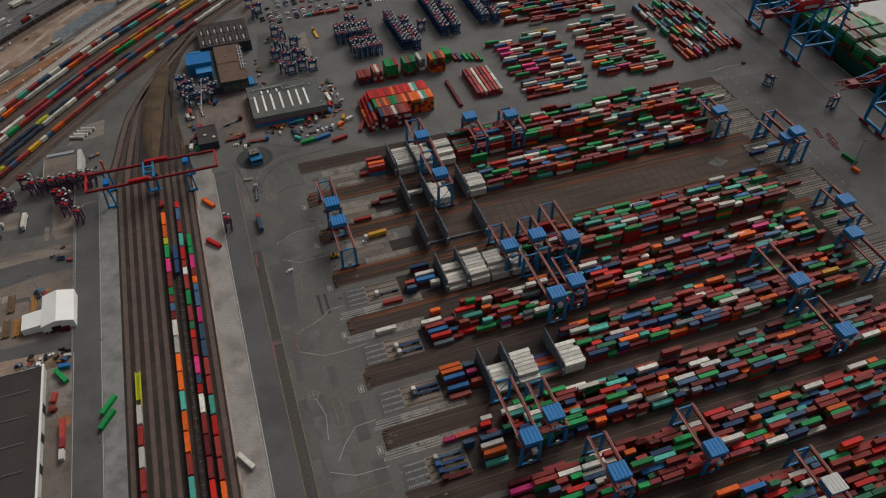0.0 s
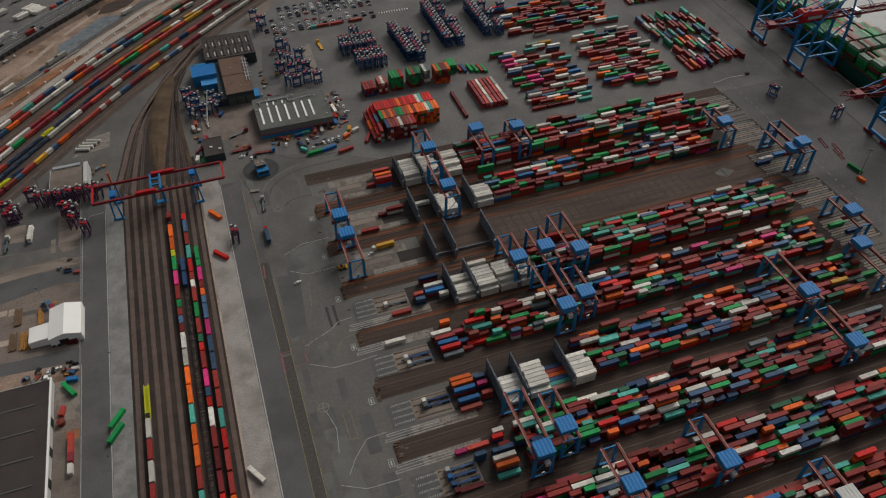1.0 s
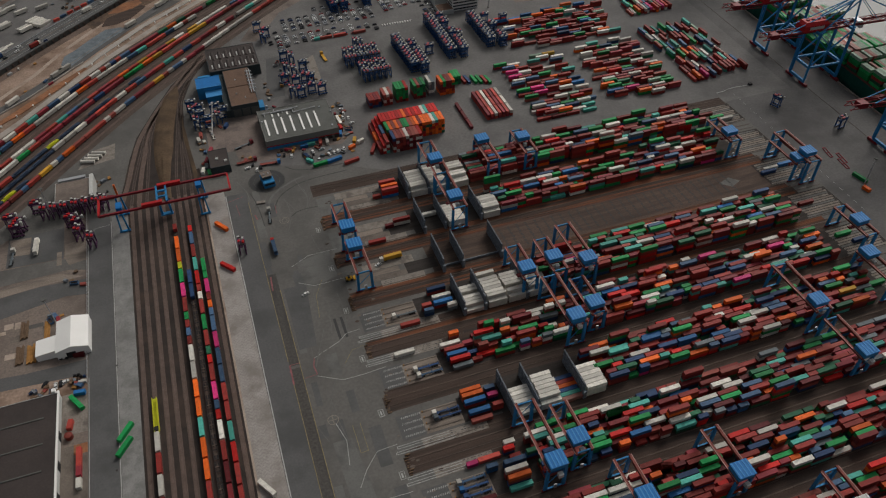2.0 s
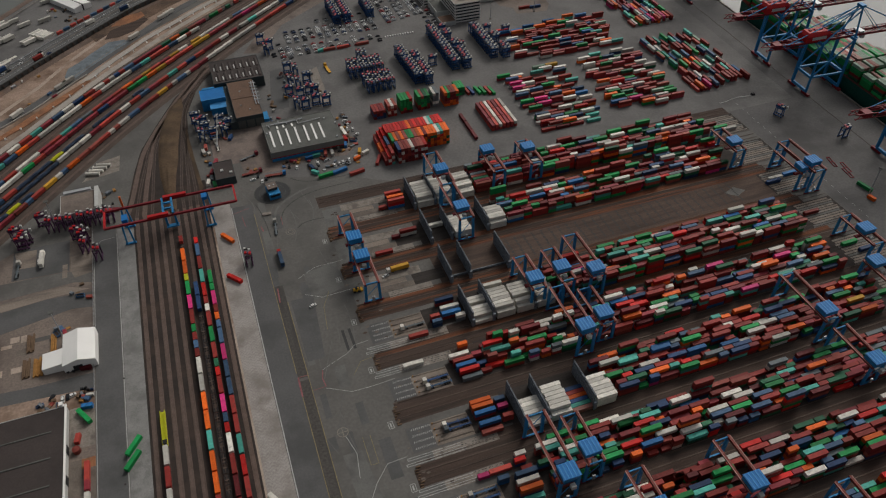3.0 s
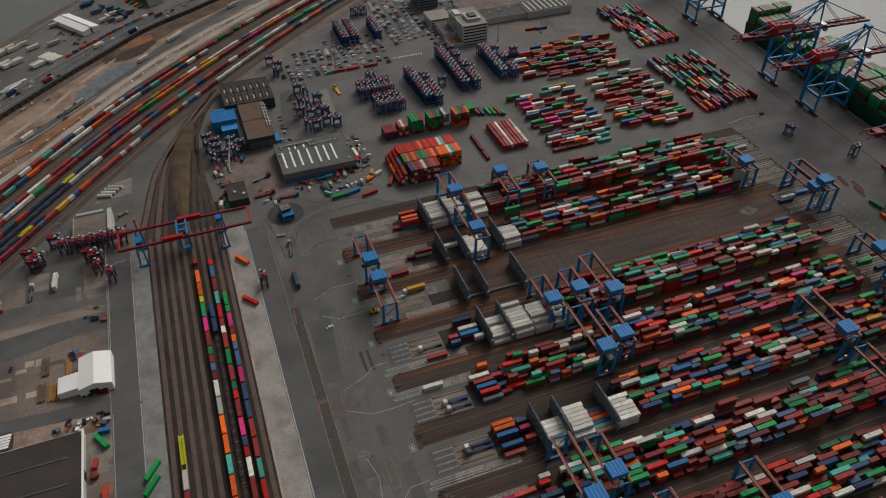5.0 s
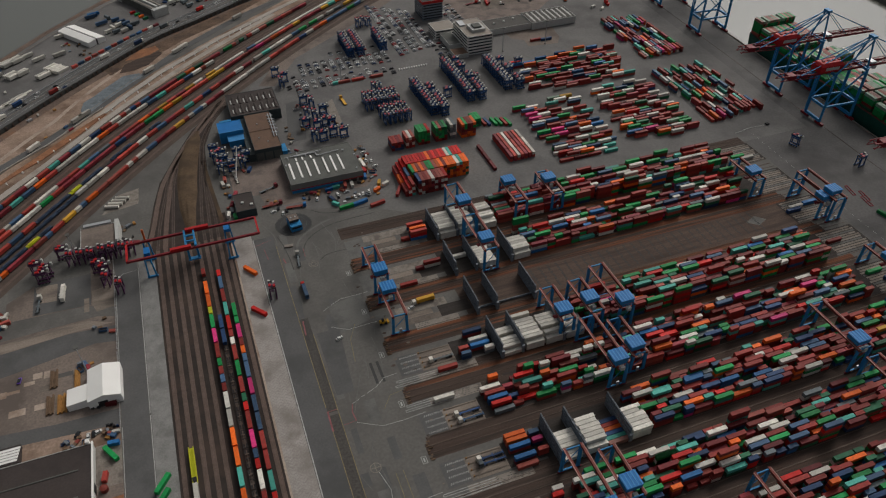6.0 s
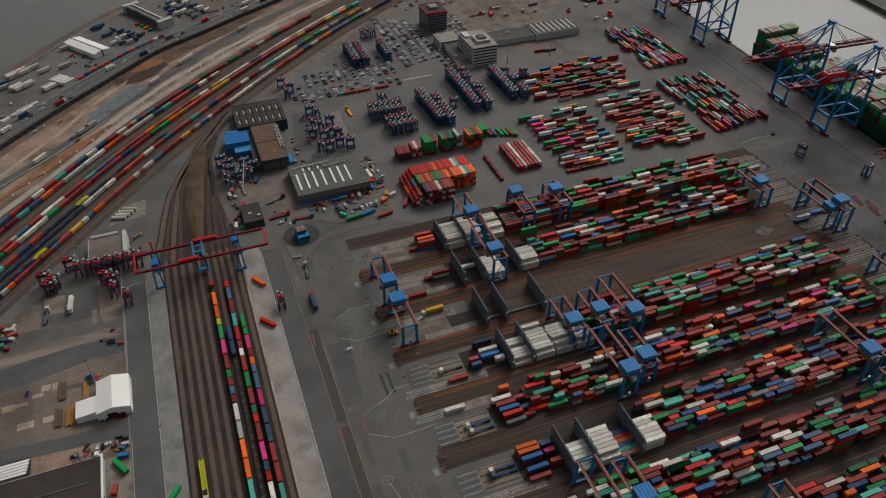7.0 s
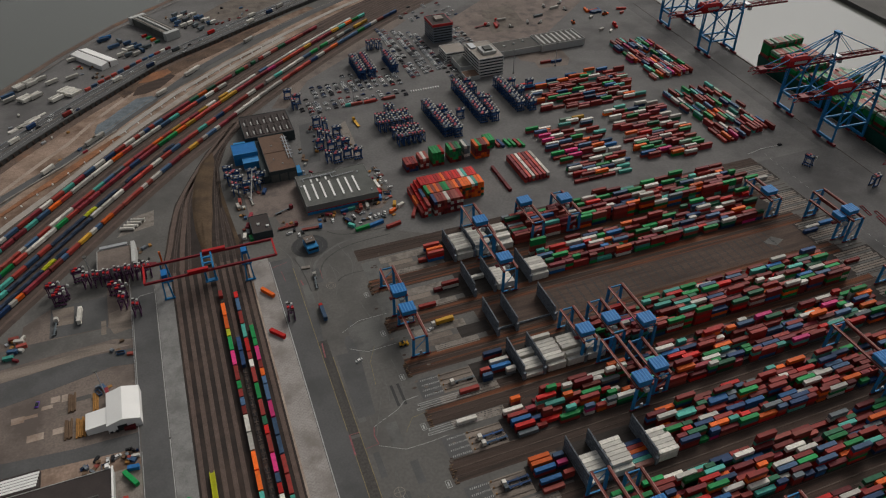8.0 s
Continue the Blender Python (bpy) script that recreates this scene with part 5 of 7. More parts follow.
def loop_line(x0, x1, y0, y1):
    line("white_line", [(x1, y0), (x0, y0), (x0, y1), (x1, y1)], 0.26, 0.13, WHITE_LINE, "white loop line round a transfer strip")


for k in range(0, 8):
    n = near_rail(k)
    # the hand-over pits lie north of the pale strip in odd blocks and south of it in even ones
    odd = k % 2 == 1
    pit = n + (7.6 if odd else 2.0)
    pale = n + (0.3 if odd else 20.2)
    if k >= 3:
        slab("transfer_pad", rect(43, 78 if odd else 74, pale + 0.2, pale + 5.8), 0.07, CONCRETE, "pale worn concrete transfer strip", category="pavement")
        slab("transfer_apron", rect(29.5, 43, pale + 0.2, pale + 5.8), 0.06, PATCH_LIGHT, "worn grey apron in front of the transfer strip", category="pavement")
        slab("truck_slots", rect(46.8, 67.5, pit, pit + 14.2), 0.06, WORN, "brown concrete lorry slots at the block end", category="pavement")
        slab("slot_apron", rect(34, 46.8, pit, pit + 15.0), 0.035, ROAD, "dark asphalt in front of the lorry slots", category="pavement")
        slab("slot_base", rect(67.5, 92, pit, pit + 15.5), 0.055, BLOCK_FLOOR, "dark hand-over floor at the block end", category="ground")
        slab("slot_verge", rect(78 if odd else 74, 92, pale, pale + 6), 0.052, DIRT, "dark worn floor behind the transfer strip", category="ground")
        loop_line(28.6, 60, pale + 0.9, pale + 2.2)
        loop_line(30.0, 58, pale + 3.9, pale + 5.2)
        for j in range(4):
            y = pit + 2.0 + 3.75 * j
            chevron_row(35.6 + 0.3 * j, y)
            bm = bmesh.new()
            for s in (-0.2, 0.2):
                box(bm, 48.5, 67.0, y + s - 0.08, y + s + 0.08, 0.06, 0.22)
            tagged(part("slot_kerb", bm, SLOT), "low kerb between two lorry slots", "kerb", kind="structure")
            b = thing("bollard", pose(48.2, y, 0.06), "short orange steel bollard at a lorry slot", "bollard", "bollards at the lorry slots")
            part("post", boxed(-0.25, 0.25, -0.25, 0.25, 0, 1.2), WOOD_ORANGE, b)
    else:
        slab("transfer_pad", rect(46, 79, n + 16.5, n + 23.0), 0.07, CONCRETE, "pale worn concrete transfer strip", category="pavement")
        slab("transfer_pad", rect(54, 82, n + 1.2, n + 6.4), 0.07, CONCRETE, "pale worn concrete transfer strip", category="pavement")
        for j in range(2):
            slab("transfer_pad", rect(49 + 2 * j, 72 - 4 * j, n + 6.8 + 4.8 * j, n + 11.2 + 4.8 * j), 0.065, (SLOT, WORN)[j], "worn beige concrete transfer slab", category="pavement")
        slab("slot_base", rect(72, 92, n + 6.8, n + 16.2), 0.055, BLOCK_FLOOR, "dark hand-over floor at the block end", category="ground")
        slab("transfer_apron", rect(33, 46, n + 2.5, n + 22), 0.04, PATCH_LIGHT, "worn grey apron in front of the transfer strip", category="pavement")
    line("white_line", [(26.7, n - 8.2), (29.2, n - 8.2), (29.2, n - 12.5), (26.7, n - 12.5), (26.7, n - 8.2)], 0.26, 0.12, WHITE_LINE, "small white painted frame on the asphalt")
    tagged(part("lane_number", boxed(27.5, 28.3, n - 11.6, n - 9.1, 0.0, 0.12), WHITE_LINE), "white painted lane sign bar on the asphalt", "road marking", kind="structure")
    bs_ = thing("buffer_stop", pose(31.2, n - 6, 0), "rusty brown buffers and cable anchors at the rail end", "buffer stop", "rail end buffers")
    for i in range(9):
        u, v = 0.5 * (i % 3) + TR.uniform(-0.3, 0.3), -6.0 + 1.4 * i
        part("anchor", boxed(u, u + TR.uniform(0.8, 2.6), v, v + TR.uniform(0.3, 0.8), 0.03, 0.03 + TR.uniform(0.2, 0.8)), WOOD, bs_)

TRANSFER = "containers waiting at the block ends"


def waiting(k, dx, dy, keys, size=40, x=80):
    for t, key in enumerate(keys.split()):
        container(x + dx, near_rail(k) + dy, 0.06 + t * 2.52, key, size, 0, TRANSFER, "waiting at a block end")


for k, x, dy, keys, size in (
        (0, 84, 19.5, "navy faded_red", 40), (0, 83.5, 11.4, "navy red orange", 40), (0, 83, 7.6, "blue red faded_red", 40), (0, 73.7, 9, "faded_red", 20),
        (1, 82, 15.5, "white oxide", 40), (1, 73.3, 14.6, "maroon", 20), (1, 61.6, 2.6, "oxide", 40), (1, 101, 17, "white", 40),
        (3, 83, 23.6, "oxide navy", 40), (3, 84, 16.6, "blue white", 40), (3, 83.5, 12.2, "oxide blue", 40), (3, 73.5, 12.4, "oxide faded_red", 20), (3, 73.5, 8.2, "navy slate", 20), (3, 88, 8.2, "grey white", 20), (3, 60.5, 4.2, "faded_red", 40),
        (4, 76.5, 18.3, "maroon white", 40), (4, 86, 15.8, "oxide wine", 20), (4, 77.5, 14.4, "oxide oxide", 40), (4, 78, 10.8, "navy blue", 40), (4, 87, 10.2, "navy", 20), (4, 78.5, 7.0, "maroon red", 40), (4, 88, 5.0, "oxide", 20), (4, 79, 3.6, "grey", 40), (4, 81, 25.0, "brown orange", 20), (4, 51, 22.8, "white", 40),
        (5, 76, 23.2, "brown orange", 40), (5, 76, 20.2, "brown orange", 40), (5, 76, 16.2, "oxide blue", 40), (5, 76, 9.6, "maroon blue", 40), (5, 76, 5.9, "brown", 40), (5, 86, 21.2, "wine slate", 20), (5, 86, 16.6, "navy pink", 20), (5, 86.5, 10.2, "faded_red faded_red", 20),
        (6, 83, 25.2, "navy white", 20), (6, 81.5, 22, "navy red", 20), (6, 83.5, 18.2, "oxide", 20), (6, 61.9, 21.3, "pink", 20), (6, 71, 21.6, "faded_red", 40), (6, 70, 15.6, "blue slate", 20), (6, 81.8, 14.8, "navy slate", 40), (6, 80, 9.4, "oxide oxide white", 40), (6, 80, 5.4, "navy brown orange", 40), (6, 80, 2.4, "teal", 40),
        (7, 86, 26, "oxide maroon", 40), (7, 97, 25, "maroon brown", 20), (7, 85, 22, "brown pink", 40), (7, 84, 18, "oxide", 40)):
    waiting(k, x - 80, dy, keys, size)
truck(60, near_rail(3) + 12.6, 180, "white", "grey")
truck(60, near_rail(4) + 9.6, 181, "white", "navy")
truck(60.5, near_rail(4) + 5.2, 181, "white", "slate")
truck(60.5, near_rail(5) + 17.3, 180, "white", "navy", None)
truck(60.5, near_rail(5) + 14.2, 180, "grey", "navy", None, "grey-cabbed lorry with a dark blue trailer")
truck(59, near_rail(6) + 13.9, 180, "white", "slate")
truck(59, near_rail(6) + 10, 180, "blue", "navy", None, "blue-cabbed lorry with a dark trailer in a slot")
truck(59.5, near_rail(6) + 5.9, 180, "navy", "navy", None, "dark-cabbed lorry with a dark trailer in a slot")
truck(60, near_rail(6) + 2.2, 180, "maroon", "maroon", None, "maroon lorry with a low trailer in a slot")
truck(66, near_rail(2) + 23.0, 182, "white", "yellow", "yellow", "white lorry with a yellow box trailer")
car(56.5, near_rail(2) + 20.2, 200, 0)
car(-150, 420, 90, 0)
container(350, near_rail(2) + 18.5, 0.1, "white", 40, 0, TRANSFER, "standing on a concrete pad")
container(363, near_rail(2) + 19.5, 0.1, "blue", 40, 0, TRANSFER, "standing on a concrete pad")
container(346, near_rail(2) + 15.5, 0.1, "navy", 40, 0, TRANSFER, "standing on a concrete pad")
for x, y, key in ((348, near_rail(3) + 16, "oxide"), (350, near_rail(4) + 20, "green"), (357, near_rail(4) + 12, "navy"), (352, near_rail(0) + 12, "green"), (358, near_rail(0) + 8, "white"), (346, near_rail(0) + 18, "oxide"), (338, near_rail(5) + 15, "green")):
    container(x, y, 0.1, key, 40, 0, TRANSFER, "standing on a concrete pad")
for k in range(0, 7):
    n = near_rail(k)
    slab("quay_pad_base", rect(340, 373, n + 3.0, n + 27.6), 0.055, BLOCK_FLOOR, "dark worn paving between pale lane strips", category="ground")
    for j in range(11):
        slab("quay_pad", rect(341 + (j * 7) % 4 * 0.5, 372 - (j * 5) % 3 * 0.9, n + 3.5 + 2.15 * j, n + 5.05 + 2.15 * j), 0.07, (CONCRETE, WORN, CONCRETE, PATCH_LIGHT)[(k + j) % 4], "pale concrete straddle lane at the quay end", category="pavement")

# foot marks on the empty block floor
n = near_rail(2)
marks = bmesh.new()
for i in range(28):
    for j in range(7):
        for s in (0, 1.3):
            x, y = 140 + 6.4 * i + TR.uniform(-0.3, 0.3), n + 6 + 3 * j + s
            box(marks, x, x + 1.6, y, y + 0.8, 0.05, 0.1)
tagged(part("floor_marks", marks, PATCH_DARK), "rows of dark foot plates on the empty block floor", "floor marks", kind="stuff")
slab("wet_patch", [(306, n + 17), (316, n + 21), (322, n + 15), (313, n + 11)], 0.08, PATCH_LIGHT, "pale damp patch on the empty block floor", category="ground")

# ---------------------------------------------------------------- big red and orange stack, green stacks, flat racks
def block(x0, y, tops, tiers, below, seed):
    """A tight row of containers end to end across: tops names the uppermost, below the paints of the rest."""
    rr = random.Random(seed)
    pile = Pile()
    for i, c in enumerate(tops):
        for t in range(tiers):
            paint = LETTERS[c] if t == tiers - 1 else rr.choice(below[min(t, len(below) - 1)])
            pile.add(x0 + 2.56 * i, y, 2.52 * t, paint, 40, 90)
    return pile


ORANGE_BELOW = [["orange", "orange", "red", "orange", "oxide", "dark_green"]]
FRONT_BELOW = [["maroon"] * 6 + ["oxide"] * 3 + ["white"] * 2 + ["wine"]]
r = random.Random(21)
for x0, y, tops, tiers, below in ((99, 472, "rrrrrrrorrrrrwtrrr", 5, ORANGE_BELOW), (100, 459.5, "gobobggbooxooowtoo", 5, ORANGE_BELOW), (101, 447, "nbxbwxbbr", 5, FRONT_BELOW)):
    block(x0, y, tops, tiers, below, int(y)).build("empty_container_stack", "big terraced stack of red and orange containers", "containers")
for y, cols in ((472, ("rx", "tur", "oxnr")), (459.5, ("ro", "xtr", "noxu")), (447, ("mx", "rwr", "txwx"))):
    pile = Pile()
    for x, col in zip((91.5, 94.1, 96.7), cols):
        for t, c in enumerate(col):
            pile.add(x - (472 - y) * 0.02, y + 1, 2.52 * t, LETTERS[c], 40, 90)
    pile.build("empty_container_stack", "lower terrace of mixed containers beside a red stack", "containers")
GREENS = ["green", "green", "dark_green"]
for x0, y, tops, tiers, below, hue in ((100, 511, "xxmx", 3, [["maroon", "navy"], ["maroon", "navy", "oxide"]], "dark maroon"), (112, 511, "bwb", 4, [["oxide"], ["maroon", "white"], ["oxide", "brown"]], "oxide red"), (123, 512, "gggr", 5, [["oxide", "maroon"], ["oxide", "green"], GREENS, GREENS], "bright green"), (138, 512, "gbdg", 5, [["maroon", "oxide"], ["green", "oxide"], GREENS, GREENS], "green and brown"),
                                       (151, 513, "wy", 5, [["white", "grey"]], "off-white"), (160, 510, "ogxbo", 5, [["orange"], ["orange", "oxide"], ["maroon"], ["maroon", "green"]], "orange and maroon"), (175, 522, "ggg", 3, [GREENS], "bright green")):
    block(x0, y, tops, tiers, below, int(x0)).build("empty_container_stack", "tall block of stacked " + hue + " containers", "containers")
for i, (x, key) in enumerate(((184, "oxide"), (187.5, "navy"), (193, "green"), (197, "green"), (201, "oxide"), (204, "green"))):
    container(x, 520 - i * 1.5, 0, key, 40, 95, "containers beside the stacks", "lying beside tall stacks")
pile = Pile()
for i in range(7):
    for j in range(3):
        for t in range(2):
            pile.add(183 + 3.2 * i, 463 + 12.4 * j, 2.52 * t, "white" if (i in (2, 6) and t == 1) else "wine" if (i + t) % 2 else "faded_red", 40, 90)
pile.build("container_row_stack", "tight rows of dark red containers on the yard", "containers")
container(166, 481, 0, "maroon", 40, 90, "", "alone on the yard")
container(166, 468.6, 0, "maroon", 40, 90, "", "alone on the yard")
container(166, 456.2, 0, "maroon", 40, 90, "", "alone on the yard")
container(86.5, 450, 0, "oxide", 40, 62, "", "alone on the yard")

# loose containers beside the tracks
container(-32.2, 400, 0.18, "orange", 40, -57, "", "lying askew on the paved strip")
container(-33.2, 360, 0.18, "red", 40, -51, "", "lying askew on the paved strip")
container(-35.5, 201, 0.18, "white", 40, -58, "", "lying askew on the paved strip")
container(-98.6, 256.4, 0.2, "green", 40, 54, "", "lying askew on the cobbled strip")
container(-99.4, 247.6, 0.2, "green", 40, 54, "", "lying askew on the cobbled strip")

# lime crane wagon
w = thing("crane_wagon", pose(-83.3, 256.5, 0), "lime yellow railway crane wagon on the loading track", "wagon")
part("frame", boxed(-1.3, 1.3, -6, 16, 1.0, 1.4), LIME, w)
for s in (-1.1, 1.1):
    part("jib_chord", boxed(s - 0.18, s + 0.18, -6, 16, 2.4, 2.8), LIME, w)
for i in range(8):
    part("jib_tie", bars(((-1.1, -6 + 2.6 * i, 2.6), (1.1, -3.6 + 2.6 * i, 2.6)), w=0.25), LIME, w)
part("counterweight", boxed(-1.1, 1.1, -5.5, -3, 1.4, 3), BLACK, w)
for y in (-4, 10):
    part("bogie", boxed(-1.2, 1.2, y - 1.4, y + 1.4, 0.34, 1.0), BLACK, w)
slab("north_yard", [(-4, 462), (60, 440), (100, 416), (quay_x(416) - 3, 416), (quay_x(900) - 3, 900), (300, 900), (190, 815), (60, 712), (10, 660), (-10, 610)], 0.012, NORTH, "pale grey asphalt of the northern yard", category="ground")
slab("bare_lot", [(278, 674), (288, 661), (285, 641), (316, 637), (325, 651), (326, 673)], 0.02, YARD_BROWN, "pale bare lot beside the long shed", category="ground")
slab("bare_lot", [(240, 712), (330, 716), (415, 790), (400, 850), (320, 850), (240, 790)], 0.02, APRON, "worn brownish yard behind the sheds", category="ground")
slab("crane_lane", [(437, 416), (quay_x(416) - 3, 416), (quay_x(900) - 3, 900), (464, 900)], 0.016, QUAY, "darker grey paving under the quay cranes", category="ground")
slab("quay_apron", [(374, 60), (quay_x(60) - 3, 60), (quay_x(416) - 3, 416), (374, 416)], 0.012, QUAY, "grey paved apron along the quay", category="ground")
# ---------------------------------------------------------------- track fan and dirt mound north of the loading tracks
slab("fan_bed", [(-98.5, 440), (-92.5, 470), (-87.5, 500), (-81.5, 527), (-67, 561), (-50, 598), (-24, 632), (-33, 600), (-43, 567), (-45, 533), (-43.5, 500), (-41.3, 464), (-40, 440)], 0.04, BALLAST, "dark ballast where the loading tracks converge", category="track bed")
slab("brown_verge", [(-45.6, 548), (-45, 533), (-43.5, 500), (-41.3, 464), (-44, 457), (-45.3, 489), (-47.3, 517)], 0.3, MOUND, "narrow brown verge beside the track fan", 0.25, "ground")


def mound():
    """A low heap with rounded shoulders and an uneven crest."""
    left = [(-67, 443), (-67.6, 464), (-69.5, 487), (-69.9, 505), (-69.3, 522), (-65.3, 549), (-56.6, 580), (-47, 594)]
    right = [(-61.5, 443), (-60.3, 464), (-58, 487), (-55.8, 505), (-54, 522), (-50.5, 549), (-45.5, 580), (-44.5, 592)]
    rr = random.Random(12)
    bm = bmesh.new()
    rows = []
    for (ax, ay), (bx, by) in zip(left, right):
        row_ = []
        for j in range(7):
            u = j / 6
            rise = math.sin(math.pi * u) ** 0.7 * rr.uniform(1.0, 1.7) if 0 < j < 6 else 0.0
            row_.append(bm.verts.new((ax + (bx - ax) * u + rr.uniform(-0.5, 0.5), ay + (by - ay) * u, 0.045 + rise)))
        rows.append(row_)
    for p, q in zip(rows, rows[1:]):
        for j in range(6):
            bm.faces.new((p[j], p[j + 1], q[j + 1], q[j]))
    bmesh.ops.subdivide_edges(bm, edges=bm.edges[:], cuts=2, use_grid_fill=True, smooth=0.5)
    bmesh.ops.recalc_face_normals(bm, faces=bm.faces[:])
    for f in bm.faces:
        f.smooth = True
        if f.normal.z < 0:
            f.normal_flip()
    return bm


tagged(part("dirt_mound", mound(), MOUND), "long brown dirt mound between converging tracks", "mound", kind="structure")


def swept(pts, w, z, h):
    """A strip along smooth points."""
    P = [Vector(p) for p in pts]
    P = [P[0] * 2 - P[1]] + P + [P[-1] * 2 - P[-2]]
    out = []
    for i in range(1, len(P) - 2):
        for j in range(8):
            t = j / 8
            a, b, c, d = P[i - 1:i + 3]
            out.append(0.5 * ((2 * b) + (c - a) * t + (2 * a - 5 * b + 4 * c - d) * t * t + (3 * b - a - 3 * c + d) * t ** 3))
    out.append(P[-2])
    bm = bmesh.new()
    rows = []
    for i, p in enumerate(out):
        q = (out[min(i + 1, len(out) - 1)] - out[max(i - 1, 0)]).normalized()
        s = Vector((-q.y, q.x)) * w / 2
        rows.append([bm.verts.new((e.x, e.y, zz)) for e, zz in ((p - s, z - h), (p - s, z), (p + s, z), (p + s, z - h))])
    for a, b in zip(rows, rows[1:]):
        for i in range(3):
            bm.faces.new((a[i], b[i], b[i + 1], a[i + 1]))
    bmesh.ops.recalc_face_normals(bm, faces=bm.faces[:])
    return bm


FAN = [([(-95.5, 444), (-89.6, 470), (-84.5, 500), (-78.2, 527), (-64.2, 561), (-46, 598), (-20, 640)], SLEEPER), ([(-88.4, 444), (-85, 472), (-79.5, 503), (-73.5, 532), (-61.5, 563), (-44, 598), (-20, 640)], DARK_SLEEPER),
       ([(-83.3, 444), (-80.4, 474), (-76, 505), (-71.2, 534), (-58.2, 567), (-42, 597), (-18, 640)], SLEEPER), ([(-78.1, 444), (-76, 470), (-73.5, 500), (-70.8, 525), (-66, 545)], DARK_SLEEPER),
       ([(-56.6, 444), (-56, 470), (-52.3, 510), (-48.8, 543), (-44, 577), (-30, 613), (-10, 645)], DARK_SLEEPER), ([(-52.2, 444), (-50.6, 480), (-49, 515), (-46.6, 550), (-42, 580), (-28, 613), (-8, 643)], DARK_SLEEPER),
       ([(-47.4, 444), (-46.8, 475), (-47.6, 512), (-45.6, 548)], DARK_SLEEPER)]
for pts, bed in FAN:
    t = tagged(new("railway_track"), "curved railway track in the track fan", "railway track", "fan tracks", "structure")
    part("sleeper_bed", swept(pts, 3.3 if bed is SLEEPER else 2.4, 0.14, 0.1), bed, t)
    for s in (-0.75, 0.75):
        part("rail", swept([(x + s, y) for x, y in pts], 0.18, 0.28, 0.14), RAIL, t)

# ---------------------------------------------------------------- west yard
slab("west_yard", [(-420, 180), (-117.2, 180), (-117.2, 430), (-117, 452), (-180, 452), (-265, 345), (-330, 240)], 0.02, YARD_BROWN, "worn brown and grey west yard", category="ground")
slab("west_lot", [(-182, 424), (-166, 436), (-132, 436.5), (-131.5, 452), (-176, 452), (-200, 420), (-182, 402)], 0.05, ASPHALT, "grey asphalt lot with parked machines", category="ground")
slab("machine_lot", [(-166, 436), (-131.8, 436.3), (-131.7, 405), (-166, 407)], 0.055, ROAD, "darker asphalt lot with parked lorries", category="ground")
slab("cross_road", [(-240, 404), (-177.8, 406.3), (-133.4, 404.6), (-117.4, 398), (-117.4, 389), (-128.4, 392.9), (-176.7, 390.7), (-240, 386)], 0.06, ASPHALT, "grey asphalt cross road on the west yard", category="road")
slab("brown_strip", [(-240, 384), (-176.5, 388.2), (-135, 391.2), (-119.5, 384), (-144.6, 383.4), (-176, 379.9), (-240, 374)], 0.062, WORN, "worn brown strip between two yard roads", category="ground")
slab("dark_band", [(-240, 374), (-175.9, 379.7), (-144.6, 382.9), (-117.4, 381), (-117.4, 367), (-130, 369.2), (-174.5, 360.6), (-240, 352)], 0.066, ROAD, "dark asphalt cross road on the west yard", category="road")
slab("lower_road", [(-300, 306), (-186, 308), (-117.4, 303), (-117.4, 314), (-150, 314.5), (-186, 318), (-300, 326)], 0.06, ROAD, "dark asphalt road in front of the warehouse", category="road")
slab("sand_strip", [(-300, 292), (-117.4, 292), (-117.4, 303), (-186, 308), (-300, 306)], 0.05, EARTH, "sandy strip beside the warehouse", category="ground")
slab("light_patch", [(-165.7, 434.4), (-152, 433.3), (-152.1, 416.4), (-162.2, 417.5)], 0.08, WORN, "pale worn concrete patch on the lot", category="ground")
slab("light_patch", rect(-135.8, -132.8, 399, 412), 0.08, WORN, "pale concrete strip at the edge of the lot", category="ground")
slab("sand_patch", [(-131, 418), (-117.5, 421), (-117.5, 399), (-128.3, 397), (-131, 405)], 0.07, WORN, "bare brown patch beside the road", category="ground")
slab("side_concrete", rect(-130, -117.4, 265, 292), 0.09, CONCRETE, "pale concrete apron beside the warehouse", category="pavement")
slab("side_concrete", rect(-130, -117.4, 180, 258), 0.09, SLOT, "worn concrete apron beside the warehouse", category="pavement")
slab("yellow_patch", rect(-124, -117.4, 252, 258), 0.11, ORANGE_SAND, "yellowish stained patch on the apron", category="pavement")
WESTBOX = "containers on the west yard"
container(-122.4, 284, 0.1, "green", 40, -58, WESTBOX, "askew beside the warehouse")
container(-125.5, 270.5, 0.1, "faded_red", 20, 80, WESTBOX, "beside the warehouse")
for i, (y, key) in enumerate(((249, "faded_red"), (241, "wine"), (234, "white"))):
    container(-121, y, 0.1, key, 20 if i else 40, 90, WESTBOX, "in a row beside the warehouse")
tk = thing("storage_tank", pose(-126, 263.5, 0.09), "squat rust-brown cylindrical tank beside the warehouse", "tank")
bm = bmesh.new(); tube(bm, (0, 0, 0), (0, 0, 2.6), 2.0, 16); part("shell", bm, LONE["brown"], tk)
bm = bmesh.new(); tube(bm, (0, 0, 2.6), (0, 0, 3.0), 1.9, 16, 0.4); part("cap", bm, LONE["brown"], tk)
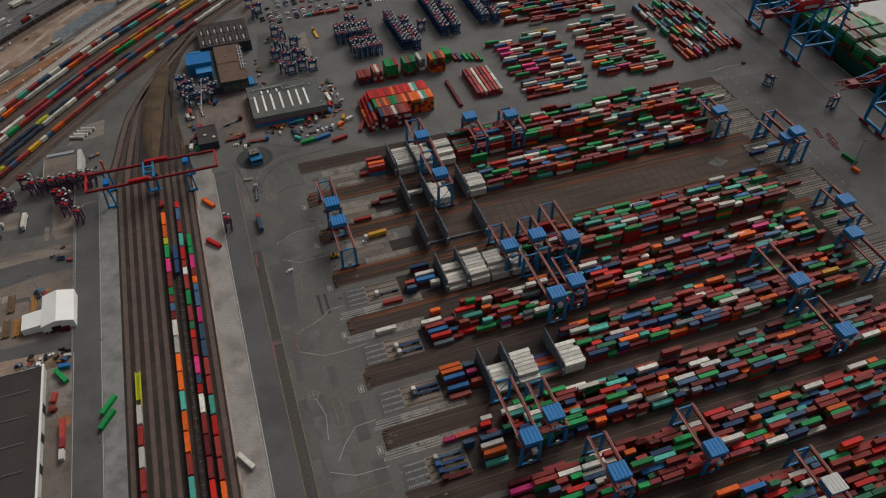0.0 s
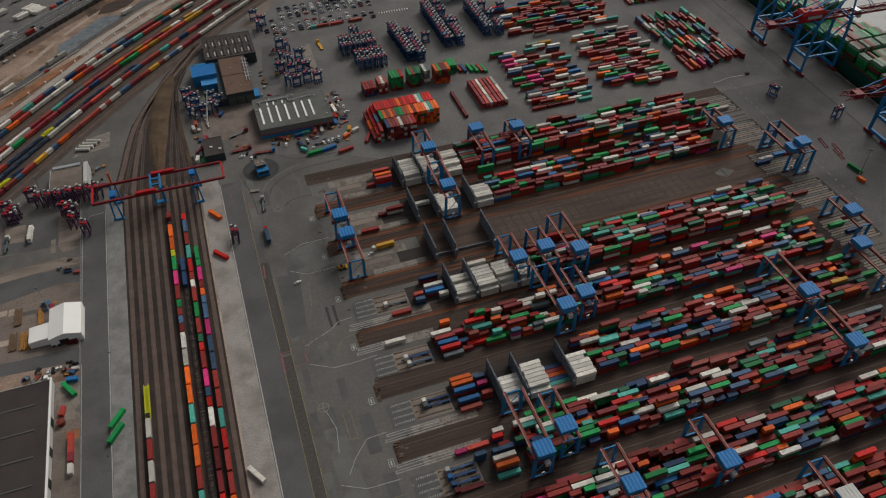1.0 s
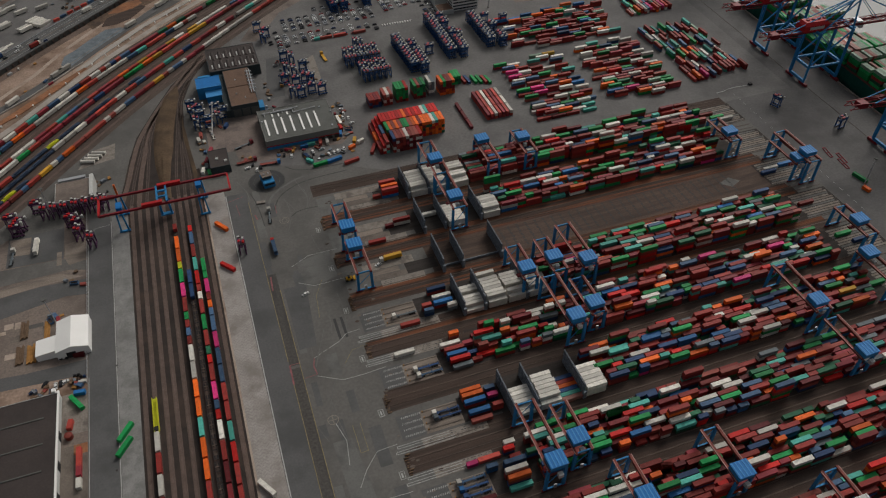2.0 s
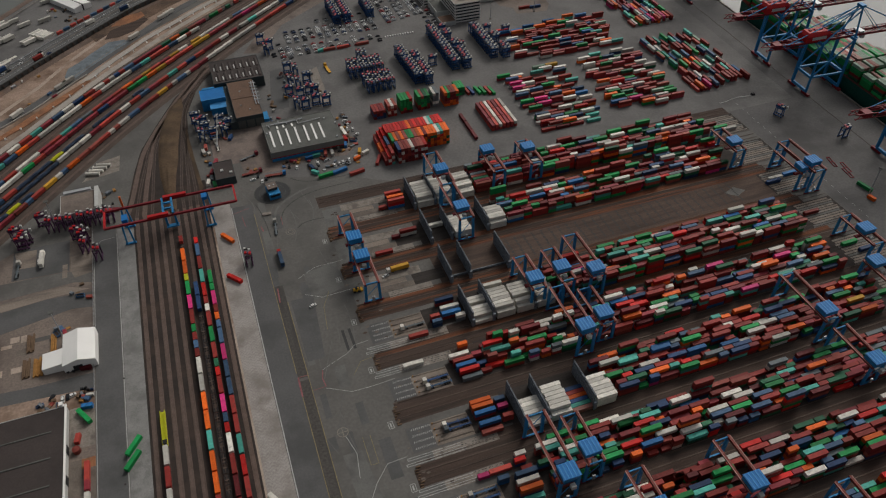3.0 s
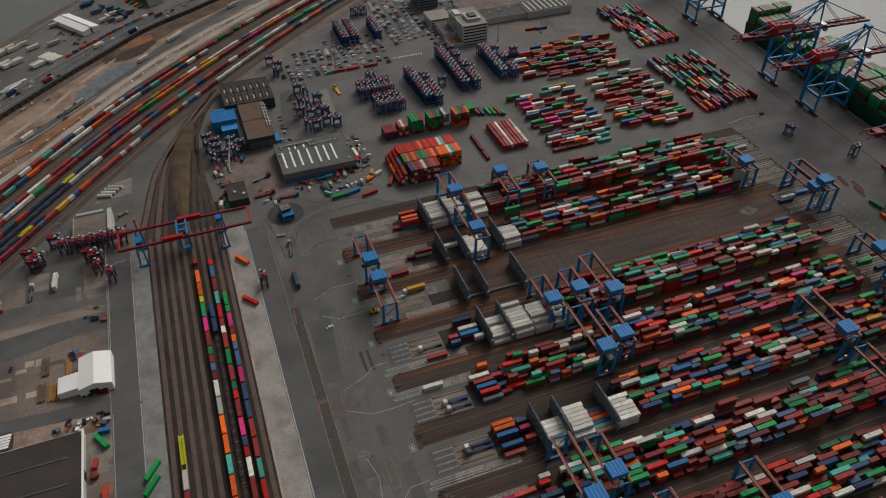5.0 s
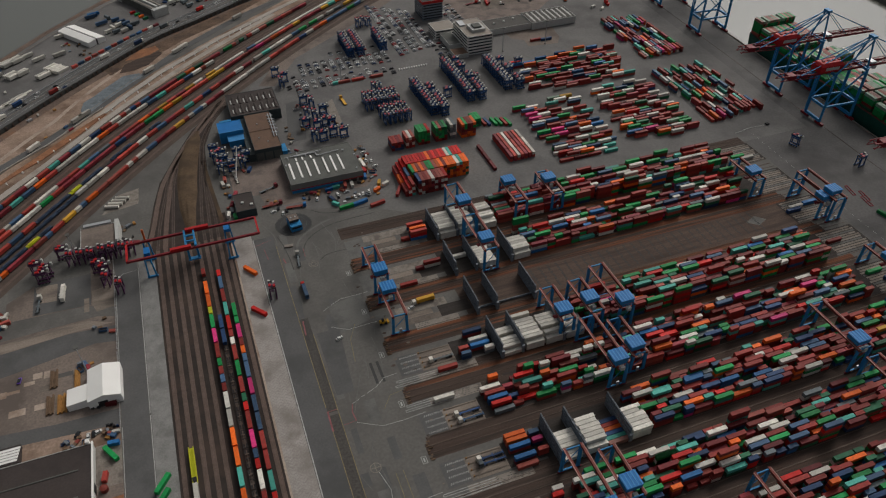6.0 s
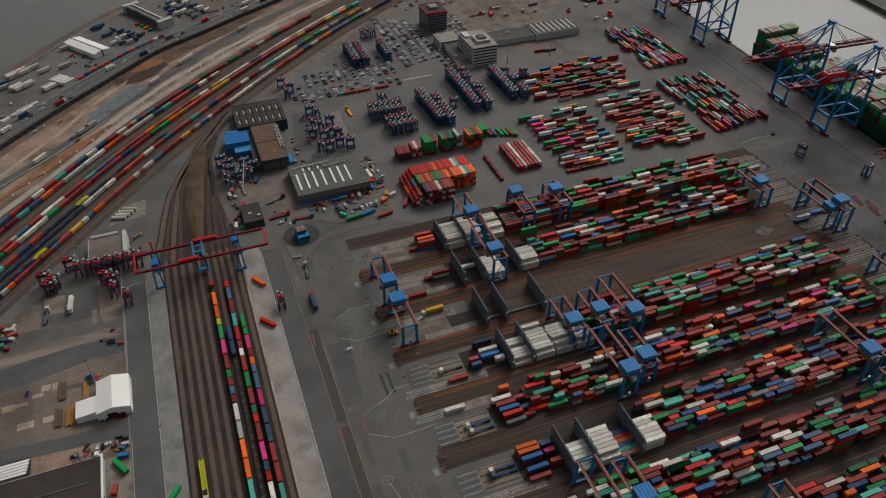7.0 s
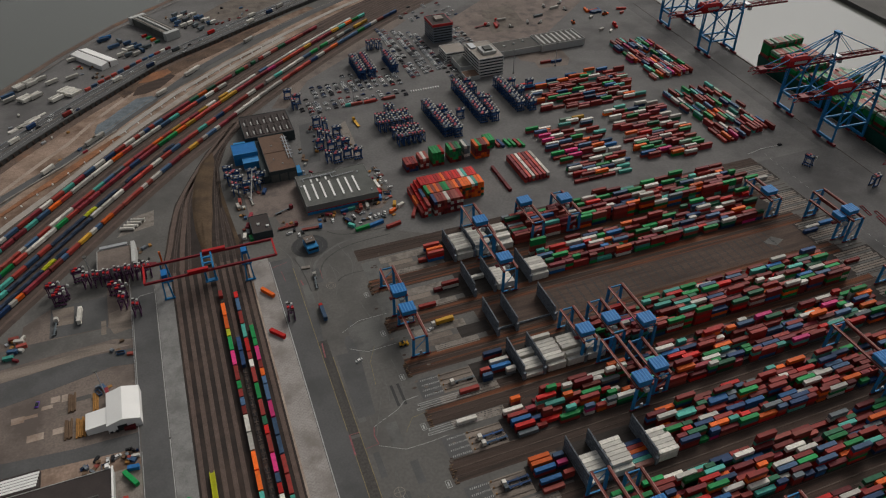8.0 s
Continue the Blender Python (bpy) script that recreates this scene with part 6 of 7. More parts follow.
for x, y, n_, mat_, lab in ((-153, 329, 4, WOOD, "weathered grey timber"), (-147.2, 328, 5, WOOD_ORANGE, "fresh orange timber"), (-151.5, 348, 4, WOOD, "weathered grey timber"), (-138.5, 344, 3, WOOD_ORANGE, "fresh orange timber")):
    t = thing("timber_stack", pose(x, y, 0), "stack of " + lab + " beams on the yard", "timber stack", "timber stacks by the tent")
    for i in range(n_):
        part("beam_pack", boxed(-2.2 + i * 1.05, -1.35 + i * 1.05, -7 + (i % 2) * 0.6, 7 - (i % 3) * 0.8, 0, 0.9 + 0.3 * (i % 2)), mat_, t)
for x, y, key, s in ((-120.9, 290.3, "blue", 20), (-121.5, 318, "maroon", 20), (-186, 402, "slate", 20), (-188, 397, "teal", 20), (-183, 410, "white", 20), (-186, 413, "brown", 20), (-181, 405, "brown", 20)):
    container(x, y, 0.06, key, s, TR.uniform(-12, 12), WESTBOX, "parked on the west yard")
truck(-162.5, 415, 85, "white", "grey", None, "white lorry with a grey flat trailer")
truck(-148, 420, 88, "white", "white", "white", "white lorry with a white box trailer")
car(8, 321, 20, 0)
for x, y, i in ((-145, 299.6, 3), (-139, 303, 1), (-133.5, 300, 0), (-131, 300.6, 1), (-128.8, 301, 0), (-137, 324, 0), (-127.5, 319.5, 1), (-130.5, 320, 1)):
    car(x, y, TR.choice((20, 60, 90, 110)), i)
bk = thing("scrap_heap", pose(-121.8, 300, 0.06), "heap of black machine parts beside the road", "scrap heap")
for i in range(14):
    u, v, w = TR.uniform(-3.2, 2.4), TR.uniform(-2.8, 2.8), TR.uniform(0.5, 1.3)
    part("machine_part", boxed(u, u + w * 1.6, v, v + w, 0.0, TR.uniform(0.8, 2.6), taper=0.12), (BLACK, WAGON, BLACK, LONE["navy"])[i % 4], bk)
pc = thing("car", pose(-170.2, 353.5, 0, 0, 0, 80), "small purple car alone on the yard", "car")
part("body", car_bmesh(), surface("purple_car_paint", (0.12, 0.06, 0.3), 0.35), pc)
part("window_band", boxed(-1.5, 1.3, -0.8, 0.8, 0.95, 1.36, taper=0.1), WINDOW, pc)
for i in range(4):
    b = thing("tank_container", pose(-116.4 + 2.6 * i, 506.5 + 2.9 * i, 0, 0, 0, -17), "white cylindrical tank container lying on the yard", "tank", "white tanks in a row")
    bm = bmesh.new(); tube(bm, (-5, 0, 1.4), (5, 0, 1.4), 1.2, 12); part("shell", bm, LONE["white"], b)
    for s in (-4.8, 4.8):
        part("end_frame", boxed(s - 0.15, s + 0.15, -1.2, 1.2, 0, 2.6), LONE["white"], b)
slab("tank_base", [(-124, 500), (-98, 506), (-97, 526), (-112, 522)], 0.04, CONCRETE, "pale gravel base under the tanks", category="ground")
for i in range(5):
    tagged(part("roof_light_strip", boxed(-230, -167 + 0.3 * i, 295 - 0.2 * i + 2.05 * i, 296.4 - 0.2 * i + 2.05 * i, 3.0, 3.2), WHITE), "long white translucent roof strip", "roof strip", "strips of a low roof")
tagged(part("low_roof", boxed(-232, -166, 293.8, 305.2, 0, 3.0), ROOF_DARK), "low dark shelter roof beside the warehouse", "shelter")

# warehouse details
for i in range(6):
    part("roof_rib", boxed(-214, -137, 196 + 16 * i, 196.7 + 16 * i, 5.1, 5.5), ROOF_GREY, wh)
part("white_fascia", boxed(-130.8, -130.0, 181, 292, 4.4, 5.6), WHITE, wh, "white roof edge")
part("gable_end", boxed(-133.6, -131.8, 291.2, 293.4, 0, 6.5), WHITE, wh)
for i in range(5):
    part("loading_door", boxed(-130.1, -129.95, 190 + 18 * i, 195 + 18 * i, 0.1, 3.8), BLACK, wh)


# ---------------------------------------------------------------- roof details of the northern buildings
def things_of(name):
    return [o for o in scene.objects if o.name == name][0]


hall = things_of("roof_strip_hall")
for x in (15.4, 21.6, 27.8, 34.6, 41.7, 47.7, 53.7):
    part("roof_light", boxed(x - 0.7, x + 0.7, 483, 504.8, 8.12, 8.6), WHITE, hall, "white roof light strip")
for x in (21.8, 26.6, 33.4):
    part("roof_light", boxed(x - 0.6, x + 0.6, 507, 511, 8.12, 8.6), WHITE, hall, "white roof light strip")
part("red_stripe", boxed(11.1, 66.9, 475.9, 475.98, 2.9, 3.6), RED_STEEL, hall, "red stripe along the front")
part("blue_facade", boxed(11.4, 50, 475.92, 475.99, 0.4, 2.9), BLUE_STEEL, hall, "blue band along the foot of the front")
for x in (53, 59, 65):
    part("gate", boxed(x - 2.2, x + 2.2, 475.9, 475.99, 0, 2.9), ROOF_DARK, hall, "dark roller gate")
for a, b in (((14, 513, 9), (43, 514.5, 9)), ((16, 509, 9), (16, 513, 9)), ((21, 512.5, 9), (38, 513, 9)), ((38, 513, 9), (38, 508, 9)), ((38, 508, 9), (56, 510, 9)), ((30, 514, 9), (30, 510, 9)), ((24, 514, 9), (24, 517, 9))):
    part("roof_pipe", bars((a, b), w=0.5), STEEL, hall)
for i in range(4):
    part("pipe_support", boxed(16 + 8 * i, 16.4 + 8 * i, 512.8, 513.3, 8.12, 9), STEEL, hall)
for x, y in ((59, 509), (66, 500), (12.8, 503), (63, 481)):
    part("roof_vent", boxed(x - 0.6, x + 0.6, y - 0.6, y + 0.6, 8.12, 9), STEEL, hall)
ws = things_of("workshop")
for y in (551, 557, 563, 568, 573, 579):
    part("roof_duct", bars(((11.2, y + 1.5, 10.9), (16.6, y, 10.9)), w=0.55), STEEL, ws)
for x in (12.4, 14.4):
    part("roof_duct", bars(((x - 0.4, 545, 10.9), (x + 0.6, 583, 10.9)), w=0.6), STEEL, ws)
part("roof_step", boxed(-6.2, 14.5, 559, 559.6, 10.12, 10.5), ROOF_BROWN, ws)
for x, y in ((0, 548), (6, 540), (2, 570)):
    part("roof_vent", boxed(x - 0.5, x + 0.5, y - 0.5, y + 0.5, 10.12, 10.8), STEEL, ws)
for i in range(3):
    part("sliding_door", boxed(-5.6 + 7 * i, 0.2 + 7 * i, 529.8, 529.98, 0, 7), ROOF_GREY, ws)
part("side_annex", boxed(-11.5, -6.6, 531, 590, 0, 6.5), WALL_DARK, ws)
part("blue_annex", boxed(14.9, 19, 530.5, 542, 0, 4.4), BLUE_STEEL, ws, "low blue annex")
sw = things_of("sawtooth_workshop")
for j in range(2):
    for i in range(7):
        x = -13.4 + 5.7 * i
        part("roof_light", boxed(x - 0.55, x + 0.55, 596 + 17 * j, 602.5 + 17 * j, 9.12, 9.6, taper=0.2), WALL_LIGHT, sw, "pale slanted roof light")
        part("roof_ridge", boxed(x + 1.2, x + 3.4, 594 + 17 * j, 608 + 17 * j, 9.12, 9.9, taper=0.5), ROOF_DARK, sw)
bs = things_of("blue_shed")
part("front_annex", boxed(-23.5, -11, 556.5, 565.9, 0, 6.5), BLUE_STEEL, bs)
part("annex_roof", boxed(-23.7, -10.8, 556.3, 565.9, 6.5, 6.8), BLUE_RIB, bs)
part("rear_annex", boxed(-27, -17.2, 584.1, 590, 0, 8), BLUE_STEEL, bs)
part("roof_edge", boxed(-29.7, -9.9, 565.8, 566.5, 9.95, 10.4), BLUE_RIB, bs)
gh = things_of("gatehouse")
for x, y in ((-26, 470), (-20, 466)):
    part("roof_vent", boxed(x - 1, x + 1, y - 1, y + 1, 6.1, 7), WALL_LIGHT, gh)
pf = things_of("pale_flat_building")
part("roof_plant", boxed(-134, -116, 478.2, 481, 0, 8.2), STEEL, pf)
part("side_wall", boxed(-113.4, -110.8, 456, 480, 0, 8.6), WALL_LIGHT, pf)
of = things_of("office_block")
part("roof_plant", boxed(228, 242, 652, 668, 18.6, 21.5), WALL_LIGHT, of)
part("roof_plant", boxed(231, 239, 655, 664, 21.5, 23), ROOF_GREY, of)
part("roof_plant", boxed(222, 228, 670, 682, 18.6, 20), STEEL, of)
tw = things_of("office_tower")
for e in ((205.6, 228.9, 737.6, 738.05), (205.6, 228.9, 764.95, 765.4), (205.55, 206.05, 738.05, 764.95), (228.45, 228.95, 738.05, 764.95)):
    part("red_roof_edge", boxed(*e, 17.8, 20.6), RED_STEEL, tw, "bright red roof edge")
part("roof_plant", boxed(213, 222, 748, 758, 20.1, 22.5), ROOF_PALE, tw)
ls = things_of("roof_light_shed")
for i in range(8):
    part("roof_light", boxed(309 + 6 * i, 310.8 + 6 * i, 678, 701, 7.1, 7.5), WALL_LIGHT, ls)
lo = things_of("long_shed")
for x, y in ((268, 690), (280, 692), (292, 695)):
    part("roof_vent", boxed(x - 1, x + 1, y - 1, y + 1, 6.1, 7.3), WALL_LIGHT, lo)
building("annex_low", 207, 219.5, 660, 688, 6, ROOF_GREY, WALL_LIGHT, "low grey annex beside the office block")
building("round_pavilion", 205, 220, 640, 655, 4, ROOF_BROWN, WALL_LIGHT, "small brown-roofed pavilion near the offices")

# ---------------------------------------------------------------- roundabout kiosk and yard clutter
bm = bmesh.new()
tube(bm, (4.5, 440, 0), (4.5, 440, 0.06), 12.5, 40)
tagged(part("roundabout", bm, PATCH_DARK), "dark circular asphalt island on the yard", "ground", kind="structure")
def ring_mark(x, y, radii, width, z, material, label):
    bm = bmesh.new()
    for rad in radii:
        for i in range(28):
            a, b = i * math.pi / 14, (i + 1) * math.pi / 14
            bm.faces.new([bm.verts.new((x + rr * math.cos(q), y + rr * math.sin(q), z)) for rr, q in ((rad, a), (rad + width, a), (rad + width, b), (rad, b))])
    bmesh.ops.recalc_face_normals(bm, faces=bm.faces[:])
    for f in bm.faces:
        if f.normal.z < 0:
            f.normal_flip()
    tagged(part("ring_mark", bm, material), label, "road marking", kind="structure")


ring_mark(4.5, 440, (12.6, 9.0), 0.5, 0.07, TYRE, "worn pale ring round the asphalt island")
ring_mark(8.5, 393.1, (2.9, 1.5), 0.4, 0.08, CONCRETE, "faded pale double ring painted on the asphalt")
kb = thing("kiosk", pose(5.0, 437.5, 0.06, 0, 0, 6), "small blue control building with a dark brown roof", "kiosk")
part("body", boxed(-4, 4, -6, 5.5, 0, 4.6), BLUE_STEEL, kb)
part("upper_storey", boxed(-3.4, 3.2, -1.5, 5.2, 4.6, 6.6), WALL_DARK, kb)
part("roof", boxed(-3.7, 3.5, -1.8, 5.5, 6.6, 6.9), YARD_BROWN, kb)
part("window_band", boxed(-3.4, 3.4, -6.06, -5.95, 2.2, 3.8), WINDOW, kb)
for i in range(2):
    part("roof_vent", boxed(-2 + 3 * i, -1 + 3 * i, 1, 2, 6.9, 7.4), STEEL, kb)
ht = thing("concrete_block", pose(-3.4, 417, 0, 0, 0, -8), "low grey concrete block lying on the yard", "block")
part("slab", boxed(-3, 3, -1.4, 1.4, 0, 0.9, taper=0.1), CONCRETE, ht)
slab("corridor", rect(32, 372, 410.6, 423.2), 0.034, DIRT, "brown dirt strip north of the stacking blocks", category="ground")
ARCS = ([(0, 408), (3.5, 419), (9, 425.5), (16, 430.5), (25, 435), (36, 437.3), (60, 438.5)], [(4, 406), (8, 416), (13, 422), (19.5, 426.5), (28, 430), (40, 432), (62, 433)], [(13.7, 395.4), (18.3, 398.9), (25, 400.3), (36.2, 399.7), (52, 397.6), (70, 396.4)],
        [(-9, 430), (-7, 420), (-5.5, 405), (-5, 392)], [(-16, 446), (-11, 432), (-10.5, 420)], [(20, 452), (27, 446), (40, 442.5), (66, 441.5)])
for i, pts in enumerate(ARCS):
    bm = swept(pts, (1.6, 0.9, 0.8, 0.7, 0.7, 1.0, 1.4, 1.1)[i], 0.026 + 0.002 * i, 0.02)
    tagged(part("tyre_arc", bm, (PATCH_LIGHT, TYRE, TYRE, TYRE, PATCH_LIGHT, TYRE, TYRE, TYRE)[i]), "worn curved wheel track on the asphalt", "wheel track", kind="structure")
slab("sandy_apron", [(-10, 466), (20, 464), (40, 470), (66, 466), (76, 476), (69.4, 475.8), (11, 475.8), (11, 529.6), (-12, 529.6), (-30, 520), (-30, 486), (-12, 484)], 0.03, APRON, "worn brown apron in front of the workshops", category="ground")
for x, y, key, s, a in ((45.5, 445.5, "green", 40, 8), (56, 447, "blue", 40, 14), (67.5, 441, "faded_red", 40, 12), (38.5, 451.5, "teal", 20, -50), (37.5, 458, "navy", 20, -70), (76, 466, "yellow", 20, 70), (72, 458, "orange", 20, 30), (80, 463, "white", 20, 25), (68, 478, "blue", 20, 80), (70, 486, "red", 20, 95), (71, 496, "white", 40, 95), (38, 471, "blue", 20, 5), (44, 472, "teal", 20, 0), (51, 472, "brown", 20, 80), (56, 471, "white", 20, 85)):
    container(x, y, 0.02, key, s, a, "containers round the workshop yard", "on the workshop yard")
for x, y in ((36, 462), (43, 463), (50, 464), (54, 456), (58, 456.5), (61, 457.5), (66, 459), (-2, 462), (-6, 459), (0, 455), (3, 457), (75, 500), (77, 506), (76, 512), (79, 498), (80, 490), (78, 485), (27, 463), (22, 466)):
    car(x, y, TR.choice((80, 95, 100, 10)), TR.choice((0, 0, 0, 1, 2)))
truck(-6, 467, 4, "wine", "brown", None, "dark red lorry with a brown flat trailer")
truck(-5, 488, 20, "wine", "grey", None, "dark red lorry with a grey flat trailer")
truck(10, 459, -5, "blue", "brown", None, "blue lorry with a brown flat trailer")
truck(-2.6, 367.5, 91, "red", "slate", "slate", "red-cabbed lorry with a faded blue container")
truck(-0.3, 399.5, 84, "white", "grey", None, "white lorry with an empty grey trailer on the road")
truck(82, 598, 95, "yellow", "yellow", None, "yellow terminal tractor on the asphalt")
truck(-25.5, 511, 95, "white", "white", None, "white crane lorry with a tall raised boom")
cb = thing("mobile_boom", pose(-25.5, 511, 0), "tall white telescopic boom raised over a crane lorry", "crane")
part("lower_boom", bars(((0, 0, 1.6), (2.6, 3.6, 12)), w=0.8), WHITE, cb)
part("upper_boom", bars(((2.6, 3.6, 12), (5.6, 8, 23.5)), w=0.5), WHITE, cb)
part("turntable", boxed(-0.9, 0.9, -0.9, 0.9, 1.0, 1.9), STEEL, cb)
for x, y, key in ((-14, 519, "navy"), (-34, 512, "brown"), (-36, 506, "white"), (-29, 490, "wine"), (-33, 478, "wine"), (-34, 470, "grey"), (-33, 462, "green"), (-37, 466, "white")):
    container(x, y, 0.05, key, 20, 80 + TR.uniform(-20, 20), "containers round the workshop yard", "on the workshop yard")
yl = thing("wheel_loader", pose(36, 324, 0), "yellow wheel loader standing at the block end", "loader")
part("body", boxed(-2, 2, -1.2, 1.2, 0.8, 2.4, taper=0.2), YELLOW, yl)
part("cab", boxed(-0.8, 0.8, -0.9, 0.9, 2.4, 3.5, taper=0.15), WINDOW, yl)
part("bucket", boxed(2.6, 3.8, -1.5, 1.5, 0.2, 1.4), YELLOW, yl)
for u in (-1.4, 1.4):
    for v in (-1.2, 1.2):
        bm = bmesh.new(); tube(bm, (u, v - 0.3, 0.8), (u, v + 0.3, 0.8), 0.8, 10); part("wheel", bm, BLACK, yl)

# ---------------------------------------------------------------- yard markings
for pts in ([(32, 283.5), (24, 283), (18.7, 278.5), (12, 275.6)], [(10.5, 275), (8.4, 274.2)], [(7.4, 273.7), (5.6, 272.9)], [(4.6, 272.4), (2.6, 271.5)], [(38.6, 252.2), (26, 251.4), (14.4, 251.6), (1.7, 258.8)], [(33, 327), (14.9, 326.4), (5.4, 332.3)], [(35.1, 354.3), (16.6, 354), (10, 350.5)], [(8.5, 349.6), (4.5, 347.4)],
            [(30.4, near_rail(6) + 45), (19.9, near_rail(6) + 44.5), (12, near_rail(6) + 36), (7, near_rail(6) + 28)], [(30.1, near_rail(6) + 17.8), (13.3, near_rail(6) + 18.3), (2, near_rail(6) + 24)], [(4.2, 225.6), (7.0, 214), (5.0, 200)]):
    line("white_line", pts, 0.26, 0.08, WHITE_LINE, "white guide line bending over the asphalt")
line("red_line", [(-11.6, 257.5), (-11.3, 271)], 0.9, 0.105, RED_LINE, "faded red painted bar on the asphalt")
line("red_line", [(1.9, 260), (1.2, 266), (2.6, 271.5)], 0.6, 0.09, RED_LINE, "faded red painted line on the asphalt")
line("red_line", [(-10.2, 330.7), (-9.5, 343)], 0.8, 0.09, RED_LINE, "faded red painted line on the asphalt")
line("red_line", [(-9.4, 405.4), (-8.6, 400)], 0.8, 0.09, RED_LINE, "faded red painted line on the asphalt")
bm = bmesh.new()
for i in range(24):
    a, b = i * math.pi / 12, (i + 1) * math.pi / 12
    bm.faces.new([bm.verts.new((3.3 + rr * math.cos(t_), 228.4 + rr * math.sin(t_), 0.09)) for rr, t_ in ((2.6, a), (3.0, a), (3.0, b), (2.6, b))])
for a in (0, math.pi / 2):
    c_, s_ = math.cos(a), math.sin(a)
    bm.faces.new([bm.verts.new((3.3 + u * c_ - v * s_, 228.4 + u * s_ + v * c_, 0.09)) for u, v in ((-2.6, -0.2), (2.6, -0.2), (2.6, 0.2), (-2.6, 0.2))])
bmesh.ops.recalc_face_normals(bm, faces=bm.faces[:])
tagged(part("circle_mark", bm, CONCRETE), "faded white crossed circle painted on the asphalt", "road marking", kind="structure")
for pts, m_ in (([(-22, 262), (-12, 262), (-12, 238), (-22, 236)], PATCH_LIGHT), ([(0, 215), (10, 215), (14, 170), (2, 170)], PATCH_LIGHT), ([(8, 350), (30, 355), (30, 330), (10, 325)], PATCH_LIGHT), ([(-24.5, 232), (-12, 232), (-12, 200), (-24.5, 200)], PATCH_DARK), ([(-4, 330), (10, 330), (6, 280), (-4, 280)], ROAD)):
    slab("asphalt_patch", pts, 0.025, m_, "repaired patch in the asphalt yard", category="ground")
for x in (19, 23):
    slab("tyre_mark", rect(x, x + 1.6, near_rail(3) + 8, near_rail(3) + 24), 0.04, PATCH_DARK, "dark tyre mark on the asphalt", category="ground")

# ---------------------------------------------------------------- light masts
def mast(x, y, h=24):
    t = thing("light_mast", pose(x, y, 0), "tall slender grey floodlight mast", "light mast", "light masts of the terminal")
    bm = bmesh.new(); tube(bm, (0, 0, 0), (0, 0, h), 0.42, 8, 0.2); part("pole", bm, STEEL, t)
    bm = bmesh.new(); tube(bm, (0, 0, h), (0, 0, h + 0.5), 1.5, 12); part("lamp_ring", bm, ROOF_GREY, t)
    part("foot", boxed(-0.8, 0.8, -0.8, 0.8, 0, 0.8), CONCRETE, t)


for x, y in ((-139, 450.5), (-133, 344), (399, 290), (91, 640), (256, 640), (303, 640)):
    mast(x, y)

# ---------------------------------------------------------------- car parks
FAR_CARS = bmesh.new()
FAR_PAINT = [o.material_slots[0].material for c in CARS for o in c.children if o.name.startswith("body")] + [WINDOW]


def far_car(x, y, a):
    mi = TR.choice((0, 0, 0, 0, 1, 1, 1, 2, 2, 2, 3, 4))
    m = pose(x, y, 0, 0, 0, a)
    for dims, k in (((-2.2, 2.2, -0.9, 0.9, 0.15, 0.95), mi), ((-1.5, 1.3, -0.8, 0.8, 0.95, 1.3), 5), ((-1.1, 0.9, -0.7, 0.7, 1.3, 1.42), mi)):
        for v in box(FAR_CARS, *dims, mi=k, taper=0.06):
            v.co = m @ v.co


def lot(x0, x1, y0, y1, dx, dy, a, fill):
    x = x0
    while x < x1:
        y = y0
        while y < y1:
            if TR.random() < fill:
                (far_car if y > 678 else car)(x + TR.uniform(-0.3, 0.3), y + TR.uniform(-0.3, 0.3), a + TR.choice((0, 180)) + TR.uniform(-3, 3))
            y += dy
        x += dx


lot(50, 146, 634, 652, 7.6, 3.2, 0, 0.7)
lot(60, 146, 660, 684, 7.6, 3.2, 0, 0.85)
lot(94, 146, 690, 700, 8.6, 3.6, 0, 0.5)
for i, x in enumerate((160, 166, 175, 181, 190, 196)):
    lot(x, x + 1, 668 + 2 * i, 800 - 6 * i, 6, 3.0, 0, 0.85)
lot(196, 216, 644, 690, 6.5, 3.2, 5, 0.7)
lot(234, 252, 728, 770, 6, 3.4, 0, 0.7)
lot(196, 262, 806, 850, 9, 6, 15, 0.35)
lot(42, 60, 630, 660, 7, 4.2, 20, 0.45)
tagged(part("parked_cars", FAR_CARS, FAR_PAINT), "dense rows of small parked cars on a far lot", "cars", kind="stuff")
POSTS = "white posts along the road"
for i in range(12):
    b = thing("bollard", pose(148 + 2.5 * i, 639.5, 0), "short white concrete bollard beside the road", "bollard", POSTS)
    part("post", boxed(-0.5, 0.5, -1.1, 1.1, 0, 0.9, taper=0.1), WHITE, b)
for x, key in ((92, "brown"), (105, "faded_red"), (124, "brown"), (84, "teal")):
    container(x, 633.5, 0.02, key, 40 if x > 86 else 20, 3, "", "lying beside the parking lot")
slab("plaza", [(289, 806), (330, 812), (322, 752), (276, 738)], 0.03, SLOT, "bare brownish paved plaza", category="ground")
slab("plaza", [(276, 690), (330, 690), (325, 655), (306, 640), (276, 664)], 0.03, YARD_BROWN, "bare brownish paved plaza", category="ground")
slab("verge", [(16, 655), (50, 718), (107, 752), (142, 788), (190, 822), (200, 812), (150, 770), (112, 740), (60, 700), (30, 650)], 0.03, YARD_BROWN, "bare verge between parking lot and railway", category="ground")
for x, y, key in ((291, 760, "oxide"), (288, 757, "red"), (374, 781, "white"), (419, 754, "navy"), (300, 770, "white"), (345, 765, "grey"), (405, 760, "orange"), (308, 648, "navy"), (297, 650, "oxide"), (318, 683, "green")):
    container(x, y, 0.03, key, 40, TR.choice((0, 10, 80)), "", "standing far off on the yard")

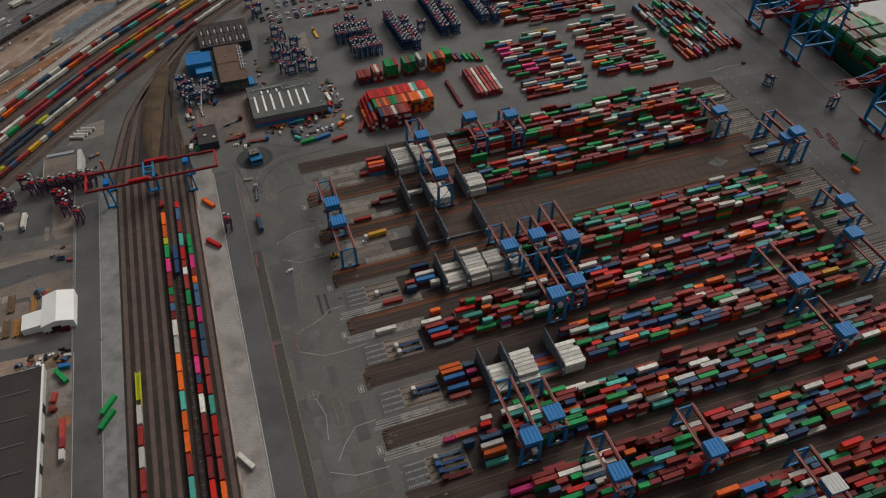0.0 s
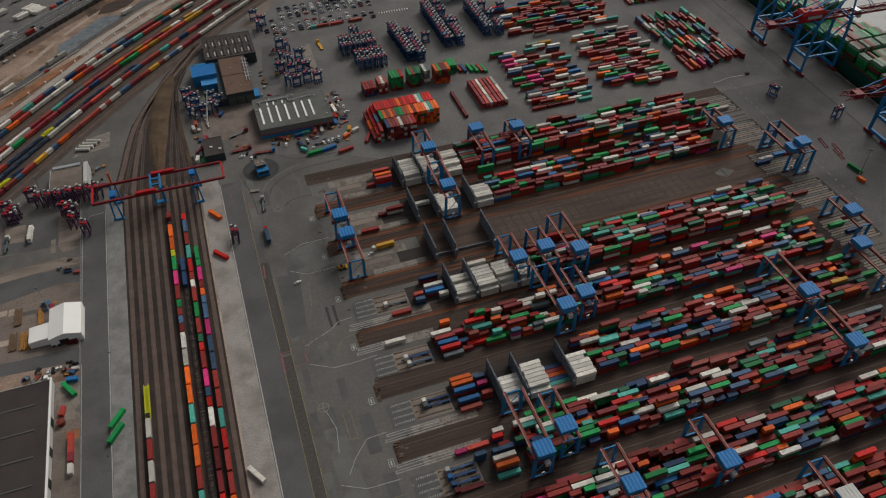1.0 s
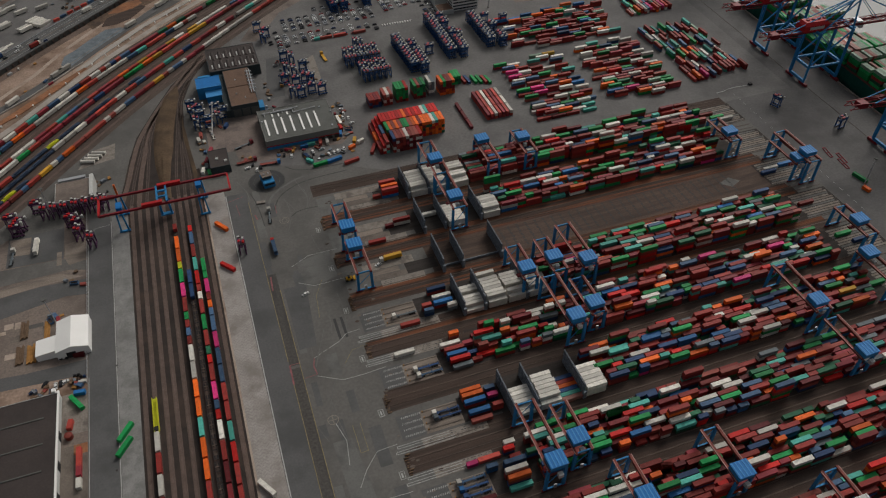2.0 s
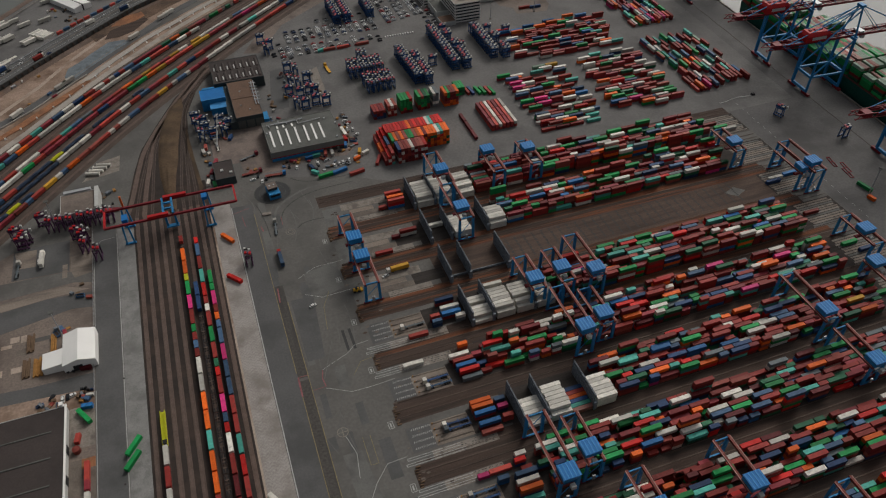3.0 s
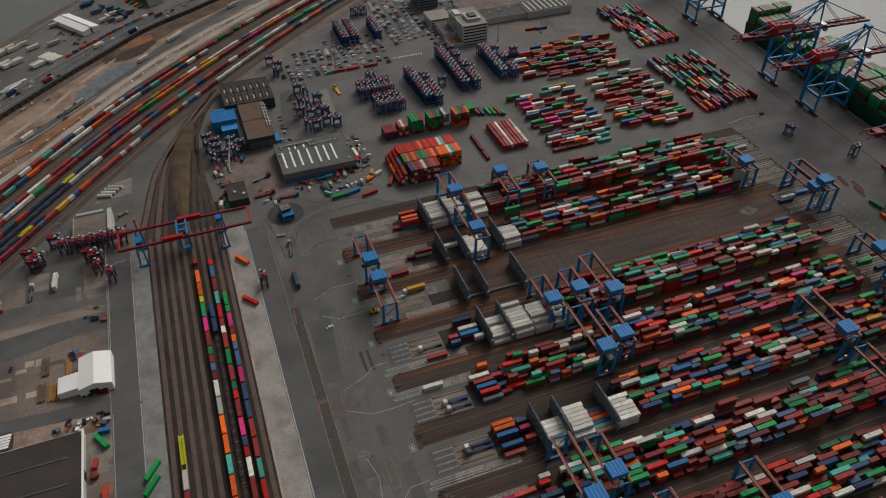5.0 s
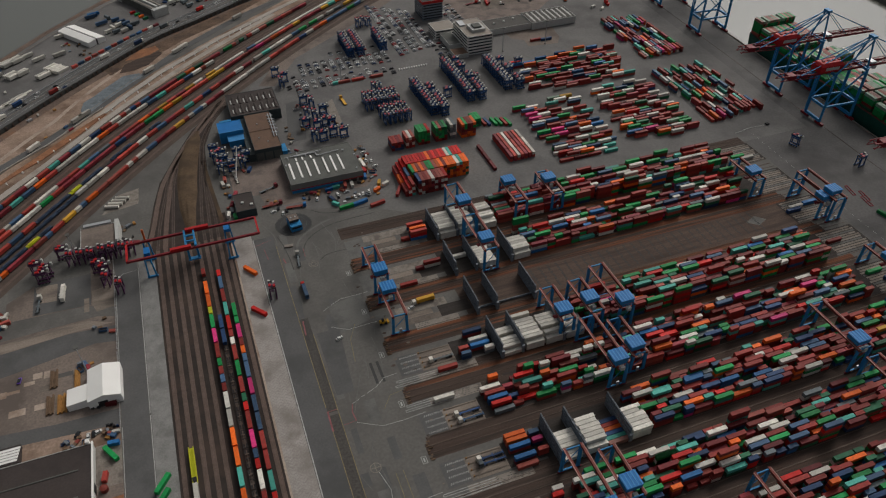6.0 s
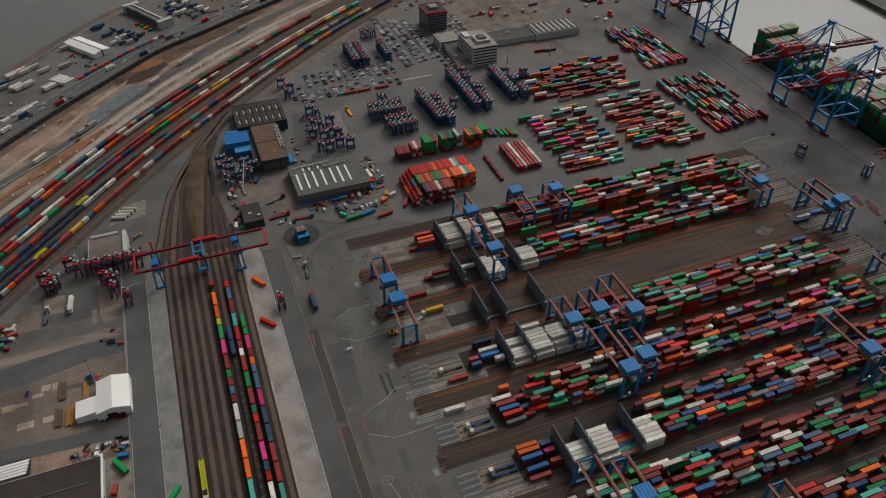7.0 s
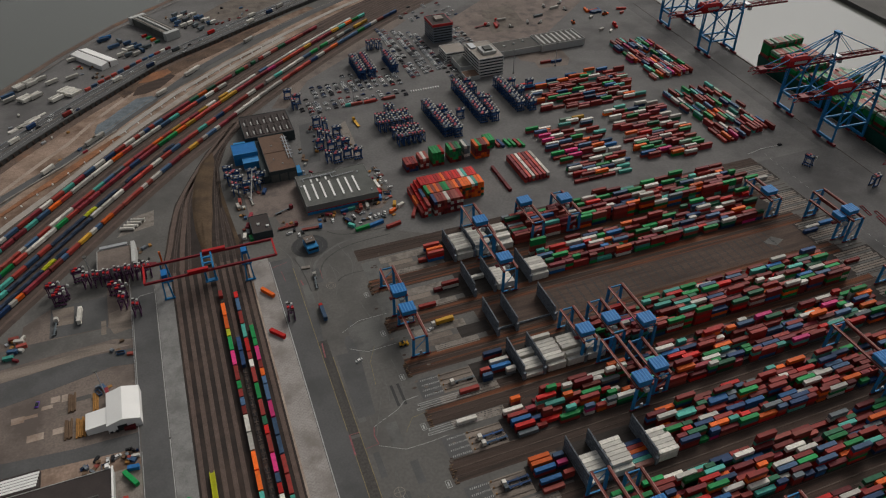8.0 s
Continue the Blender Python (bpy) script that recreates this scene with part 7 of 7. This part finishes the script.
for x, y, key, size, a, z in ((412.5, 707, "red", 40, 80, 0), (411.5, 707, "red", 20, 80, 2.52), (412, 753, "navy", 40, 8, 0), (412, 756, "oxide", 40, 8, 0), (413, 750, "slate", 40, 8, 0), (400, 739, "white", 20, 30, 0), (446, 749, "faded_red", 40, -20, 0), (400, 695, "white", 20, 40, 0), (393, 703, "white", 20, 20, 0), (440, 738, "brown", 20, 30, 0)):
    container(x, y, z + 0.02, key, size, a, "", "standing far off on the yard")
for x, y, a in ((419, 741, 20), (373.5, 732, 70)):
    t = thing("wheel_loader", pose(x, y, 0, 0, 0, a), "orange wheel loader standing far off on the yard", "loader")
    part("body", boxed(-3, 3, -1.6, 1.6, 0.8, 3.0, taper=0.3), LONE["orange"], t)
    part("cab", boxed(-1, 1, -1.2, 1.2, 3.0, 4.6, taper=0.2), WINDOW, t)
    part("bucket", boxed(3.4, 5.0, -1.9, 1.9, 0.2, 1.8), LONE["orange"], t)
    for u in (-2, 2):
        part("axle", boxed(u - 0.9, u + 0.9, -1.9, 1.9, 0.0, 1.7, taper=0.2), BLACK, t)
for x, y, a in ((271, 761, 10), (293, 764, 80)):
    truck(x, y, a, "red", "maroon", None, "red lorry standing far off on the plaza")
for x, y in ((325, 751), (338, 746), (364, 788), (383, 771), (303, 748), (387, 792), (280, 761)):
    mast_ = thing("terminal_tractor", pose(x, y, 0, 0, 0, TR.uniform(0, 180)), "white and black terminal tractor far off on the plaza", "tractor", "tractors on the far plaza")
    part("chassis", boxed(-3.0, 2.6, -1.2, 1.2, 0.5, 1.1), BLACK, mast_)
    part("cab", boxed(0.6, 2.4, -1.1, 0.9, 1.1, 3.4, taper=0.15), WHITE, mast_)
    for u in (-2.0, 1.8):
        part("axle", boxed(u - 0.5, u + 0.5, -1.25, 1.25, 0.0, 1.0), BLACK, mast_)

# ---------------------------------------------------------------- quay clutter
for i, (x, y, a) in enumerate(((403, 331, 78), (404.5, 316, 82), (408, 322, 80))):
    t = thing("hatch_frame", pose(x, y, 0, 0, 0, a), "dark red steel lifting frame lying on the quay", "lifting frame", "lifting frames on the quay")
    for s in (-1.1, 1.1):
        part("side_bar", boxed(-6, 6, s - 0.2, s + 0.2, 0, 0.6), DARK_RED, t)
    for u in (-5.8, 0, 5.8):
        part("cross_bar", boxed(u - 0.25, u + 0.25, -0.9, 0.9, 0.05, 0.65), DARK_RED, t)
for i in range(22):
    y = 270 + 7.2 * i
    line("white_line", [(382.6 + 0.03 * (y - 290), y), (382.6 + 0.03 * (y + 3 - 290), y + 3)], 0.22, 0.08, WHITE_LINE, "short white dash painted along the quay road")
line("white_line", [(430, 200), (432, 420)], 0.18, 0.08, PATCH_LIGHT, "faint pale line along the quay")
container(403, 298, 0, "green", 40, 100, "", "lying alone on the quay")
container(398, 286, 0, "orange", 20, 100, "", "lying alone on the quay")
for off in (-31, -1):
    bm = bmesh.new()
    bar(bm, (quay_x(100) + off, 100, 0.1), (quay_x(760) + off, 760, 0.1), 0.16, 0.25)
    tagged(part("quay_crane_rail", bm, RAIL), "steel quay crane rail set in the paving", "rail", kind="structure")
bm = bmesh.new()
bar(bm, (quay_x(60) - 1.2, 60, 0.3), (quay_x(900) - 1.2, 900, 0.3), 1.6, 0.8)
tagged(part("quay_edge", bm, CONCRETE), "pale concrete coping along the quay edge", "kerb", kind="structure")

# ---------------------------------------------------------------- riverside
slab("riverside_yard", [(-412, 588), (-320, 490), (-252, 580), (-203, 645), (-158, 698), (-112, 748), (-56, 804), (0, 868), (70, 915), (140, 955), (150, 1020), (40, 1035), (-51, 973), (-116, 915), (-173, 848), (-220, 780)], 0.03, NORTH, "pale grey asphalt riverside yard with parked trailers", category="ground")
slab("gravel_lot", [(-30, 905), (20, 885), (75, 925), (120, 965), (60, 975), (8, 945)], 0.05, SLOT, "brown gravel lot beside the highway", category="ground")
slab("river_bank", [(-420, 560), (-225, 788), (-176, 856), (-118, 924), (-51, 983), (40, 1045), (44, 1039), (-48, 977), (-114, 917), (-172, 850), (-220, 781), (-412, 556)], 0.12, BANK, "brown embankment along the river", category="ground")
line("flood_wall", [(-410, 558), (-216, 776), (-168, 843), (-110, 910), (-45, 969), (44, 1030)], 1.2, 1.2, CONCRETE, "low pale flood wall along the river")
sh = thing("river_shed", pose(-137.5, 826, 0, 0, 0, -55), "long white shed with two roof pitches", "building")
for s in (-1, 1):
    bm = bmesh.new()
    v = box(bm, -26, 26, min(s * 0.9, s * 9.6), max(s * 0.9, s * 9.6), 0, 6.4)
    for q in v:
        if q.co.z > 6 and abs(q.co.y) > 6:
            q.co.z = 4.9
    part("roof_half", bm, WHITE, sh)
part("roof_gutter", boxed(-26, 26, -0.85, 0.85, 0, 5.6), ROOF_DARK, sh)
es = thing("river_warehouse", pose(-73, 888, 0, 0, 0, -62), "grey riverside warehouse with a pale front", "building")
part("body", boxed(-32, 32, -8, 8, 0, 8), ROOF_GREY, es)
part("front", boxed(32, 38, -8.5, 8.5, 0, 8.6), WALL_LIGHT, es)
part("roof_step", boxed(-30, 30, -1.2, 1.2, 8, 9), WALL_LIGHT, es)
part("roof_strip", boxed(-31, 31, 4.2, 5.6, 8, 8.4), ROOF_PALE, es)
part("roof_strip", boxed(-31, 31, -6, -4.8, 8, 8.4), ROOF_PALE, es)
part("white_gable", boxed(-38, -32, -9.5, 9.5, 0, 8.4), WALL_LIGHT, es)
TRAILERS = "white trailers on the riverside yard"


def trailer(x, y, a, key="white", half=6.4):
    t = thing("box_trailer", pose(x, y, 0, 0, 0, a), WORDS[key] + " box trailer parked on the riverside yard", "trailer", TRAILERS)
    part("body", boxed(-half, half, -1.3, 1.3, 1.1, 4.1, taper=0.05), LONE[key], t)
    part("axle", boxed(0.8 - half, 3.2 - half, -1.15, 1.15, 0, 1.1), BLACK, t)
    part("landing_leg", boxed(half - 2.4, half - 2, -1, 1, 0, 1.1), STEEL, t)


for cx, cy, n in ((-160, 756, 6), (-172, 747, 2), (-206, 785, 3), (-198, 791, 3), (-199, 757, 3), (-191, 760, 2), (-203, 691, 2), (-197, 697, 2), (-190, 706, 2), (-184, 712, 1)):
    for i in range(n):
        u = 3.4 * (i - (n - 1) / 2)
        trailer(cx + 0.68 * u + TR.uniform(-0.5, 0.5), cy - 0.73 * u + TR.uniform(-0.5, 0.5), 42 + TR.uniform(-2, 2))
for x, y, a, key in ((-188.6, 797.2, 34, "white"), (-177.3, 786.1, 34, "white"), (-158.6, 790, 30, "white"), (-158.4, 834.7, 25, "white"), (-213.7, 760, 36, "white"), (-215.5, 768.8, 36, "slate"), (-126.1, 881.4, 20, "blue"), (-128.5, 876, 22, "slate"), (-117.9, 853.9, 25, "slate")):
    trailer(x, y, a, key)
# a line of single containers behind the highway
ALONG = "faded_red slate faded_red brown faded_red slate faded_red slate faded_red slate blue faded_red white wine".split()
for i, key in enumerate(ALONG):
    u = i / 13
    container(-143 + 80 * u + TR.uniform(-0.4, 0.4), 750 + 70.5 * u + 3.5 * math.sin(math.pi * u), 3.56, key, 20, 41, "containers along the highway", "in a line along the highway")
for x, y in ((-106.9, 837), (-101, 842.5), (-93.4, 844.2), (-97.7, 850), (-83.7, 840.4), (-95.4, 825.3), (-103.4, 826), (-111.8, 867.5), (-90, 832.4), (-111.2, 828.5), (-104, 858), (-89, 838)):
    trailer(x, y, TR.choice((30, 35, 40, 120)), TR.choice(("white", "white", "grey", "slate", "white")), 4.2)
for x, y, key in ((-85.5, 873, "red"), (-81, 866, "green"), (-77, 859, "orange"), (-73, 852, "dark_green")):
    container(x, y, 0.05, key, 20, 32, "containers along the highway", "beside the riverside warehouse")
for a0, b0, a1, b1, n in ((-48, 924, -24, 870, 11), (-38, 925, -14, 884, 9), (-52, 908, -40, 880, 6), (-28, 915, -6, 879, 8)):
    for i in range(n):
        u = i / (n - 1)
        x, y = a0 + (a1 - a0) * u + TR.uniform(-1, 1), b0 + (b1 - b0) * u + TR.uniform(-1, 1)
        if i % 2:
            car(x, y, TR.choice((35, 45)))
        else:
            trailer(x, y, TR.uniform(30, 45), TR.choice(("white", "white", "white", "white", "grey", "slate")), 4.0)
for s_, d, key in ((250, -6, "grey"), (283, 2, "white"), (330, -6, "oxide"), (395, 2, "white"), (430, -6, "navy"), (520, 7, "red"), (560, -6, "white"), (215, 7, "blue"), (610, 2, "white"), (180, 2, "white"), (305, 7, "navy"), (470, 2, "grey"), (575, 7, "white"), (592, -2, "navy")):
    p, turn = on_curve(s_, beside(HIGHWAY_LINE, d))
    t = thing("lorry", pose(p.x, p.y, 3.62, 0, 0, turn), WORDS[key] + " box lorry on the highway", "lorry", "lorries on the highway")
    part("box_body", boxed(-5, 4, -1.2, 1.2, 0.9, 3.8), LONE[key], t)
    part("cab", boxed(4.2, 6.2, -1.15, 1.15, 0.5, 3.2, taper=0.1), LONE["white"], t)
    part("chassis", boxed(-5, 6, -1, 1, 0.0, 0.9), BLACK, t)
for s_ in (264, 306, 314, 396, 439, 447, 527):
    p, turn = on_curve(s_, ROAD_LINE)
    trailer(p.x, p.y, turn)
MEMBRANE = surface("blue_grey_membrane", (0.13, 0.152, 0.168), 0.5, var=0.35, scale=0.25, stain=(0.085, 0.1, 0.11), stain_scale=0.12)
slab("settling_pond", [(-136.4, 681), (-138.8, 667), (-135.6, 656), (-128.5, 663), (-117.2, 678), (-93.9, 704.6), (-82, 715.8), (-86.8, 722.6), (-100.8, 722), (-116.6, 704), (-126.7, 690.7)], 0.23, MEMBRANE, "blue-grey membrane-covered basin", category="ground")
slab("dark_heap", [(-104, 729), (-99, 746), (-90, 752), (-79, 756), (-66, 765), (-62, 760), (-77, 738), (-91, 730)], 0.3, DIRT, "dark earth spread beside the basin", category="ground")
slab("rough_earth", [(-118, 742), (-99, 757), (-82, 773), (-43, 801), (2, 832), (50, 866), (52, 858), (4.6, 815), (-40, 783), (-58, 766), (-81, 750), (-100, 740), (-112, 727)], 0.25, ROUGH_EARTH, "rough dark brown earth below the highway", category="ground")
slab("earth_works", [(-98, 755), (-84, 774), (-68, 779), (-65, 769.4), (-75, 759.6), (-89, 754.3)], 0.35, ORANGE_SAND, "orange brown earth works", category="ground")


# ---------------------------------------------------------------- small yard clutter
CR = random.Random(21)
CLUTTER = "loose stores on the yards"
STORE = [WOOD, WOOD, WOOD_ORANGE, STEEL, FENCE, FENCE, LONE["white"], LONE["slate"], LONE["brown"], LONE["grey"], LONE["navy"], BLACK, BLACK, BLACK, LONE["white"], LONE["wine"]]


def pallet_stack(x, y, z=0.0):
    m = CR.choice((WOOD, WOOD, WOOD_ORANGE))
    t = thing("pallet_stack", pose(x, y, z, 0, 0, CR.uniform(0, 90)), "stack of timber pallets standing on the yard", "pallets", CLUTTER)
    for i in range(CR.randint(2, 5)):
        part("pallet", boxed(-1.2, 1.2, -0.9, 0.9, 0.3 * i, 0.3 * i + 0.2), m, t)


def skip_bin(x, y, z=0.0):
    m = CR.choice((LONE["wine"], LONE["slate"], LONE["dark_green"], LONE["brown"], STEEL))
    t = thing("skip", pose(x, y, z, 0, 0, CR.uniform(0, 180)), "open steel waste skip standing on the yard", "skip", CLUTTER)
    for u, v, w, d in ((-2.4, -2.2, -1.1, 1.1), (2.2, 2.4, -1.1, 1.1), (-2.2, 2.2, -1.1, -0.95), (-2.2, 2.2, 0.95, 1.1)):
        part("side_wall", boxed(u, v, w, d, 0, 1.6), m, t)
    part("load", boxed(-2.2, 2.2, -0.95, 0.95, 0.1, CR.uniform(0.6, 1.3)), CR.choice((DIRT, WOOD, BLACK)), t)


def stores(x, y, z=0.0):
    m = CR.choice(STORE)
    t = thing("crate", pose(x, y, z, 0, 0, CR.uniform(0, 180)), "packed crate of goods standing on the yard", "crate", CLUTTER)
    a, b_, h = CR.uniform(0.8, 2.6), CR.uniform(0.6, 1.2), CR.uniform(0.7, 2.0)
    part("body", boxed(-a, a, -b_, b_, 0.15, h, taper=0.05), m, t)
    part("base", boxed(-a, a, -b_, b_, 0, 0.14), WOOD, t)


def clutter(x0, x1, y0, y1, n, z=0.0):
    for _ in range(n):
        x, y, k = CR.uniform(x0, x1), CR.uniform(y0, y1), CR.random()
        (pallet_stack if k < 0.25 else skip_bin if k < 0.35 else stores)(x, y, z)


clutter(18, 66, 467, 473, 12, 0.03)
clutter(69, 78, 468, 522, 22)
clutter(36, 76, 453, 464, 12)
clutter(-9, 9, 468, 476, 3, 0.03)
clutter(-36, -14, 520, 545, 12)
clutter(-37, -31, 470, 512, 9)
clutter(19, 27, 530, 586, 9)
clutter(-150, -119, 295, 301, 16, 0.06)
clutter(-116, -100, 456, 482, 9)
clutter(-140, -130, 345, 360, 6)
clutter(-131, -119, 364, 392, 5, 0.08)
clutter(-192, -180, 392, 415, 10)
clutter(60, 72, 552, 600, 10)
clutter(38, 46, 560, 606, 8)
clutter(-160, -120, 782, 830, 16, 0.05)
clutter(-60, 40, 880, 930, 26, 0.06)
clutter(-180, -140, 615, 680, 7, 0.06)
clutter(-215, -175, 690, 730, 6, 0.06)
fn = thing("yard_fence", pose(0, 0, 0), "low pale steel fence along the access road", "fence")
for y in range(296, 452, 4):
    part("post", boxed(-117.32, -117.18, y - 0.07, y + 0.07, 0.05, 1.9), STEEL, fn)
for z in (0.7, 1.8):
    part("rail", boxed(-117.3, -117.2, 296, 448, z, z + 0.16), STEEL, fn)
for i in range(24):
    p, turn = on_curve(170 + 16 * i, [(0, 84), (236, 76), (290, 72), (330, 74), (420, 76.5), (560, 68)])
    b = thing("bollard", pose(p.x, p.y, 0.05), "white concrete post along the railway verge", "bollard", "white posts along the railway verge")
    part("post", boxed(-0.6, 0.6, -0.6, 0.6, 0, 1.3, taper=0.12), WHITE, b)
bm = bmesh.new()
for i in range(70):
    x, y, s = CR.choice((CR.uniform(-104, -94), CR.uniform(-36, -26))), CR.uniform(120, 430), CR.uniform(0.25, 0.6)
    box(bm, x - s, x + s, y - s, y + s, 0.0, 0.15)
tagged(part("drain_covers", bm, WAGON), "small dark drain covers in the cobbled strips", "drain covers", kind="stuff")

# faint wheel tracks and stains over the lanes at the block ends
for i in range(26):
    x, y = CR.uniform(-4, 30), CR.uniform(130, 420)
    a, bend, n_ = CR.uniform(1.1, 2.0), CR.uniform(-0.12, 0.12), CR.randint(5, 9)
    pts = [(x, y)]
    for _ in range(n_):
        x, y, a = x + 4 * math.cos(a), y + 4 * math.sin(a), a + bend
        pts.append((min(x, 32.0), y))
    line("wheel_track", pts, CR.uniform(0.25, 0.5), 0.022, PATCH_LIGHT, "faint wheel track on the asphalt")
for k in range(0, 8):
    n = near_rail(k)
    for _ in range(9):
        x, y, s = CR.uniform(30, 52), n + CR.uniform(-10, 30), CR.uniform(0.3, 0.9)
        slab("dirt_stain", [(x + s * 1.8 * math.cos(t_) * CR.uniform(0.6, 1.2), y + s * math.sin(t_) * CR.uniform(0.6, 1.2)) for t_ in [u * 0.785 for u in range(8)]], 0.09, CR.choice((DIRT, SLOT)), "irregular dirt stain on the floor", category="stain")

hz = thing("pale_hose", pose(0, 0, 0), "pale hose lying in a curve on the asphalt", "hose")
part("hose", swept([(374, 429.2), (380, 429.7), (386, 431), (393, 431.7), (402, 431), (407, 431)], 0.45, 0.3, 0.28), WALL_LIGHT, hz)
part("reel", boxed(406.4, 409.6, 430, 432.4, 0.01, 1.4, taper=0.2), BLACK, hz)
slab("machine_pad", [(66.6, 602), (74, 607.6), (71.5, 544), (65, 542)], 0.03, CONCRETE, "pale concrete pad beside parked machines", category="pavement")
slab("machine_pad", [(33, 614), (48, 617), (38, 549), (23, 548)], 0.028, ROAD, "darker asphalt pad beside the workshop", category="pavement")
slab("machine_pad", [(96, 600), (134, 600), (134, 544), (100, 544)], 0.028, PATCH_LIGHT, "stained pad under parked machines", category="pavement")
slab("machine_pad", [(143, 608), (166, 606), (166, 540), (143, 542)], 0.028, PATCH_LIGHT, "stained pad under parked machines", category="pavement")
slab("machine_pad", [(184, 636), (206, 634), (206, 552), (184, 552)], 0.028, PATCH_LIGHT, "stained pad under parked machines", category="pavement")

# rectangular repairs in the yard asphalt and on the west yard
for i in range(34):
    x, y = CR.uniform(-24, 22), CR.uniform(120, 425)
    w, d = CR.uniform(2.5, 7), CR.uniform(6, 26)
    slab("asphalt_patch", rect(x, min(x + w, 31), y, y + d), 0.0135 + 0.0003 * i, CR.choice((ROAD, ROAD, PATCH_LIGHT)), "repaired patch in the asphalt yard", category="ground")
for i in range(16):
    x, y = CR.uniform(-200, -135), CR.uniform(318, 358)
    slab("worn_patch", rect(x, x + CR.uniform(3, 10), y, y + CR.uniform(2, 6)), 0.022 + 0.0005 * i, CR.choice((SLOT, ASPHALT, SAND)), "worn patch on the brown yard", category="ground")
for i in range(22):
    p, turn = on_curve(CR.uniform(150, 600), beside(HIGHWAY_LINE, CR.choice((-7, -2.5, 2, 7))))
    copy_thing(CARS[CR.choice((0, 0, 1, 2, 2, 3))], pose(p.x, p.y, 3.62, 0, 0, turn))

# red route marks and a second run of small marks on the lanes
for pts in ([(-5.2, 259.5), (1.9, 260)], [(-11.2, 271), (-5.5, 270.9)], [(5.3, 411.2), (4.8, 402)], [(-26, 425), (-14, 428)], [(-20, 420), (-19, 408)]):
    line("red_line", pts, 0.35, 0.095, RED_LINE, "faded red painted line on the asphalt")
for pts in ([(12, 205), (12, 222)], [(16, 205), (16, 222)], [(12, 205), (16, 205)], [(18, 262), (24, 270), (31, 271)], [(6, 160), (14, 168), (30, 168)], [(20, 330), (14, 318), (12, 300)]):
    line("yellow_line", pts, 0.25, 0.085, YELLOW_LINE, "faded yellow guide line on the asphalt")

# dark stop slots in the pale transfer strips
bm = bmesh.new()
for k in range(0, 8):
    n = near_rail(k)
    pale = n + (1.4 if k < 3 else 0.5 if k % 2 else 20.4)
    for j in range(4):
        for i in range(16 if k > 2 else 9):
            if CR.random() < 0.7:
                x, y = 45.5 + 1.9 * i + 0.6 * j + CR.uniform(-0.3, 0.3), pale + 0.7 + 1.35 * j
                if k > 2 or x > 55:
                    box(bm, x, x + CR.uniform(0.7, 1.3), y, y + CR.uniform(0.2, 0.5), 0.0, 0.078)
tagged(part("stop_slots", bm, PATCH_DARK), "rows of small dark slots in the pale transfer strips", "floor marks", kind="stuff")
